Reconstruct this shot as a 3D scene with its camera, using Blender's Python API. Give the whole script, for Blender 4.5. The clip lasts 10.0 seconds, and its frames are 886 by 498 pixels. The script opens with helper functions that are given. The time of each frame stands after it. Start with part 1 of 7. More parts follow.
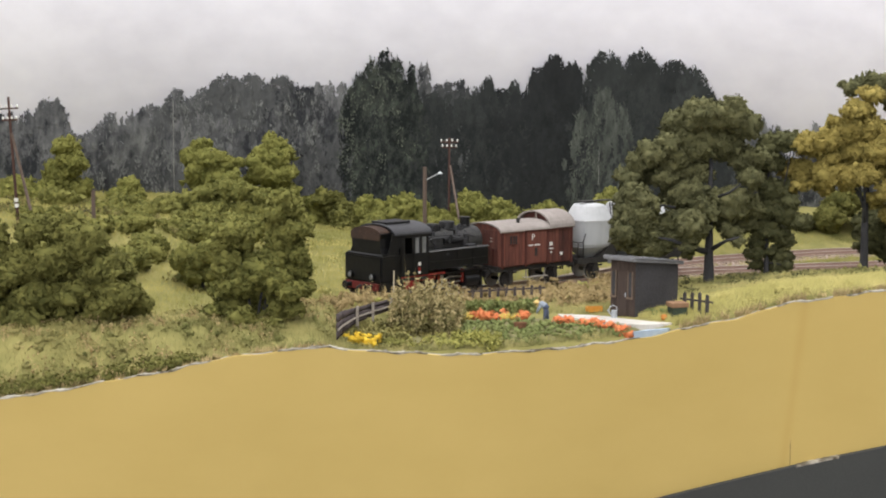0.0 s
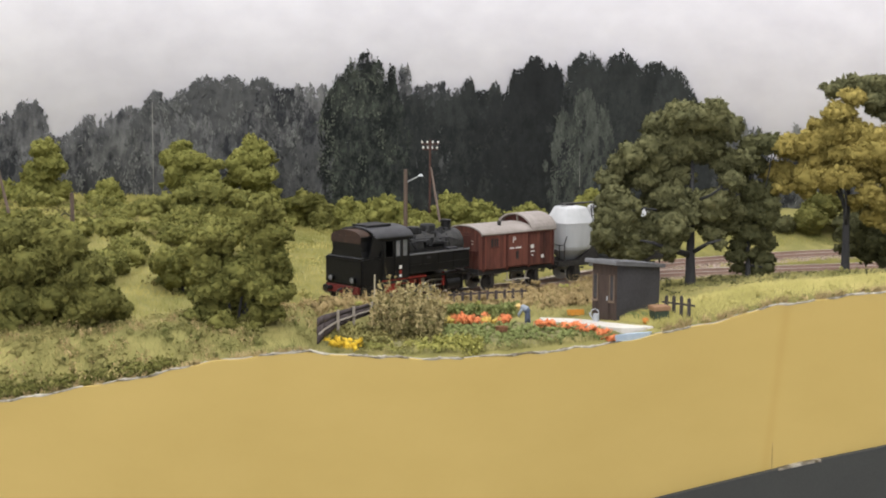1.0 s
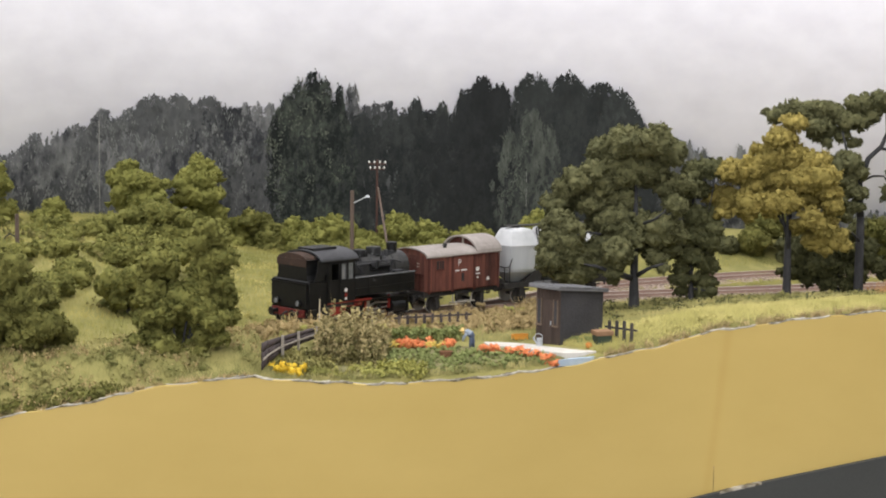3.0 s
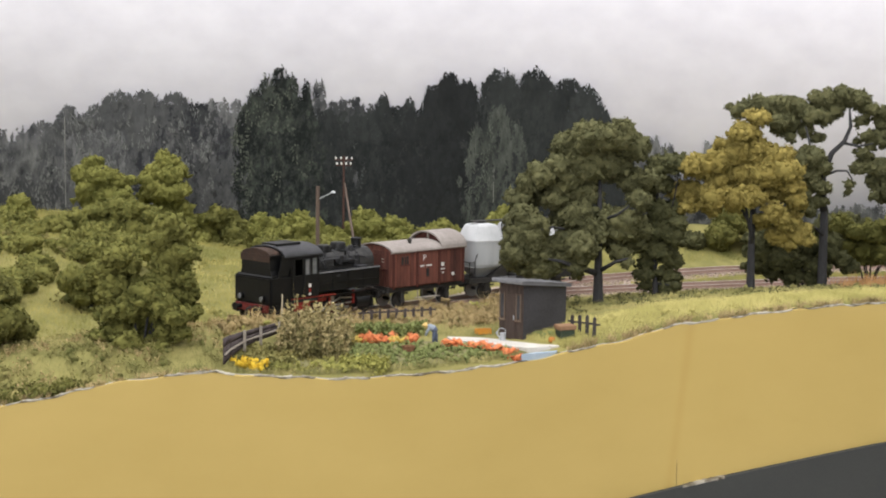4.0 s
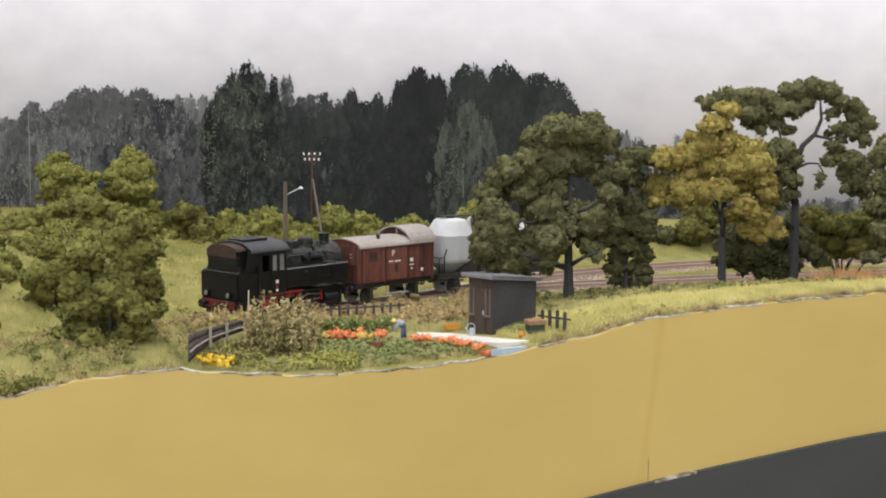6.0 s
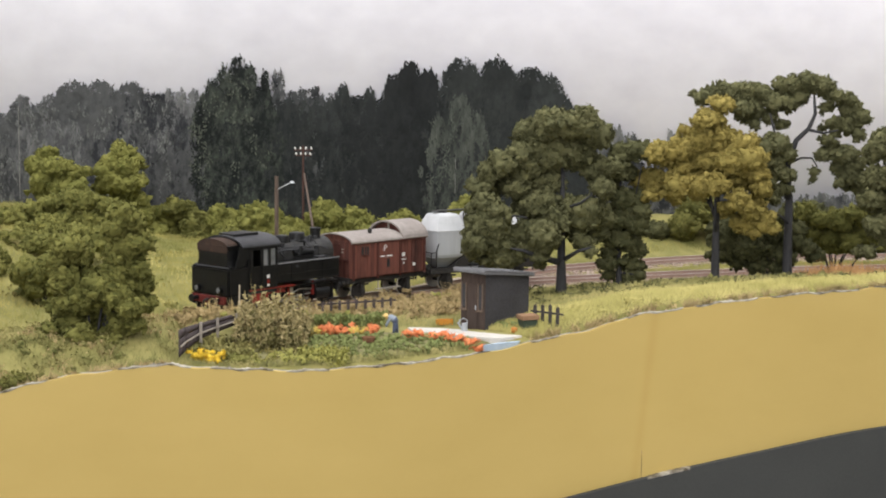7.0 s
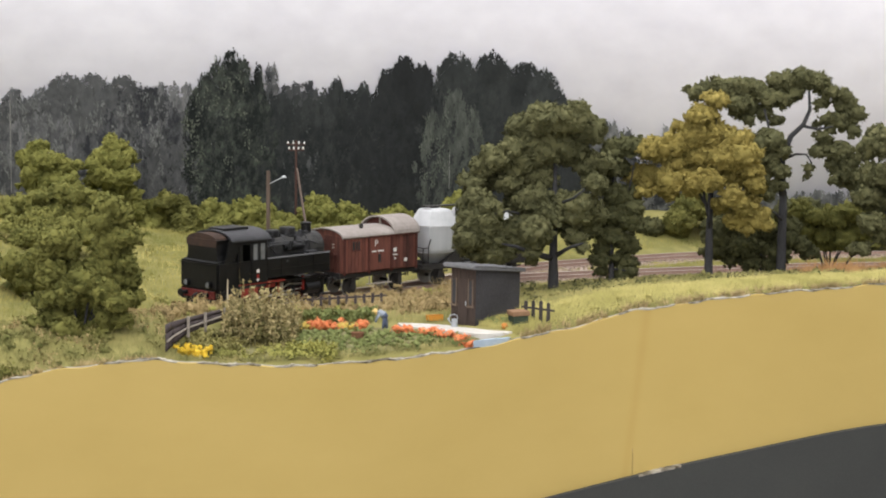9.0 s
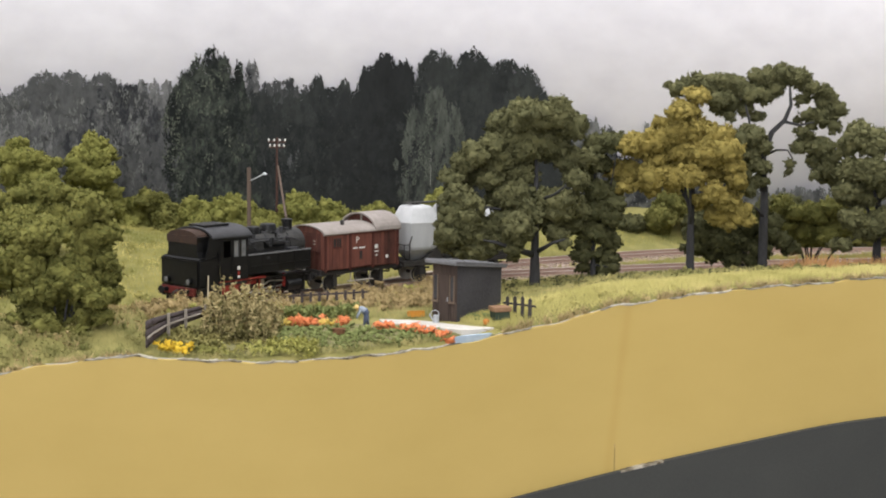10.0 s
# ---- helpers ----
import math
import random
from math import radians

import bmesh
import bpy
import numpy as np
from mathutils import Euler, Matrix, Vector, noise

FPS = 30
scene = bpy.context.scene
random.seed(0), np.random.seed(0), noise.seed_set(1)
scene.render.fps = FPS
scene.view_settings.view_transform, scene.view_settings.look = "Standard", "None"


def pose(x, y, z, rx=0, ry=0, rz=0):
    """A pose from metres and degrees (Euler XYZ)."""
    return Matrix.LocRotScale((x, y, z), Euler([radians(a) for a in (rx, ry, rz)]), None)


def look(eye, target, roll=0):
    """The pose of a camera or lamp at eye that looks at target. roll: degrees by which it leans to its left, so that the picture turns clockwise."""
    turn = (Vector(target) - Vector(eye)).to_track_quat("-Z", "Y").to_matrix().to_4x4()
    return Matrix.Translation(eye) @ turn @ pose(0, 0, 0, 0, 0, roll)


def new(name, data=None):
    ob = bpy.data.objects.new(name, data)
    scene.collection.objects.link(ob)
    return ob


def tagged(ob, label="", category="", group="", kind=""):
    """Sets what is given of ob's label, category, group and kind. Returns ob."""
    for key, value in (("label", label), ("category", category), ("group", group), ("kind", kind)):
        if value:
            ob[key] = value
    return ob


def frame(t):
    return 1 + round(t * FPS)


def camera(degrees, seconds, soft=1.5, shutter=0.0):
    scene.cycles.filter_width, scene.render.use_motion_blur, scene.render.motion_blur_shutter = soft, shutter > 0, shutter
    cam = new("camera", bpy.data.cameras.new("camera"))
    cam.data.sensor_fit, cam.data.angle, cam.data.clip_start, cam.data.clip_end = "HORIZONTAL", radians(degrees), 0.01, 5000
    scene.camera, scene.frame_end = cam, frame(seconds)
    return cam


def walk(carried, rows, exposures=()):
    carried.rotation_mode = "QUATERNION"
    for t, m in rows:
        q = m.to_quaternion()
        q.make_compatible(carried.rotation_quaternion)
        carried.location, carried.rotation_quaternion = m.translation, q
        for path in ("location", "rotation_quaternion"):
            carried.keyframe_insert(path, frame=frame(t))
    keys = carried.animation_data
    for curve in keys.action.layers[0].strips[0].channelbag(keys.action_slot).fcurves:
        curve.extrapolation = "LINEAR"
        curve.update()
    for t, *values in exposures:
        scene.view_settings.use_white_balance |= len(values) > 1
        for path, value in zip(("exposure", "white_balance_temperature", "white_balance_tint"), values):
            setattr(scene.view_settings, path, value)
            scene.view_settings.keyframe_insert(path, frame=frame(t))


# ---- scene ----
cam = camera(29.2, 10.0, soft=1.95)
PATH = [
    (0, (-0.0295, -0.0167, 0.1672), (-0.0907, 1.1729, 0.0225), 0.34),
    (0.5, (-0.0285, -0.0140, 0.1658), (-0.0840, 1.1759, 0.0213), 0.34),
    (1, (-0.0302, -0.0123, 0.1692), (-0.0775, 1.1780, 0.0240), 0.35),
    (1.5, (-0.0308, -0.0135, 0.1762), (-0.0700, 1.1774, 0.0338), 0.53),
    (2, (-0.0336, -0.0141, 0.1807), (-0.0634, 1.1773, 0.0400), 0.68),
    (3.5, (-0.0216, -0.0168, 0.1786), (-0.0263, 1.1751, 0.0395), 0.71),
    (4, (-0.0184, -0.0161, 0.1774), (-0.0147, 1.1757, 0.0374), 0.70),
    (4.5, (-0.0161, -0.0138, 0.1767), (-0.0056, 1.1779, 0.0365), 0.59),
    (5, (-0.0159, -0.0108, 0.1765), (-0.0003, 1.1809, 0.0360), 0.48),
    (5.5, (-0.0161, -0.0088, 0.1751), (0.0033, 1.1829, 0.0356), 0.48),
    (7, (-0.0164, 0.0011, 0.1721), (0.0130, 1.1922, 0.0287), 0.56),
    (7.5, (-0.0192, 0.0000, 0.1726), (0.0093, 1.1912, 0.0301), 0.78),
    (8, (-0.0184, 0.0035, 0.1702), (0.0110, 1.1946, 0.0279), 1.13),
    (8.5, (-0.0155, 0.0074, 0.1714), (0.0131, 1.1982, 0.0259), 0.98),
    (9, (-0.0102, 0.0082, 0.1703), (0.0188, 1.1990, 0.0247), 0.80),
    (9.5, (-0.0092, 0.0091, 0.1694), (0.0272, 1.1998, 0.0248), 0.66),
    (10, (-0.0099, 0.0102, 0.1674), (0.0320, 1.2007, 0.0223), 0.75),
]
walk(cam, [(t, look(eye, target, roll)) for t, eye, target, roll in PATH])

# ---- world, lamps and exposure ----
scene.view_settings.exposure = 0.0
world = bpy.data.worlds.new("hall_air")
scene.world = world
world.use_nodes = True
world.node_tree.nodes["Background"].inputs[0].default_value = (0.9, 0.95, 1.0, 1)
world.node_tree.nodes["Background"].inputs[1].default_value = 0.05


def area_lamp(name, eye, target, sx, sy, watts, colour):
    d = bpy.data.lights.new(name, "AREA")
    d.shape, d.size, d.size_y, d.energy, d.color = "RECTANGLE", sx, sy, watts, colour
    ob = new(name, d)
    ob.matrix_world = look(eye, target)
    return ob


area_lamp("hall_ceiling_lamps", (0.0, 0.2, 2.15), (0.0, 0.2, 0.0), 4.2, 3.4, 132, (0.985, 0.985, 1.0))
# unseen fill behind the camera, added to brighten upright faces; no such source is known
area_lamp("front_fill", (-0.6, -3.1, 1.15), (0.0, 1.2, 0.1), 4.0, 1.9, 98, (0.97, 0.975, 1.0))

# ---- small helpers ----
MM = 0.001
rng = np.random.default_rng(7)


def smooth01(t):
    t = np.clip(t, 0.0, 1.0)
    return t * t * (3 - 2 * t)


def part(name, bm, material, parent=None, label="", smooth=False):
    """Links a bmesh, drawn in millimetres, as one mesh object under its parent."""
    bmesh.ops.scale(bm, vec=(MM, MM, MM), verts=bm.verts)
    bmesh.ops.recalc_face_normals(bm, faces=bm.faces)
    me = bpy.data.meshes.new(name)
    bm.to_mesh(me)
    bm.free()
    if smooth:
        me.shade_smooth()
    me.materials.append(material)
    ob = new(name, me)
    ob.parent = parent
    if label:
        tagged(ob, label)
    return ob


def array_part(name, verts, faces, materials, parent=None, label="", index=None, normals=None):
    """Links arrays of vertices (metres) and of faces as one mesh object."""
    verts = np.asarray(verts, np.float32).reshape(-1, 3)
    blocks = [np.asarray(f, np.int32) for f in faces if len(f)]
    me = bpy.data.meshes.new(name)
    me.vertices.add(len(verts))
    me.vertices.foreach_set("co", verts.ravel())
    loops = np.concatenate([b.ravel() for b in blocks])
    sizes = np.concatenate([np.full(len(b), b.shape[1]) for b in blocks])
    me.loops.add(len(loops))
    me.loops.foreach_set("vertex_index", loops)
    me.polygons.add(len(sizes))
    me.polygons.foreach_set("loop_start", np.r_[0, np.cumsum(sizes)[:-1]].astype(np.int32))
    for m in materials:
        me.materials.append(m)
    if index is not None:
        me.polygons.foreach_set("material_index", np.asarray(index, np.int32))
    me.update(calc_edges=True)
    me.validate()
    if normals is not None:
        me.shade_smooth()
        me.normals_split_custom_set_from_vertices(np.asarray(normals, np.float32).reshape(-1, 3).tolist())
    ob = new(name, me)
    ob.parent = parent
    if label:
        tagged(ob, label)
    return ob


def empty(name, m, label, category, group="", kind=""):
    ob = new(name)
    ob.empty_display_size = 0.005
    ob.matrix_world = m
    return tagged(ob, label, category, group, kind)


def bx(bm, x0, x1, y0, y1, z0, z1, bevel=0.0):
    vs = [bm.verts.new((x, y, z)) for x in (x0, x1) for y in (y0, y1) for z in (z0, z1)]
    fs = [bm.faces.new([vs[i] for i in f]) for f in ((0, 1, 3, 2), (4, 6, 7, 5), (0, 4, 5, 1), (2, 3, 7, 6), (0, 2, 6, 4), (1, 5, 7, 3))]
    if bevel:
        es = {e for f in fs for e in f.edges}
        bmesh.ops.bevel(bm, geom=list(es), offset=bevel, segments=2, affect="EDGES", profile=0.6)
    return bm


def box(x0, x1, y0, y1, z0, z1, bevel=0.0):
    return bx(bmesh.new(), x0, x1, y0, y1, z0, z1, bevel)


def tube(bm, p, q, r, r2=None, n=10):
    p, q = Vector(p), Vector(q)
    r2 = r if r2 is None else r2
    turn = (q - p).to_track_quat("Z", "Y").to_matrix()
    rings = []
    for c, rad in ((p, r), (q, r2)):
        rings.append([bm.verts.new(c + turn @ Vector((rad * math.cos(2 * math.pi * k / n), rad * math.sin(2 * math.pi * k / n), 0))) for k in range(n)])
    for k in range(n):
        bm.faces.new((rings[0][k], rings[0][(k + 1) % n], rings[1][(k + 1) % n], rings[1][k]))
    bm.faces.new(rings[0][::-1])
    bm.faces.new(rings[1])
    return bm


def path_tube(bm, pts, radii, n=7):
    """A bent, tapered tube along points; its sections keep the same turn about the axis."""
    rings, across = [], None
    for i, (c, rad) in enumerate(zip(pts, radii)):
        axis = (Vector(pts[min(i + 1, len(pts) - 1)]) - Vector(pts[max(i - 1, 0)])).normalized()
        across = axis.orthogonal() if across is None else across - axis * across.dot(axis)
        across = across.normalized()
        other = axis.cross(across)
        rings.append([bm.verts.new(Vector(c) + rad * (across * math.cos(2 * math.pi * k / n) + other * math.sin(2 * math.pi * k / n))) for k in range(n)])
    for lo, hi in zip(rings, rings[1:]):
        for k in range(n):
            bm.faces.new((lo[k], lo[(k + 1) % n], hi[(k + 1) % n], hi[k]))
    bm.faces.new(rings[0][::-1])
    bm.faces.new(rings[-1])
    return bm


def prism(bm, pts, axis, a, b):
    """A polygon of the two other axes, drawn out along one axis from a to b."""
    def put(u, v, w):
        return {"x": (w, u, v), "y": (u, w, v), "z": (u, v, w)}[axis]
    lo = [bm.verts.new(put(u, v, a)) for u, v in pts]
    hi = [bm.verts.new(put(u, v, b)) for u, v in pts]
    n = len(pts)
    for k in range(n):
        bm.faces.new((lo[k], lo[(k + 1) % n], hi[(k + 1) % n], hi[k]))
    bm.faces.new(lo[::-1])
    bm.faces.new(hi)
    return bm


def lathe(bm, prof, cx=0, cy=0, n=16, square=0.0):
    """A turned body: pairs of radius and height. square > 0 makes the section a rounded square."""
    rings = []
    for r, z in prof:
        ring = []
        for k in range(n):
            a = 2 * math.pi * (k + 0.5) / n
            c, s = math.cos(a), math.sin(a)
            g = 1 + square * (1 / max(abs(c), abs(s)) - 1)
            ring.append(bm.verts.new((cx + r * g * c, cy + r * g * s, z)))
        rings.append(ring)
    for lo, hi in zip(rings, rings[1:]):
        for k in range(n):
            bm.faces.new((lo[k], lo[(k + 1) % n], hi[(k + 1) % n], hi[k]))
    bm.faces.new(rings[0][::-1])
    bm.faces.new(rings[-1])
    return bm


# ---- materials ----
def mat(name, c1, c2, rough=0.7, scale=300.0, big=30.0, bump=0.15, metal=0.0, spread=0.5, stretch=(1, 1, 1), island=0.0, detail=5.0, spec=0.3, each=0.0, centre=0.5):
    m = bpy.data.materials.new(name)
    m.use_nodes = True
    nt = m.node_tree
    nd, lk = nt.nodes, nt.links
    bs = nd["Principled BSDF"]
    co = nd.new("ShaderNodeTexCoord")
    mp = nd.new("ShaderNodeMapping")
    mp.inputs["Scale"].default_value = stretch
    lk.new(co.outputs["Object"], mp.inputs["Vector"])
    fine, broad = nd.new("ShaderNodeTexNoise"), nd.new("ShaderNodeTexNoise")
    fine.inputs["Scale"].default_value, fine.inputs["Detail"].default_value = scale, detail
    broad.inputs["Scale"].default_value, broad.inputs["Detail"].default_value = big, 3.0
    lk.new(mp.outputs["Vector"], fine.inputs["Vector"])
    lk.new(mp.outputs["Vector"], broad.inputs["Vector"])
    add = nd.new("ShaderNodeMath")
    add.operation = "MULTIPLY_ADD"
    add.inputs[1].default_value = 0.5
    lk.new(fine.outputs["Fac"], add.inputs[0])
    half = nd.new("ShaderNodeMath")
    half.operation = "MULTIPLY"
    half.inputs[1].default_value = 0.5
    lk.new(broad.outputs["Fac"], half.inputs[0])
    lk.new(half.outputs[0], add.inputs[2])
    last = add.outputs[0]
    if island:
        geo = nd.new("ShaderNodeNewGeometry")
        mix = nd.new("ShaderNodeMix")
        mix.inputs[0].default_value = island
        lk.new(last, mix.inputs[2])
        lk.new(geo.outputs["Random Per Island"], mix.inputs[3])
        last = mix.outputs[0]
    if each:
        info = nd.new("ShaderNodeObjectInfo")
        mix = nd.new("ShaderNodeMix")
        mix.inputs[0].default_value = each
        lk.new(last, mix.inputs[2])
        lk.new(info.outputs["Random"], mix.inputs[3])
        last = mix.outputs[0]
    ramp = nd.new("ShaderNodeValToRGB")
    ramp.color_ramp.elements[0].position = centre - spread / 2
    ramp.color_ramp.elements[1].position = centre + spread / 2
    ramp.color_ramp.elements[0].color = (*c1, 1)
    ramp.color_ramp.elements[1].color = (*c2, 1)
    lk.new(last, ramp.inputs["Fac"])
    lk.new(ramp.outputs["Color"], bs.inputs["Base Color"])
    bs.inputs["Roughness"].default_value = rough
    bs.inputs["Metallic"].default_value = metal
    bs.inputs["Specular IOR Level"].default_value = spec
    if bump:
        bp = nd.new("ShaderNodeBump")
        bp.inputs["Strength"].default_value = bump
        bp.inputs["Distance"].default_value = 0.0006
        lk.new(fine.outputs["Fac"], bp.inputs["Height"])
        lk.new(bp.outputs["Normal"], bs.inputs["Normal"])
    return m


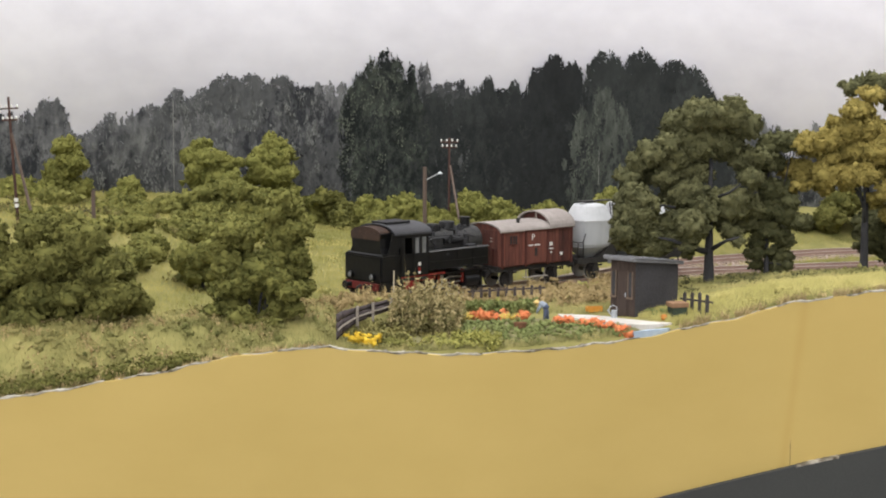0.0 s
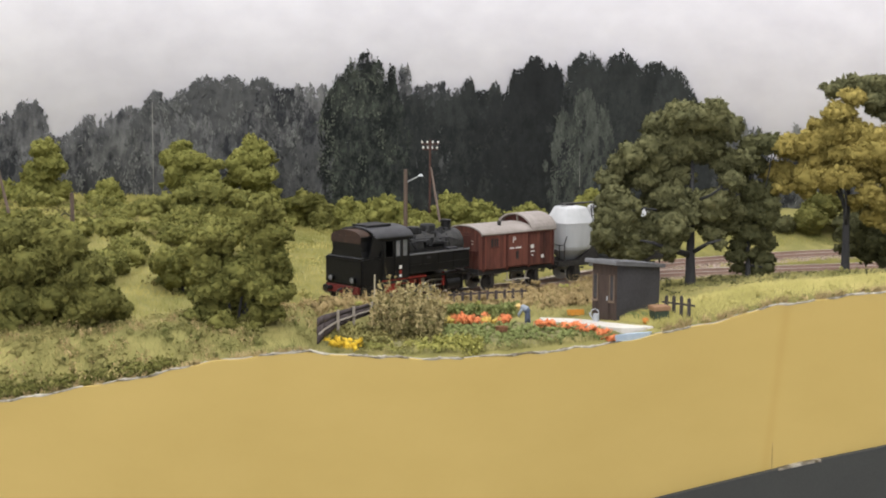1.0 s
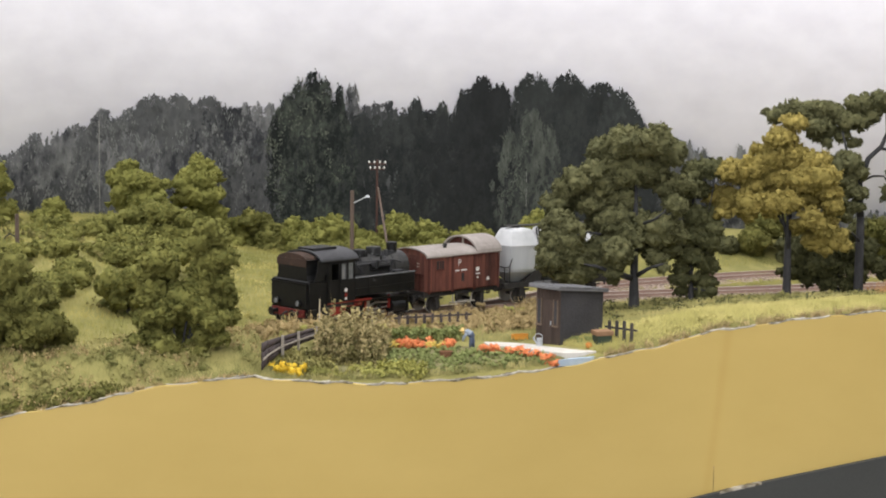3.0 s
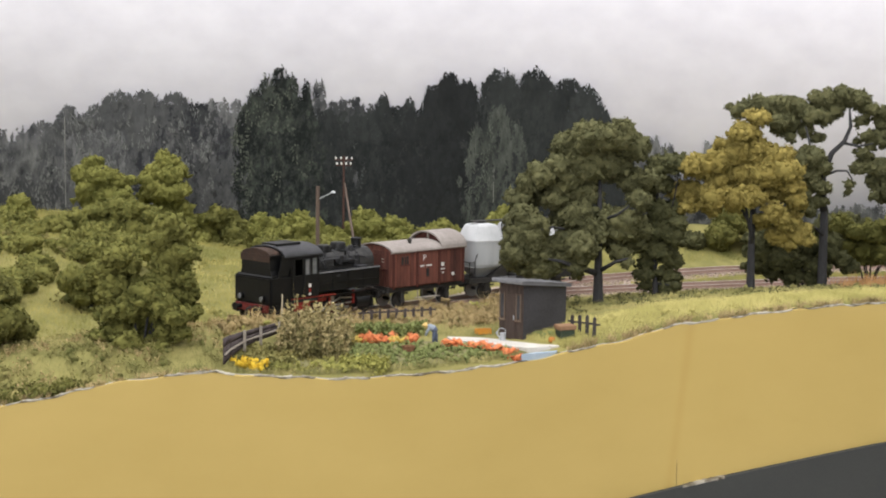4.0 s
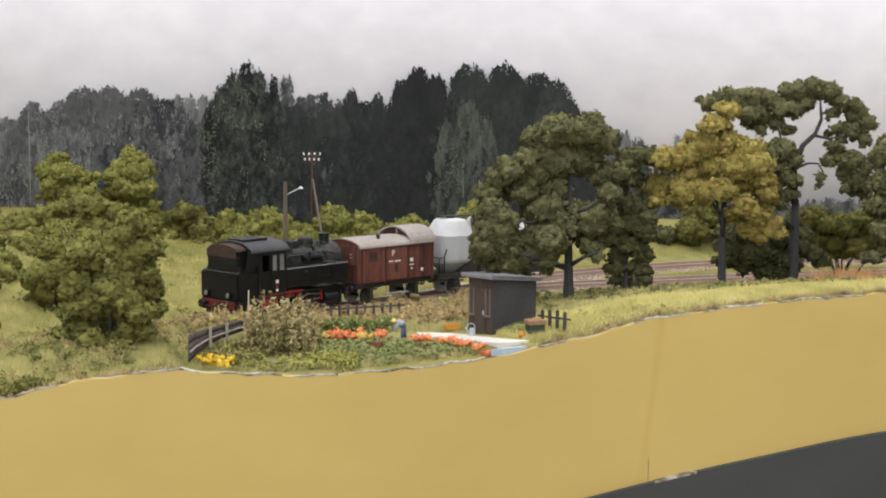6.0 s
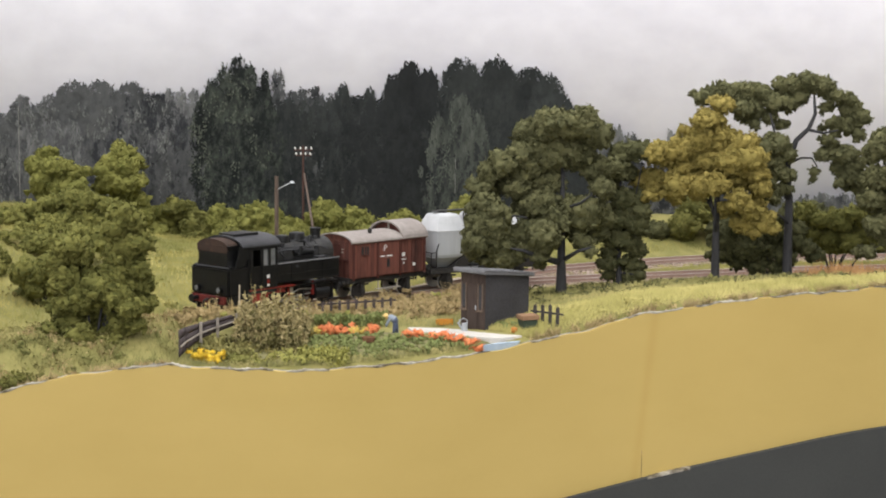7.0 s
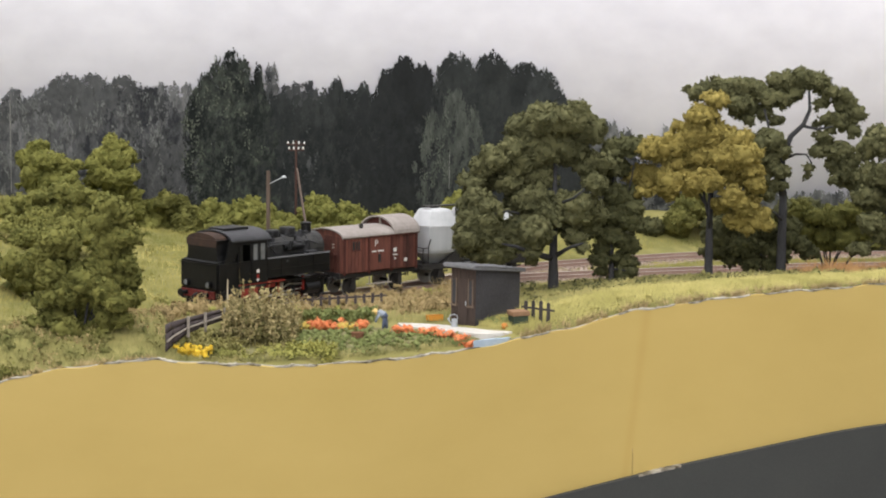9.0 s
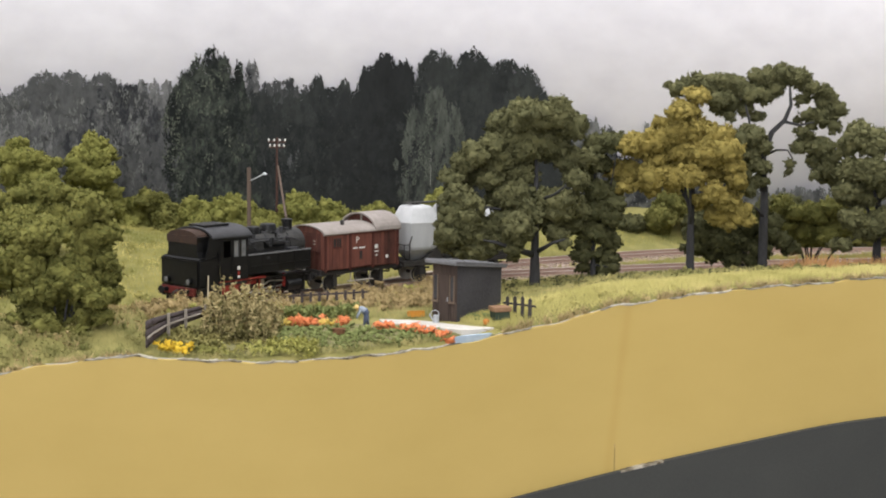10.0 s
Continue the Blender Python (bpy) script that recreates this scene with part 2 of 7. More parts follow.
M = {
    "fascia": mat("ochre_paint", (0.490, 0.356, 0.112), (0.552, 0.405, 0.137), 0.6, 40, 7, 0.03, spread=0.45, stretch=(0.45, 1, 1)),
    "skirt": mat("dark_cloth", (0.045, 0.047, 0.045), (0.062, 0.064, 0.06), 0.9, 900, 20, 0.2),
    "plaster": mat("chalky_plaster", (0.10, 0.082, 0.05), (0.52, 0.48, 0.40), 0.9, 260, 70, 0.5, spread=0.20),
    "wall": mat("hall_wall", (0.68, 0.67, 0.65), (0.74, 0.73, 0.71), 0.8, 20, 2, 0.02),
    "hall_floor": mat("hall_floor", (0.22, 0.2, 0.18), (0.3, 0.28, 0.25), 0.5, 30, 3, 0.02),
    "soil": mat("turf_soil", (0.165, 0.160, 0.050), (0.315, 0.278, 0.100), 0.95, 90, 22, 0.5, spread=0.34),
    "grass": mat("static_grass", (0.125, 0.130, 0.036), (0.385, 0.330, 0.125), 0.9, 70, 26, 0, island=0.10, spread=0.27),
    "grass_green": mat("bank_grass", (0.140, 0.145, 0.034), (0.370, 0.318, 0.095), 0.9, 60, 18, 0, island=0.10, spread=0.26),
    "grass_y": mat("yellow_grass", (0.33, 0.30, 0.088), (0.60, 0.515, 0.19), 0.9, 50, 18, 0, island=0.08, spread=0.30),
    "straw": mat("straw", (0.24, 0.172, 0.072), (0.53, 0.400, 0.195), 0.9, 60, 24, 0, island=0.35, spread=0.5),
    "rust_grass": mat("rust_grass", (0.25, 0.12, 0.045), (0.46, 0.26, 0.105), 0.9, 60, 22, 0, island=0.4, spread=0.6),
    "leaf_near": mat("foam_leaf_olive", (0.066, 0.072, 0.021), (0.250, 0.238, 0.070), 0.95, 200, 45, 0, island=0.2, spread=0.46, spec=0.1),
    "leaf_far": mat("foam_leaf_bright", (0.098, 0.106, 0.028), (0.275, 0.262, 0.076), 0.95, 200, 50, 0, island=0.2, spread=0.5, spec=0.1),
    "leaf_oak": mat("foam_leaf_dull", (0.047, 0.051, 0.026), (0.186, 0.178, 0.084), 0.95, 200, 45, 0, island=0.2, spread=0.5, spec=0.1),
    "leaf_gold": mat("foam_leaf_gold", (0.145, 0.121, 0.034), (0.365, 0.290, 0.088), 0.95, 200, 30, 0, island=0.2, spread=0.4, spec=0.1),
    "leaf_dark": mat("foam_leaf_dark", (0.035, 0.039, 0.019), (0.125, 0.122, 0.055), 0.95, 200, 50, 0, island=0.2, spread=0.5, spec=0.1),
    # inner colour of low plants, darkened to paint the shade between crumbs
    "core": mat("gap_shade", (0.070, 0.075, 0.026), (0.14, 0.143, 0.050), 1.0, 400, 60, 0.6, spec=0.0),
    "bark": mat("grey_bark", (0.020, 0.020, 0.022), (0.066, 0.064, 0.067), 0.9, 700, 60, 0.6, stretch=(1, 1, 0.3)),
    "black": mat("black_loco_paint", (0.003, 0.003, 0.0035), (0.012, 0.012, 0.012), 0.42, 300, 40, 0.2, spec=0.27),
    "roofblack": mat("sooty_roof", (0.022, 0.022, 0.024), (0.055, 0.055, 0.06), 0.5, 300, 40, 0.1),
    "rusty": mat("coal_rust", (0.018, 0.014, 0.012), (0.070, 0.038, 0.025), 0.8, 300, 50, 0.4),
    "red": mat("red_frame", (0.13, 0.014, 0.011), (0.30, 0.035, 0.024), 0.55, 300, 50, 0.1),
    "steel": mat("worn_steel", (0.25, 0.24, 0.22), (0.5, 0.48, 0.45), 0.4, 400, 50, 0.1, metal=0.8),
    "rim": mat("bare_wheel_rim", (0.34, 0.32, 0.29), (0.52, 0.50, 0.46), 0.5, 400, 50, 0.1),
    "white": mat("white_paint", (0.62, 0.60, 0.56), (0.8, 0.79, 0.76), 0.6, 400, 50, 0.1),
    "glass": mat("dusty_window", (0.10, 0.105, 0.105), (0.24, 0.24, 0.24), 0.25, 200, 50, 0.0),
    "van": mat("oxide_brown_boards", (0.040, 0.016, 0.013), (0.175, 0.062, 0.044), 0.7, 350, 60, 0.25, stretch=(1, 1, 0.22), spread=0.33, each=0.2),
    "van_dark": mat("oxide_brown_dark", (0.05, 0.016, 0.012), (0.10, 0.032, 0.024), 0.7, 350, 40, 0.2),
    "vanroof": mat("van_roof_felt", (0.21, 0.182, 0.165), (0.36, 0.32, 0.295), 0.8, 300, 40, 0.2),
    "silo": mat("silo_grey", (0.36, 0.37, 0.38), (0.47, 0.48, 0.49), 0.55, 200, 50, 0.05, stretch=(1, 1, 0.3)),
    "silo_top": mat("silo_dusted_top", (0.42, 0.43, 0.44), (0.58, 0.58, 0.59), 0.8, 200, 60, 0.1),
    "sole": mat("underframe_black", (0.012, 0.011, 0.011), (0.05, 0.046, 0.042), 0.7, 300, 50, 0.2),
    "wood_dark": mat("tarred_wood", (0.028, 0.024, 0.022), (0.085, 0.075, 0.07), 0.85, 500, 60, 0.4, stretch=(1, 1, 0.2)),
    "shed_wall": mat("shed_wall_render", (0.030, 0.029, 0.031), (0.076, 0.073, 0.077), 0.85, 700, 50, 0.5),
    "shed_end": mat("shed_end_boards", (0.038, 0.028, 0.024), (0.090, 0.064, 0.053), 0.85, 500, 60, 0.4, stretch=(1, 1, 0.2)),
    "felt": mat("roofing_felt", (0.10, 0.10, 0.105), (0.22, 0.22, 0.23), 0.9, 500, 60, 0.5),
    "frame_wood": mat("old_frame_wood", (0.11, 0.08, 0.06), (0.2, 0.15, 0.11), 0.8, 500, 60, 0.3),
    "pole": mat("pole_wood", (0.07, 0.05, 0.04), (0.17, 0.125, 0.10), 0.85, 500, 60, 0.4, stretch=(1, 1, 0.2)),
    "pole_red": mat("pole_creosote", (0.05, 0.028, 0.022), (0.10, 0.05, 0.04), 0.85, 500, 60, 0.4, stretch=(1, 1, 0.2)),
    "grey_wood": mat("grey_wood", (0.2, 0.17, 0.14), (0.42, 0.38, 0.33), 0.85, 500, 60, 0.4),
    "ballast": mat("ballast", (0.28, 0.21, 0.17), (0.58, 0.47, 0.40), 0.95, 800, 40, 0.9, spread=0.35),
    "sleeper": mat("sleeper_wood", (0.16, 0.115, 0.09), (0.32, 0.24, 0.195), 0.9, 500, 60, 0.3),
    "rail": mat("rusty_rail", (0.26, 0.17, 0.135), (0.42, 0.30, 0.245), 0.6, 500, 60, 0.2, metal=0.2),
    "railtop": mat("bright_railhead", (0.45, 0.40, 0.37), (0.6, 0.56, 0.53), 0.3, 500, 60, 0.05, metal=0.9),
    "orange": mat("orange_flowers", (0.66, 0.16, 0.055), (0.88, 0.34, 0.145), 0.8, 300, 80, 0, island=0.5, spread=0.8),
    "yellow": mat("yellow_flowers", (0.62, 0.38, 0.02), (0.80, 0.58, 0.06), 0.8, 300, 50, 0, island=0.7, spread=0.8),
    "veg": mat("vegetable_leaves", (0.11, 0.14, 0.040), (0.27, 0.29, 0.105), 0.9, 300, 50, 0, island=0.4, spread=0.7),
    "lime": mat("lime_leaves", (0.22, 0.225, 0.052), (0.46, 0.43, 0.125), 0.9, 300, 50, 0, island=0.4, spread=0.7),
    "maize": mat("dry_maize", (0.20, 0.165, 0.066), (0.50, 0.405, 0.205), 0.9, 120, 40, 0, island=0.4, spread=0.55),
    "maize_green": mat("olive_maize", (0.10, 0.095, 0.032), (0.26, 0.225, 0.085), 0.9, 120, 40, 0, island=0.4, spread=0.55),
    "slab": mat("pale_slab", (0.46, 0.43, 0.38), (0.70, 0.67, 0.62), 0.8, 260, 70, 0.2),
    "blue": mat("blue_foam", (0.28, 0.36, 0.46), (0.42, 0.50, 0.58), 0.9, 300, 50, 0.3),
    "dark_soil": mat("garden_soil", (0.13, 0.12, 0.055), (0.26, 0.24, 0.11), 0.95, 500, 60, 0.6),
    "hat": mat("straw_hat_paint", (0.6, 0.4, 0.12), (0.7, 0.5, 0.2), 0.7, 300, 50, 0),
    "shirt": mat("grey_shirt_paint", (0.20, 0.24, 0.30), (0.36, 0.40, 0.45), 0.7, 300, 50, 0),
    "trousers": mat("blue_trouser_paint", (0.07, 0.09, 0.15), (0.13, 0.16, 0.24), 0.7, 300, 50, 0),
    "zinc": mat("zinc", (0.34, 0.36, 0.39), (0.50, 0.53, 0.56), 0.5, 300, 50, 0.05, metal=0.2),
    "crate": mat("orange_crate", (0.50, 0.20, 0.03), (0.68, 0.32, 0.05), 0.7, 300, 50, 0.1),
    "basket": mat("wicker", (0.13, 0.06, 0.03), (0.28, 0.14, 0.08), 0.9, 900, 50, 0.5),
    "box_green": mat("dark_green_tub", (0.03, 0.045, 0.03), (0.06, 0.08, 0.05), 0.8, 300, 50, 0.2),
    "box_brown": mat("brown_lid", (0.20, 0.11, 0.06), (0.35, 0.21, 0.12), 0.8, 300, 50, 0.2),
    "teal": mat("teal_enamel", (0.10, 0.38, 0.33), (0.2, 0.5, 0.45), 0.4, 300, 50, 0.05),
    "sky": mat("printed_sky", (0.790, 0.773, 0.836), (0.888, 0.872, 0.932), 0.7, 30, 7, 0, stretch=(1, 1, 1.5), spread=0.26, detail=6),
    "pr_haze": mat("print_hazy_wood", (0.028, 0.030, 0.034), (0.205, 0.205, 0.203), 0.8, 210, 75, 0, island=0.06, each=0.14, spread=0.25, stretch=(1, 1, 0.42), detail=5, centre=0.525),
    "pr_mid": mat("print_grey_wood", (0.022, 0.024, 0.026), (0.190, 0.192, 0.184), 0.8, 210, 75, 0, island=0.06, each=0.16, spread=0.24, stretch=(1, 1, 0.42), detail=5, centre=0.52),
    "pr_green": mat("print_green_wood", (0.010, 0.0125, 0.0118), (0.085, 0.098, 0.078), 0.8, 230, 70, 0, island=0.08, each=0.10, spread=0.24, stretch=(1, 1, 0.6), detail=4, centre=0.58),
    "pr_light": mat("print_leaf_glints", (0.030, 0.037, 0.030), (0.155, 0.168, 0.128), 0.8, 120, 30, 0, island=0.75, spread=0.8),
    "pr_dark": mat("print_dark_wood", (0.010, 0.011, 0.0115), (0.026, 0.029, 0.029), 0.8, 230, 50, 0, island=0.08, each=0.2, spread=0.4, stretch=(1, 1, 0.5)),
    "pr_dusk": mat("print_dusk_wood", (0.011, 0.013, 0.0135), (0.046, 0.051, 0.048), 0.8, 230, 50, 0, island=0.08, each=0.25, spread=0.4, stretch=(1, 1, 0.5)),
    "pr_birch": mat("print_birch", (0.020, 0.024, 0.022), (0.105, 0.115, 0.096), 0.8, 260, 60, 0, island=0.08, spread=0.34, stretch=(1, 1, 0.3), detail=4),
    "pr_lit": mat("print_lit_leaves", (0.07, 0.073, 0.071), (0.215, 0.22, 0.208), 0.8, 70, 25, 0, island=0.7, spread=0.8),
    "pr_birch_lit": mat("print_birch_lit", (0.07, 0.08, 0.064), (0.13, 0.142, 0.115), 0.8, 200, 30, 0, island=0.4, spread=0.6),
    "pr_birch_bark": mat("print_pale_bark", (0.22, 0.22, 0.20), (0.40, 0.39, 0.36), 0.8, 200, 30, 0),
    "pr_far": mat("print_far_wood", (0.022, 0.024, 0.027), (0.105, 0.107, 0.106), 0.8, 260, 75, 0, island=0.05, each=0.2, spread=0.34, stretch=(1, 1, 0.6), detail=4),
    "fence_wood": mat("purple_brown_planks", (0.040, 0.031, 0.032), (0.10, 0.080, 0.078), 0.85, 500, 60, 0.4, stretch=(1, 1, 0.4)),
    "stake": mat("pale_stake_wood", (0.42, 0.36, 0.25), (0.60, 0.53, 0.40), 0.8, 400, 60, 0.1),
    "yellow_pale": mat("pale_yellow_flowers", (0.48, 0.33, 0.05), (0.70, 0.52, 0.14), 0.8, 300, 50, 0, island=0.5, spread=0.8),
    "pumpkin": mat("pumpkin_skin", (0.40, 0.15, 0.03), (0.55, 0.24, 0.05), 0.7, 300, 80, 0.1),
    "bank_scrub": mat("scrub_turf", (0.080, 0.082, 0.028), (0.225, 0.190, 0.070), 0.95, 120, 26, 0, island=0.2, spread=0.34, spec=0.1),
    "leaf_mid": mat("foam_leaf_mid", (0.062, 0.066, 0.020), (0.200, 0.188, 0.056), 0.95, 200, 50, 0, island=0.2, spread=0.5, spec=0.1),
    "red_beam": mat("dull_red_beam", (0.075, 0.013, 0.011), (0.17, 0.028, 0.022), 0.6, 300, 50, 0.2),
    "lamp_grey": mat("grey_enamel", (0.34, 0.36, 0.37), (0.50, 0.52, 0.53), 0.5, 300, 50, 0.05),
}



def run_stain(m, x0, slope, half, tint):
    """A faint slanting run of brown damp on a painted board: centre x0 + slope * z, of the given half width in metres."""
    nd, lk = m.node_tree.nodes, m.node_tree.links
    bs = nd["Principled BSDF"]
    paint = bs.inputs["Base Color"].links[0].from_socket
    xyz = nd.new("ShaderNodeSeparateXYZ")
    lk.new(nd.new("ShaderNodeTexCoord").outputs["Object"], xyz.inputs[0])

    def calc(op, a, b):
        n0 = nd.new("ShaderNodeMath")
        n0.operation = op
        for i, v in enumerate((a, b)):
            if isinstance(v, float):
                n0.inputs[i].default_value = v
            else:
                lk.new(v, n0.inputs[i])
        return n0.outputs[0]

    off = calc("SUBTRACT", calc("SUBTRACT", xyz.outputs["X"], x0), calc("MULTIPLY", xyz.outputs["Z"], slope))
    bell = calc("POWER", 2.718, calc("MULTIPLY", calc("POWER", calc("ABSOLUTE", calc("DIVIDE", off, half), 0.0), 2.0), -1.0))
    mix = nd.new("ShaderNodeMix")
    mix.data_type = "RGBA"
    mix.blend_type = "MULTIPLY"
    lk.new(calc("MULTIPLY", bell, 0.8), mix.inputs[0])
    lk.new(paint, mix.inputs[6])
    mix.inputs[7].default_value = (*tint, 1)
    lk.new(mix.outputs[2], bs.inputs["Base Color"])


run_stain(M["fascia"], 0.1313, 0.11, 0.0030, (0.94, 0.905, 0.84))

# ---- plan ----
EDGE_X = [-0.62, -0.309, -0.23, -0.186, -0.145, -0.084, -0.041, 0.017, 0.053, 0.091, 0.125, 0.198, 0.294, 0.62]
EDGE_Y = [0.845, 0.860, 0.868, 0.880, 0.895, 0.908, 0.920, 0.945, 0.960, 0.975, 0.988, 1.000, 1.030, 1.13]
EDGE_Z = [-0.055, -0.0224, -0.0089, -0.0006, 0.0023, -0.0036, -0.0042, -0.0019, 0.0026, 0.0083, 0.0165, 0.0244, 0.0284, 0.03]
XS = np.arange(-0.62, 0.6201, 0.004)


FINE = np.linspace(-0.62, 0.62, 1241)
SOFT = np.exp(-0.5 * (np.arange(-60, 61) / 24.0) ** 2)
SOFT /= SOFT.sum()
FINE_Y = np.convolve(np.pad(np.interp(FINE, EDGE_X, EDGE_Y), 60, "reflect", reflect_type="odd"), SOFT, "valid")
FINE_Z = np.convolve(np.pad(np.interp(FINE, EDGE_X, EDGE_Z), 6, "edge"), np.ones(13) / 13, "valid")


def edge_y(x):
    return np.interp(x, FINE, FINE_Y)


def edge_z(x):
    return np.interp(x, FINE, FINE_Z) + 0.0007 * np.sin(np.asarray(x) * 190) * np.cos(np.asarray(x) * 71)


def board_y(x):
    return 1.508 - 0.34 * (np.asarray(x) - 0.15) ** 2


TRACK_X = [-0.62, -0.14, -0.07, 0.0, 0.07, 0.15, 0.30, 0.50, 0.62]
TRACK_Y = [0.52, 1.058, 1.133, 1.200, 1.246, 1.274, 1.325, 1.358, 1.365]
WIDE = np.exp(-0.5 * (np.arange(-120, 121) / 38.0) ** 2)
FINE_T = np.convolve(np.pad(np.interp(FINE, TRACK_X, TRACK_Y), 120, "reflect", reflect_type="odd"), WIDE / WIDE.sum(), "valid")


def track_y(x):
    """The main track's centre line; it eases towards the front edge's direction on one side."""
    x = np.asarray(x, float)
    curve = np.interp(x, FINE, FINE_T)
    flat = 0.962 + 0.12 * (x + 0.25)
    k = 60.0
    return np.log(np.exp(k * curve) + np.exp(k * flat)) / k


def siding_y(x):
    x = np.asarray(x, float)
    return track_y(x) + 0.056 * smooth01((x + 0.02) / 0.13) + 0.032 * smooth01((x - 0.06) / 0.18)


def ground_z(x, y):
    x, y = np.asarray(x, float), np.asarray(y, float)
    ye, ze, yt = edge_y(x), np.interp(x, FINE, FINE_Z), track_y(x)
    u = np.clip((y - ye) / np.maximum(yt - np.interp(x, [-0.2, -0.1], [0.022, 0.028]) - ye, 0.02), 0, 1)
    rise = np.interp(x, [-0.62, -0.3, -0.2, -0.14, -0.09, 0.0, 0.05, 0.09, 0.2, 0.3, 0.6], [0.024, 0.019, 0.0155, 0.012, 0.007, 0.0085, 0.009, 0.010, 0.006, 0.004, 0.0])
    bank = smooth01(u / 0.4) * smooth01((1 - u) / 0.2)
    hump = np.sin(np.pi * np.sqrt(u))
    side = smooth01((-0.06 - x) / 0.06)
    front = ze * (1 - u) - 0.0035 * u + rise * (bank * side + hump * (1 - side))
    far = np.interp(x, [-0.62, -0.36, -0.30, -0.2, -0.1, 0.0, 0.1, 0.2, 0.35, 0.6], [0.045, 0.037, 0.035, 0.013, 0.005, 0.006, 0.016, 0.024, 0.03, 0.03])
    start = np.interp(x, [-0.1, 0.05, 0.12], [0.03, 0.05, 0.085])
    reach = np.interp(x, [-0.4, -0.2, 0.0], [0.16, 0.24, 0.10])
    back = -0.0035 + (far + 0.0035) * smooth01((y - yt - start) / reach)
    z = np.where(y < yt, front, back)
    lumps = 0.0012 * np.sin(x * 97 + 3 * np.sin(y * 61)) * np.cos(y * 83 + 2 * np.sin(x * 47))
    calm = smooth01((np.abs(y - yt) - 0.02) / 0.03)
    return z + lumps * calm * np.clip(u * 4, 0, 1)


# ---- the layout's ground, front panels and the hall ----
rows = 150
gx, gv = np.meshgrid(XS, np.linspace(0, 1, rows), indexing="ij")
gy = edge_y(gx) + (board_y(gx) + 0.01 - edge_y(gx)) * gv ** 1.15
gz = np.where(gv == 0, edge_z(gx), ground_z(gx, gy))
idx = np.arange(gx.size).reshape(gx.shape)
quads = np.stack([idx[:-1, :-1], idx[1:, :-1], idx[1:, 1:], idx[:-1, 1:]], -1).reshape(-1, 4)
ground = array_part("ground", np.stack([gx, gy, gz], -1), [quads], [M["soil"]])
tagged(ground, "olive and straw coloured scenic turf of the layout", "ground", kind="structure")
ground.data.shade_smooth()


def strip_wall(name, xs, top, bottom, front, back, material, label, category):
    """An upright board that follows the layout's front edge; top and bottom are functions of x."""
    xs = np.asarray(xs)
    n = len(xs)
    ye = edge_y(xs)
    rails = [np.c_[xs, ye - front, top(xs)], np.c_[xs, ye - front, bottom(xs)], np.c_[xs, ye - back, bottom(xs)], np.c_[xs, ye - back, top(xs)]]
    v, f, a = [], [], np.arange(n - 1)
    for p in range(4):
        v += [rails[p], rails[(p + 1) % 4]]
        o = 2 * p * n
        f.append(np.stack([a + o, a + o + n, a + 1 + o + n, a + 1 + o], -1))
    v += [np.array([r[e] for e in (0, -1) for r in rails])]
    ends = 8 * n + np.array([[0, 3, 2, 1], [4, 5, 6, 7]])
    ob = array_part(name, np.concatenate(v), f + [ends], [material])
    bm = bmesh.new()
    bm.from_mesh(ob.data)
    bmesh.ops.remove_doubles(bm, verts=bm.verts, dist=1e-6)
    bm.to_mesh(ob.data)
    bm.free()
    ob.data.shade_smooth()
    ob.data.set_sharp_from_angle(angle=0.6)
    return tagged(ob, label, category, kind="structure")


def skirt_top(x):
    return np.interp(x, FINE, FINE_S)


FINE_S = np.interp(FINE, [-0.62, 0.0, 0.063, 0.094, 0.127, 0.186, 0.264, 0.301, 0.62], [-0.125, -0.103, -0.0915, -0.0876, -0.0815, -0.0705, -0.0592, -0.0575, -0.052])
FINE_S = np.convolve(np.pad(FINE_S, 60, "reflect", reflect_type="odd"), SOFT, "valid")


left_xs = np.r_[np.arange(-0.62, 0.1255, 0.004), 0.126595]
right_xs = np.r_[0.126605, np.arange(0.130, 0.6201, 0.004)]
strip_wall("front_panel_1", left_xs, lambda x: edge_z(x) - 0.0004, lambda x: skirt_top(x) - 0.03, 0.004, 0.0004, M["fascia"], "ochre painted front board of the layout", "panel")
strip_wall("front_panel_2", right_xs, lambda x: edge_z(x) - 0.0004, lambda x: skirt_top(x) - 0.03, 0.0040, 0.0004, M["fascia"], "ochre painted front board butted at a joint", "panel")
strip_wall("skirt", XS, skirt_top, lambda x: x * 0 - 0.92, 0.0085, 0.0045, M["skirt"], "dark grey cloth skirt under the front boards", "skirt")

# crumbly rim of plaster along the cut edge, in broken stretches
for p, q in [(-0.33, -0.255), (-0.245, -0.20), (-0.165, -0.128), (-0.118, -0.085), (-0.078, -0.055), (-0.047, 0.034), (0.058, 0.075), (0.116, 0.150), (0.158, 0.196), (0.205, 0.262), (0.272, 0.335)]:
    rx = np.linspace(p, q, 40)
    fade = np.sin(np.pi * np.linspace(0, 1, 40)) ** 0.5
    hi = edge_z(rx) - 0.0001 + 0.00055 * fade * np.clip(0.35 + 0.5 * np.sin(rx * 700 + p * 90) + 0.4 * np.sin(rx * 1900), 0, 1)
    lo = edge_z(rx) - 0.0002 - 0.0007 * fade * (0.5 + 0.5 * np.sin(rx * 430 + 1))
    strip_wall("plaster_rim", rx, lambda x, v=hi: v, lambda x, v=lo: v, 0.0042, -0.0012, M["plaster"], "crumbly pale plaster rim on the cut edge", "edge")

# an open crack at the foot of the joint, with a nail hole above it
jx = 126.6
jy = float(edge_y(0.1266)) * 1000 - 4.0
jz = float(np.interp(0.1266, FINE, FINE_S)) * 1000
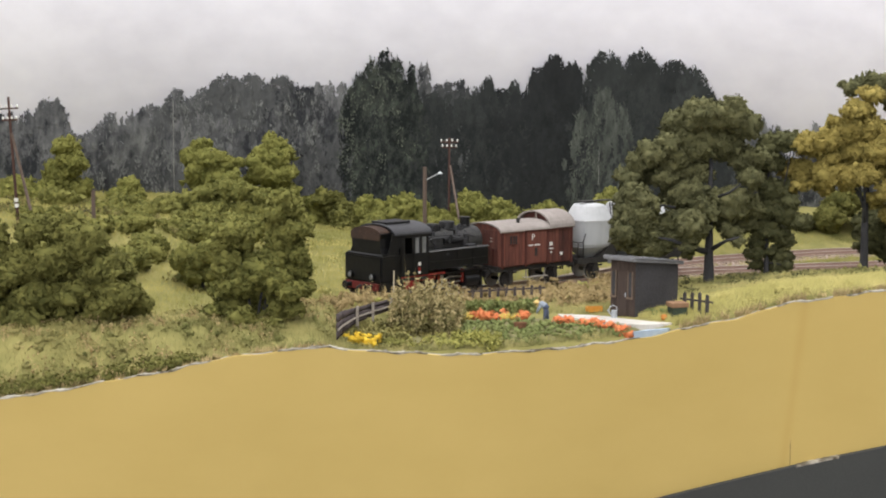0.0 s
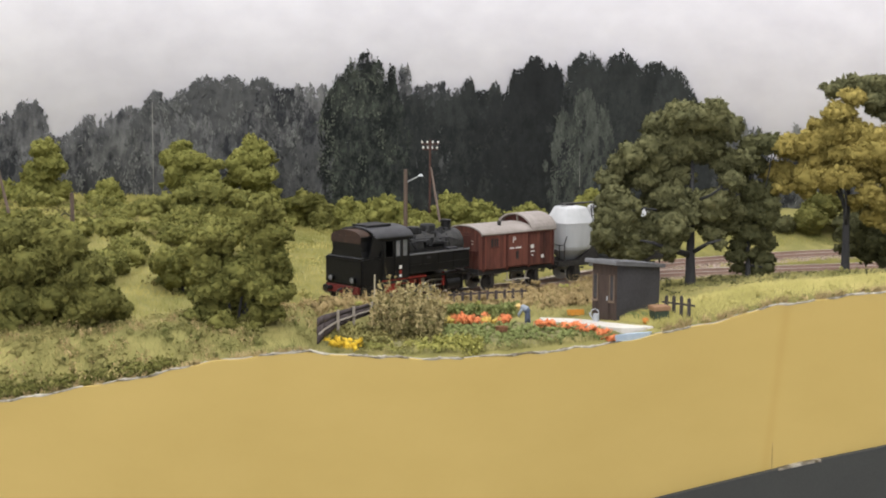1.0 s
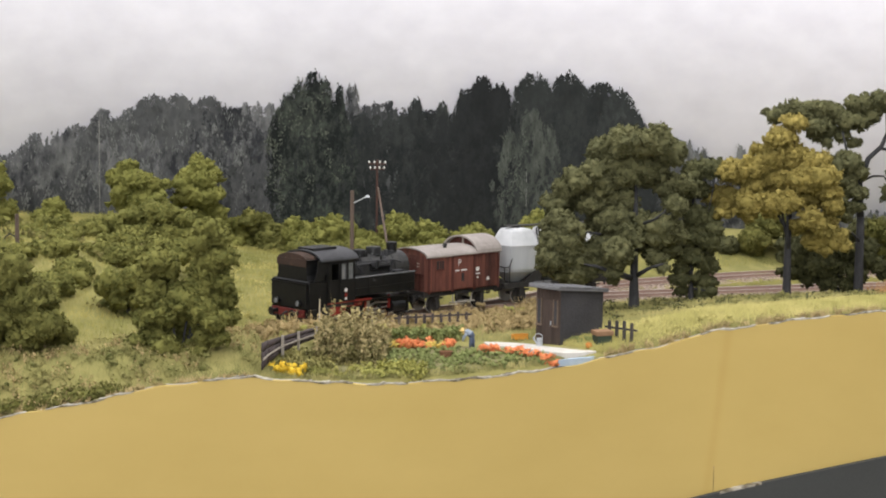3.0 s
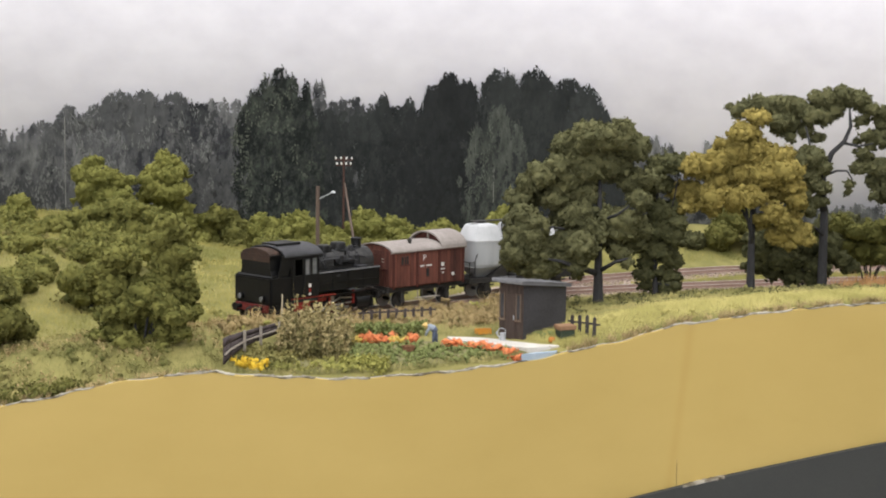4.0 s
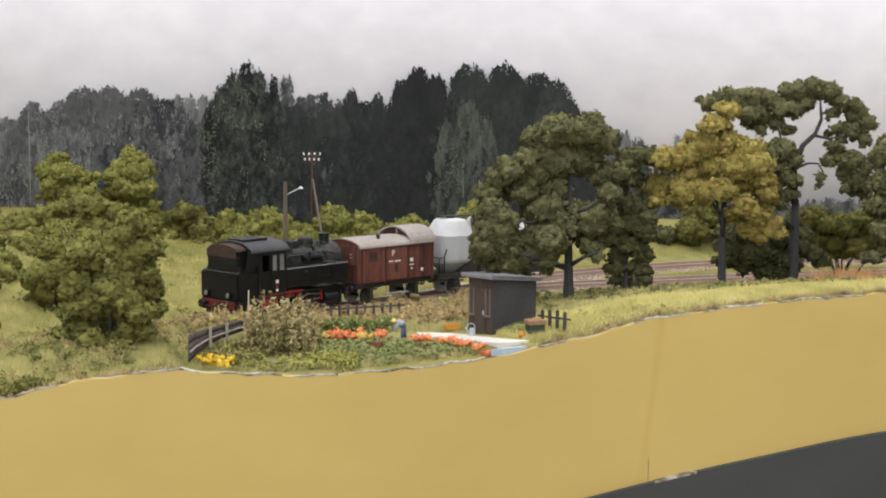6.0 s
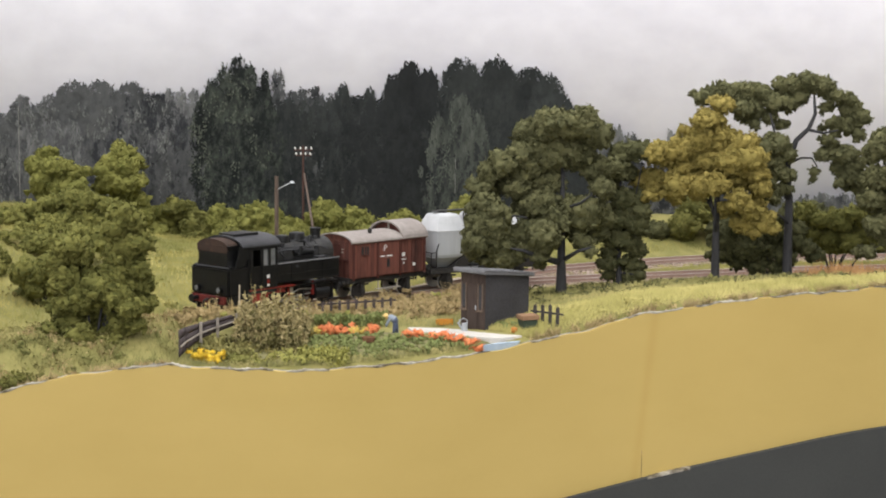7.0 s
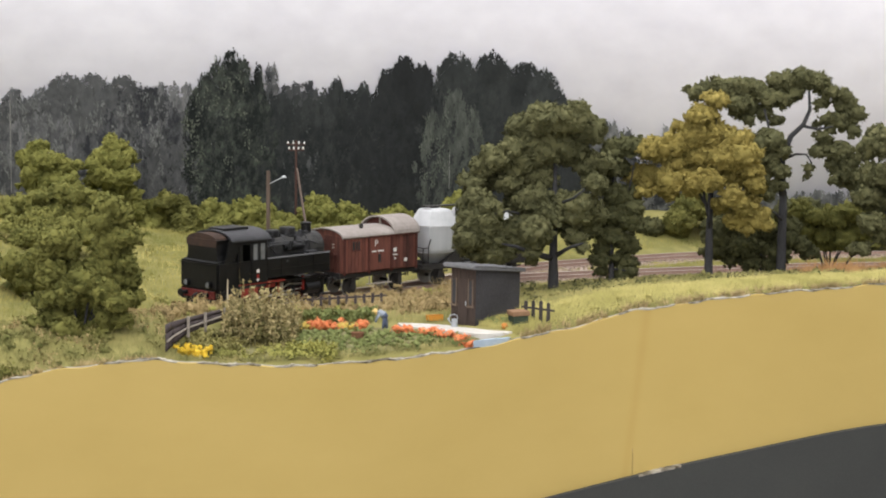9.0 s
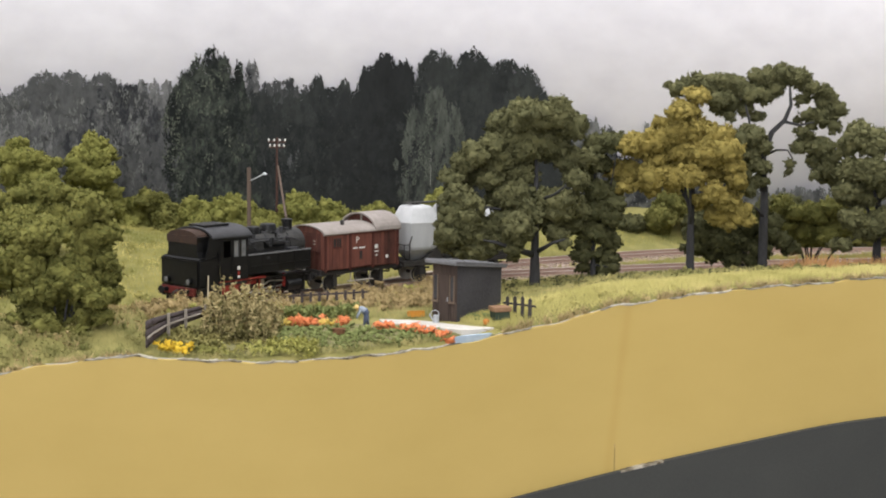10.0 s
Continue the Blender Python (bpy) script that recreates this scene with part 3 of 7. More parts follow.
tagged(part("trim_joint", box(jx - 0.13, jx + 0.13, jy - 0.05, jy + 0.6, jz - 2, jz + 13.5), M["sole"]), "dark open crack at the foot of the board joint", "crack", kind="structure")
bm = bmesh.new()
tube(bm, (jx - 0.3, jy + 0.6, jz + 15.2), (jx - 0.3, jy - 0.06, jz + 15.2), 0.55, n=10)
tagged(part("trim_nail", bm, M["rail"]), "small brown nail head in the painted board", "nail", kind="structure")

# a pale chip where the lower edge of the second board is broken
cx = np.linspace(0.1300, 0.156, 24)
chip = np.sin(np.pi * np.linspace(0, 1, 24)) ** 0.6
strip_wall("board_chip", cx, lambda x: skirt_top(x) + 0.0001 + 0.0004 * chip * (0.6 + 0.4 * np.sin(np.arange(24) * 1.7)), lambda x: skirt_top(x) - 0.001, 0.0087, 0.0039, M["plaster"], "pale broken lower edge of the board", "edge")

hall = [
    ("floor", (-3.2, 3.2, -3.2, 3.0, -1.0, -0.93), M["hall_floor"], "plain brown hall floor"),
    ("ceiling", (-3.2, 3.2, -3.2, 3.0, 2.2, 2.3), M["wall"], "plain light hall ceiling"),
    ("wall_south", (-3.2, 3.2, -3.3, -3.2, -0.93, 2.2), M["wall"], "plain light hall wall"),
    ("wall_north", (-3.2, 3.2, 3.0, 3.1, -0.93, 2.2), M["wall"], "plain light hall wall behind the layout"),
    ("wall_west", (-3.3, -3.2, -3.2, 3.0, -0.93, 2.2), M["wall"], "plain light hall side wall"),
    ("wall_east", (3.2, 3.3, -3.2, 3.0, -0.93, 2.2), M["wall"], "plain light hall side wall"),
]
for name, dims, material, label in hall:
    tagged(part(name, box(*[d * 1000 for d in dims]), material), label, name.split("_")[0], kind="structure")

# ---- the printed backdrop ----
bxs = np.linspace(-0.95, 0.95, 120)
n = len(bxs)
by = board_y(bxs)
bv = np.concatenate([np.c_[bxs, by + o, np.full(n, z)] for o, z in ((0, -0.06), (0, 0.52), (0.006, 0.52), (0.006, -0.06))])
a = np.arange(n - 1)
bf = [np.stack([a + p * n, a + 1 + p * n, a + 1 + q * n, a + q * n], -1) for p, q in ((0, 1), (1, 2), (2, 3), (3, 0))]
backdrop = array_part("backdrop", bv, bf, [M["sky"]])
tagged(backdrop, "curved backdrop board printed with pale clouds and a forest", "backdrop", kind="structure")
backdrop.data.shade_smooth()


def dabs(xz, w, h, depth, tilt=0.5, r=rng):
    """Small flat printed strokes lying on the board, as quads."""
    k = len(xz)
    a = r.normal(0, tilt, k)
    w, h = np.broadcast_to(w, k) * r.uniform(0.6, 1.4, k), np.broadcast_to(h, k) * r.uniform(0.6, 1.4, k)
    ca, sa = np.cos(a), np.sin(a)
    out = np.empty((k, 4, 3))
    for c, (u, v) in enumerate(((-1, -0.6), (0.7, -1), (1, 0.5), (-0.5, 1))):
        du, dv = u * w / 2, v * h / 2
        out[:, c, 0] = xz[:, 0] + du * ca - dv * sa
        out[:, c, 2] = xz[:, 1] + du * sa + dv * ca
    d = depth + r.uniform(0, 0.0003, k)
    out[:, :, 1] = board_y(out[:, :, 0]) - d[:, None]
    return out


def printed_tree(x, top, half, kind, material, depth, count, w=0.0013, h=0.0024, low=0.0):
    """One tree of the print: ragged round tufts of strokes within a crown outline. x, top, half in metres."""
    def width_at(s):
        if kind == "round":
            return np.sqrt(np.clip(1 - (1 - np.clip(s * 2.6, 0, 1)) ** 2, 0, 1))
        if kind == "spire":
            return np.clip(0.10 + s * 2.6, 0, 1) ** 0.8
        if kind == "birch":
            return np.clip(0.15 + s * 2.0, 0, 1) ** 0.6
        return np.clip(0.45 + s * 2.4, 0, 1)
    m = int(max(12, 2.0 * half * (top - low) / 0.0030 ** 2 * 0.30))
    s = rng.uniform(0, 1, m) ** 0.8
    s[: m // 5] = rng.uniform(0, 0.18, m // 5)
    side = rng.uniform(-1, 1, m)
    ph = rng.uniform(0, 6.28, 4)
    bulge = np.where(side > 0, 1 + 0.17 * np.sin(s * 19 + ph[0]) + 0.12 * np.sin(s * 43 + ph[1]), 1 + 0.17 * np.sin(s * 21 + ph[2]) + 0.12 * np.sin(s * 39 + ph[3]))
    cr = rng.uniform(0.0009, 0.0030, m) * min(1.0, 0.5 + half / 0.04)
    cx = x + np.maximum(half * width_at(s) * bulge - cr * 0.4, 0.0004) * np.sign(side) * np.abs(side) ** 0.75
    cz = top - cr * 1.5 - s * (top - low)
    many = (10 * (cr / 0.002) ** 1.7).astype(int) + 5
    who = np.repeat(np.arange(m), many)
    k = len(who)
    ang, rad = rng.uniform(0, 6.283, k), rng.uniform(0, 1, k) ** 0.6
    rad = rad * (1 + 0.25 * np.sin(ang * 3 + who) + 0.2 * np.sin(ang * 5 + 2 * who))
    pts = np.c_[cx[who] + np.cos(ang) * rad * cr[who], cz[who] + np.sin(ang) * rad * cr[who] * 2.2]
    # upright sprigs along the top
    t = int(half * 7500)
    st = rng.uniform(0.0, 0.30, t)
    edge = half * width_at(st) * rng.choice([-1.0, 1.0], t) * rng.uniform(0.75, 1.02, t)
    sprig = dabs(np.c_[x + edge, top - st * (top - low) + rng.uniform(-0.003, 0.0008, t)], w * 0.7, h * 2.2, depth + 0.0004, tilt=0.35)
    # a plain fill behind the tufts
    g = int(count * 0.42)
    sg = rng.uniform(0.04, 1, g)
    fill = dabs(np.c_[x + half * width_at(sg) * rng.uniform(-0.74, 0.74, g), top - 0.006 - sg * (top - low)], w * 3.0, h * 2.6, depth - 0.0004)
    q = np.concatenate([fill, sprig, dabs(pts, w, h, depth + rng.uniform(0, 0.0012, m)[who], tilt=0.35)])
    return array_part("printed_tree", q.reshape(-1, 3), [np.arange(4 * len(q)).reshape(-1, 4)], [material], backdrop)


# a rear row of hazy wood, then nearer trees; the strokes of each stay on the board
for x, top, half in [(-0.62, 0.085, 0.07), (-0.52, 0.098, 0.05), (-0.475, 0.104, 0.03), (-0.445, 0.107, 0.025)]:
    printed_tree(x, top, half, "round", M["pr_haze"], 0.0006, 2600, low=0.0)
for x, top, half, c in [(-0.432, 0.118, 0.018, 900), (-0.468, 0.108, 0.016, 700)]:
    printed_tree(x, top, half, "birch", M["pr_haze"], 0.0008, c, 0.0016, 0.0024, low=0.04)
for x, top, half in [(-0.405, 0.091, 0.035), (-0.375, 0.105, 0.032), (-0.345, 0.113, 0.03), (-0.322, 0.126, 0.03), (-0.232, 0.128, 0.035), (-0.205, 0.131, 0.028)]:
    printed_tree(x, top, half, "crown", M["pr_haze"], 0.0008, 2600, low=0.0)
for x, top, half in [(-0.118, 0.130, 0.02), (-0.098, 0.134, 0.016), (-0.082, 0.129, 0.02)]:
    printed_tree(x, top, half, "crown", M["pr_far"], 0.0008, 1600, low=0.0)
row = np.random.default_rng(33)
for x in np.arange(-0.41, -0.19, 0.013):
    top = float(np.interp(x, [-0.41, -0.38, -0.345, -0.30, -0.25, -0.19], [0.084, 0.098, 0.109, 0.122, 0.124, 0.122])) - row.uniform(0.010, 0.040)
    printed_tree(float(x), top, row.uniform(0.010, 0.016), ("round", "spire", "birch")[int(row.integers(0, 3))], M["pr_mid" if row.uniform() < 0.45 else "pr_haze"], 0.0017, 800, 0.0012, 0.0030, low=0.0)
for x in np.arange(-0.60, -0.40, 0.016):
    printed_tree(float(x), 0.088 - row.uniform(0.0, 0.03), row.uniform(0.010, 0.016), ("round", "birch")[int(row.integers(0, 2))], M["pr_mid"], 0.0012, 700, 0.0012, 0.0030, low=0.0)
for x, top, half in [(-0.31, 0.122, 0.028), (-0.291, 0.138, 0.024), (-0.270, 0.138, 0.022), (-0.247, 0.137, 0.022), (-0.225, 0.128, 0.024), (-0.335, 0.112, 0.024)]:
    printed_tree(x, top, half, "round", M["pr_far"], 0.0012, 2600, low=0.0)
for x in np.arange(-0.62, -0.19, 0.021):
    top = float(np.interp(x, [-0.62, -0.40, -0.30, -0.19], [0.058, 0.060, 0.070, 0.080])) + row.uniform(-0.012, 0.008)
    printed_tree(float(x), top, row.uniform(0.012, 0.020), ("round", "spire", "crown")[int(row.integers(0, 3))], M["pr_far"], 0.0022, 900, 0.0012, 0.0028, low=0.0)
for x, top, half in [(-0.124, 0.149, 0.007)]:
    printed_tree(x, top, half, "birch", M["pr_haze"], 0.0016, 200, 0.0009, 0.0020, low=0.11)
for x, top, half in [(-0.14, 0.125, 0.04), (-0.10, 0.122, 0.045), (-0.06, 0.128, 0.03), (-0.095, 0.115, 0.05)]:
    printed_tree(x, top, half, "crown", M["pr_dusk"], 0.0020, 3600, low=-0.02)
for x, top, half in [(-0.068, 0.137, 0.014), (-0.045, 0.132, 0.016)]:
    printed_tree(x, top, half, "spire", M["pr_dusk"], 0.0022, 1500, low=0.0)
for x, top, half in [(-0.157, 0.161, 0.013), (-0.147, 0.153, 0.010), (-0.169, 0.152, 0.013), (-0.135, 0.149, 0.007), (-0.179, 0.141, 0.012), (-0.152, 0.142, 0.022), (-0.187, 0.126, 0.012), (-0.166, 0.130, 0.026), (-0.138, 0.131, 0.015), (-0.130, 0.118, 0.012)]:
    printed_tree(x, top, half, "round", M["pr_green"], 0.0026, int(90000 * half), 0.0011, 0.0022, low=-0.01)
for x, top, half, kd in [(-0.025, 0.145, 0.02, "spire"), (-0.010, 0.157, 0.026, "spire"), (0.006, 0.150, 0.022, "spire"), (-0.03, 0.125, 0.035, "crown"), (0.01, 0.13, 0.03, "crown")]:
    printed_tree(x, top, half, kd, M["pr_dark"], 0.0030, 3800, 0.0013, 0.0026, low=-0.02)
for x, top, half, kd in [(0.036, 0.161, 0.024, "round"), (0.066, 0.160, 0.028, "round"), (0.095, 0.152, 0.03, "round"), (0.113, 0.146, 0.022, "round"), (0.06, 0.13, 0.05, "crown"), (0.125, 0.125, 0.02, "round"), (0.142, 0.105, 0.016, "round")]:
    printed_tree(x, top, half, kd, M["pr_dusk"], 0.0034, 3600, 0.0013, 0.0026, low=-0.02)
for x, top, half, c in [(0.020, 0.110, 0.017, 1500), (0.034, 0.128, 0.017, 1500), (0.048, 0.112, 0.016, 900)]:
    printed_tree(x, top, half, "birch", M["pr_birch"], 0.0040, c, 0.0010, 0.0040, low=0.0)
part("printed_trunk", bx(bmesh.new(), 30.6, 30.9, float(board_y(0.031)) * 1000 - 5.4, float(board_y(0.031)) * 1000 - 5.0, 42, 72), M["pr_birch_bark"], backdrop, "pale printed birch trunk")
for x, top, half in [(0.172, 0.1015, 0.010), (0.163, 0.098, 0.009), (0.186, 0.094, 0.008), (0.222, 0.098, 0.005)]:
    printed_tree(x, top, half, "birch", M["pr_mid"], 0.0036, 500, 0.002, 0.003, low=0.05)
for x, top, half in [(0.20, 0.072, 0.05), (0.26, 0.050, 0.06), (0.33, 0.044, 0.06), (0.40, 0.043, 0.06), (0.48, 0.045, 0.07), (0.58, 0.05, 0.08)]:
    printed_tree(x, top, half, "crown", M["pr_mid"], 0.0036, 2600, low=-0.02)

# pale hanging leaf streaks scattered over the print, in strings
for k, x0, x1, z0, z1, m in ((22, -0.198, -0.182, 0.030, 0.125, "pr_light"), (16, -0.178, -0.142, 0.090, 0.152, "pr_light"), (7, -0.170, -0.130, 0.030, 0.09, "pr_light"), (20, 0.006, 0.030, 0.035, 0.105, "pr_birch_lit"), (70, -0.345, -0.215, 0.055, 0.118, "pr_lit"), (30, -0.43, -0.345, 0.040, 0.090, "pr_lit")):
    sx2, sz2 = rng.uniform(x0, x1, k), rng.uniform(z0, z1, k)
    who = np.repeat(np.arange(k), 12)
    gp = np.c_[sx2[who] + rng.normal(0, 0.0017, 12 * k), sz2[who] + rng.normal(0, 0.0034, 12 * k)]
    q = dabs(gp, 0.0009, 0.0032 if m == "pr_lit" else 0.0020, 0.0052, tilt=0.35)
    tagged(array_part("printed_glint", q.reshape(-1, 3), [np.arange(4 * len(q)).reshape(-1, 4)], [M[m]], backdrop), kind="stuff")
bm = bmesh.new()
bx(bm, -335.25, -334.95, 1424, 1426, 40, 117)
part("seam_thread", bm, M["pr_birch_bark"], backdrop, "thin white vertical thread on the print")

# ---- track ----
def along(line, x0, x1, step):
    """Points and headings at even steps along a centre line."""
    xs = np.linspace(x0, x1, 3000)
    ys = line(xs)
    s = np.r_[0, np.cumsum(np.hypot(np.diff(xs), np.diff(ys)))]
    at = np.arange(0, s[-1], step)
    px, py = np.interp(at, s, xs), np.interp(at, s, ys)
    return px, py, np.arctan2(np.gradient(py), np.gradient(px))


def sweep(line, x0, x1, offset, prof, step=0.004, base=0.0):
    """A profile (across, height, in metres) carried along a centre line."""
    px, py, a = along(line, x0, x1, step)
    nx, ny = -np.sin(a), np.cos(a)
    k, m = len(px), len(prof)
    v = np.empty((m, k, 3))
    for i, (o, z) in enumerate(prof):
        v[i] = np.c_[px + nx * (offset + o), py + ny * (offset + o), np.full(k, base + z)]
    b = np.arange(k - 1)
    f = np.concatenate([np.stack([b + i * k, b + 1 + i * k, b + 1 + (i + 1) % m * k, b + (i + 1) % m * k], -1) for i in range(m)])
    return v.reshape(-1, 3), f


def build_track(name, line, x0, x1, label):
    t = empty(name, pose(0, 0, 0), label, "railway track", kind="structure")
    v, f = sweep(line, x0, x1, 0, [(-0.031, -0.0085), (-0.026, -0.0026), (0.026, -0.0026), (0.031, -0.0085)])
    array_part("ballast_bed", v, [f], [M["ballast"]], t)
    for o in (-0.00825, 0.00825):
        v, f = sweep(line, x0, x1, o, [(-0.0009, -0.0024), (-0.0003, -0.0020), (-0.0003, -0.0007), (-0.0005, 0.0), (0.0005, 0.0), (0.0003, -0.0007), (0.0003, -0.0020), (0.0009, -0.0024)])
        array_part("rail", v, [f], [M["rail"]], t)
        v, f = sweep(line, x0, x1, o, [(-0.00045, 0.00001), (-0.0004, 0.00022), (0.0004, 0.00022), (0.00045, 0.00001)])
        array_part("railhead", v, [f], [M["railtop"]], t, "polished rail top")
    px, py, a = along(line, x0 + 0.003, x1 - 0.003, 0.0072)
    bm = box(-1.4, 1.4, -14.5, 14.5, -3.6, -2.1, 0.2)
    first = part("sleeper", bm, M["sleeper"], t)
    for i, (x, y, h) in enumerate(zip(px, py, a)):
        ob = first if i == 0 else new("sleeper", first.data)
        ob.parent = t
        ob.matrix_basis = pose(x, y, 0, 0, 0, math.degrees(h))
    k = 14000
    s = rng.uniform(x0, x1, k)
    off = rng.uniform(-0.0265, 0.0265, k)
    q = flakes(np.c_[s, line(s) + off * 1.2, -0.0024 + 0 * s] , None, 0.0009, 0.0008)
    tagged(array_part("ballast_stones", q.reshape(-1, 3), [np.arange(4 * k).reshape(-1, 4)], [M["stone"]], t), kind="stuff")
    return t


# ---- foliage ----
def flakes(c, normal, w, h, r=rng):
    """Small leaf-like quads at points, turned at random or about a normal. Metres."""
    k = len(c)
    d = r.normal(size=(k, 3)) if normal is None else normal + 0.55 * r.normal(size=(k, 3))
    d /= np.linalg.norm(d, axis=1)[:, None]
    u = np.cross(d, r.normal(size=(k, 3)))
    u /= np.linalg.norm(u, axis=1)[:, None]
    v = np.cross(d, u)
    w = (w * r.uniform(0.6, 1.4, k))[:, None] / 2
    h = (h * r.uniform(0.6, 1.4, k))[:, None] / 2
    bend = d * (h * 0.5)
    return np.stack([c - u * w - v * h * 0.6, c + u * w * 0.7 - v * h + bend, c + u * w + v * h * 0.5, c - u * w * 0.5 + v * h + bend], 1)


def sphere_points(k, r=rng):
    p = r.normal(size=(k, 3))
    return p / np.linalg.norm(p, axis=1)[:, None]


ICO = bmesh.new()
bmesh.ops.create_icosphere(ICO, subdivisions=1, radius=1.0)
ICO_V = np.array([v.co[:] for v in ICO.verts])
ICO_F = np.array([[v.index for v in f.verts] for f in ICO.faces])
ICO.free()


def clods(c, r, normal, own, rough):
    """Jagged crumbs at centres c of radius r, shaded mostly along the given normals."""
    k, nv = len(c), len(ICO_V)
    v = ICO_V[None] * (1 + rough * rng.normal(size=(k, nv, 1)))
    nrm = own * v + normal[:, None]
    v = c[:, None] + v * r[:, None, None] * rng.uniform(0.55, 1.45, (k, 1, 3))
    nrm = nrm / np.linalg.norm(nrm, axis=2, keepdims=True)
    f = ICO_F[None] + (np.arange(k) * nv)[:, None, None]
    return v.reshape(-1, 3), nrm.reshape(-1, 3), f.reshape(-1, 3)


def leafy(c, r, normal, own, rough):
    """Jagged knobs with crisp facets, shaded between each facet's and the pad's direction."""
    k, nf = len(c), len(ICO_F)
    v = ICO_V[None] * (1 + rough * rng.normal(size=(k, len(ICO_V), 1)))
    v = c[:, None] + v * r[:, None, None] * rng.uniform(0.6, 1.5, (k, 1, 3))
    t = v[:, ICO_F]
    n0 = np.cross(t[:, :, 1] - t[:, :, 0], t[:, :, 2] - t[:, :, 0])
    n0 /= np.maximum(np.linalg.norm(n0, axis=2, keepdims=True), 1e-12)
    n0 = own * n0 + normal[:, None]
    n0 /= np.linalg.norm(n0, axis=2, keepdims=True)
    return t.reshape(-1, 3), np.repeat(n0.reshape(-1, 3), 3, axis=0), np.arange(k * nf * 3).reshape(-1, 3)


def heap(name, lobes, depth, leaf, core, parent, leaf_size=0.00100, knobs=36, crumbs=145, sprigs=270, label=""):
    """Low loose growth: jagged crumbs and loose flakes gathered in knobs, over cores coloured dark for the shade in the
    gaps. lobes: x, y, z, r in millimetres.
    """
    verts, tris, quads_, norms = [], [], [], []
    at = 0

    def add(v, n0, f):
        nonlocal at
        verts.append(v)
        norms.append(n0)
        tris.append(f + at)
        at += len(v)

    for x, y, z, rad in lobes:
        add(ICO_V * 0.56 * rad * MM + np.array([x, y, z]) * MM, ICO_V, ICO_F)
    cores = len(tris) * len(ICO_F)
    for x, y, z, rad in lobes:
        c, rad = np.array([x, y, z]) * MM, rad * MM
        size = (rad / 0.012) ** 1.6
        m = max(5, int(knobs * size))
        dirs = sphere_points(m)
        dirs[:, 1] -= 0.3
        dirs[:, 2] += 0.2
        dirs /= np.linalg.norm(dirs, axis=1)[:, None]
        kr = (0.0005 + rad * 0.18) * rng.uniform(0.35, 1.4, m)
        kc = c + dirs * rad * rng.uniform(0.50, 1.0, (m, 1)) * np.array([1.1, 1.0, 0.95])
        flat = rng.uniform(0.5, 1.9, (m, 3)) * np.array([1.2, 1.0, 0.75])
        add(*clods(kc, kr * 0.5, dirs * 0.8, 0.7, 0.3))
        m2 = max(14, int(crumbs * size))
        who = rng.choice(m, m2, p=kr ** 2 / np.sum(kr ** 2))
        d2 = sphere_points(m2) + 0.45 * dirs[who] + np.array([0, -0.2, 0.2])
        d2 /= np.linalg.norm(d2, axis=1)[:, None]
        cr = rng.uniform(0.00032, 0.00092, m2)
        cc = kc[who] + d2 * (kr[who] * (0.55 + 0.95 * rng.uniform(0, 1, m2) ** 1.7))[:, None] * flat[who]
        shade = 0.40 * d2 + 0.80 * dirs[who] + np.array([0, 0, 0.12])
        add(*clods(cc, cr, shade, 0.75, 0.40))
        k = max(20, int(sprigs * size))
        who = rng.integers(0, m2, k)
        d3 = sphere_points(k) * 0.9 + d2[who]
        d3 /= np.linalg.norm(d3, axis=1)[:, None]
        q = flakes(cc[who] + d3 * (cr[who] * rng.uniform(0.8, 2.2, k))[:, None], d3, leaf_size * 0.75, leaf_size)
        back = np.cross(q[:, 1] - q[:, 0], q[:, 2] - q[:, 0]) @ np.array([0, -1.0, 0.2]) < 0
        q[back] = q[back][:, ::-1]
        verts.append(q.reshape(-1, 3))
        nn = shade[who] + 0.8 * d3
        norms.append(np.repeat(nn / np.linalg.norm(nn, axis=1)[:, None], 4, axis=0))
        quads_.append(np.arange(4 * k).reshape(-1, 4) + at)
        at += 4 * k
    tris, quads_ = np.concatenate(tris), np.concatenate(quads_)
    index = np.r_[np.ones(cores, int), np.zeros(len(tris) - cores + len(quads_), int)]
    return array_part(name, np.concatenate(verts), [tris, quads_], [leaf, core], parent, label, index, np.concatenate(norms))


LATTICE = np.random.default_rng(101).random((32, 32, 32))


def noise3(p, size):
    """Smooth noise between 0 and 1 at points p; size is the width of a bump in metres."""
    q = np.asarray(p) / size
    i = np.floor(q).astype(int)
    f = q - i
    f = f * f * (3 - 2 * f)
    out = 0.0
    for dx in (0, 1):
        for dy in (0, 1):
            for dz in (0, 1):
                w = np.abs(1 - dx - f[..., 0]) * np.abs(1 - dy - f[..., 1]) * np.abs(1 - dz - f[..., 2])
                out = out + w * LATTICE[(i[..., 0] + dx) % 32, (i[..., 1] + dy) % 32, (i[..., 2] + dz) % 32]
    return out


def icosphere(level):
    bm = bmesh.new()
    bmesh.ops.create_icosphere(bm, subdivisions=level, radius=1.0)
    v, f = np.array([p.co[:] for p in bm.verts]), np.array([[p.index for p in q.verts] for q in bm.faces])
    bm.free()
    return v, f


FOAM = icosphere(3)


def vertex_normals(v, f):
    n0 = np.cross(v[f[:, 1]] - v[f[:, 0]], v[f[:, 2]] - v[f[:, 0]])
    out = np.stack([np.bincount(f.ravel(), np.repeat(n0[:, c], 3), len(v)) for c in range(3)], -1)
    return out / np.maximum(np.linalg.norm(out, axis=1), 1e-12)[:, None]


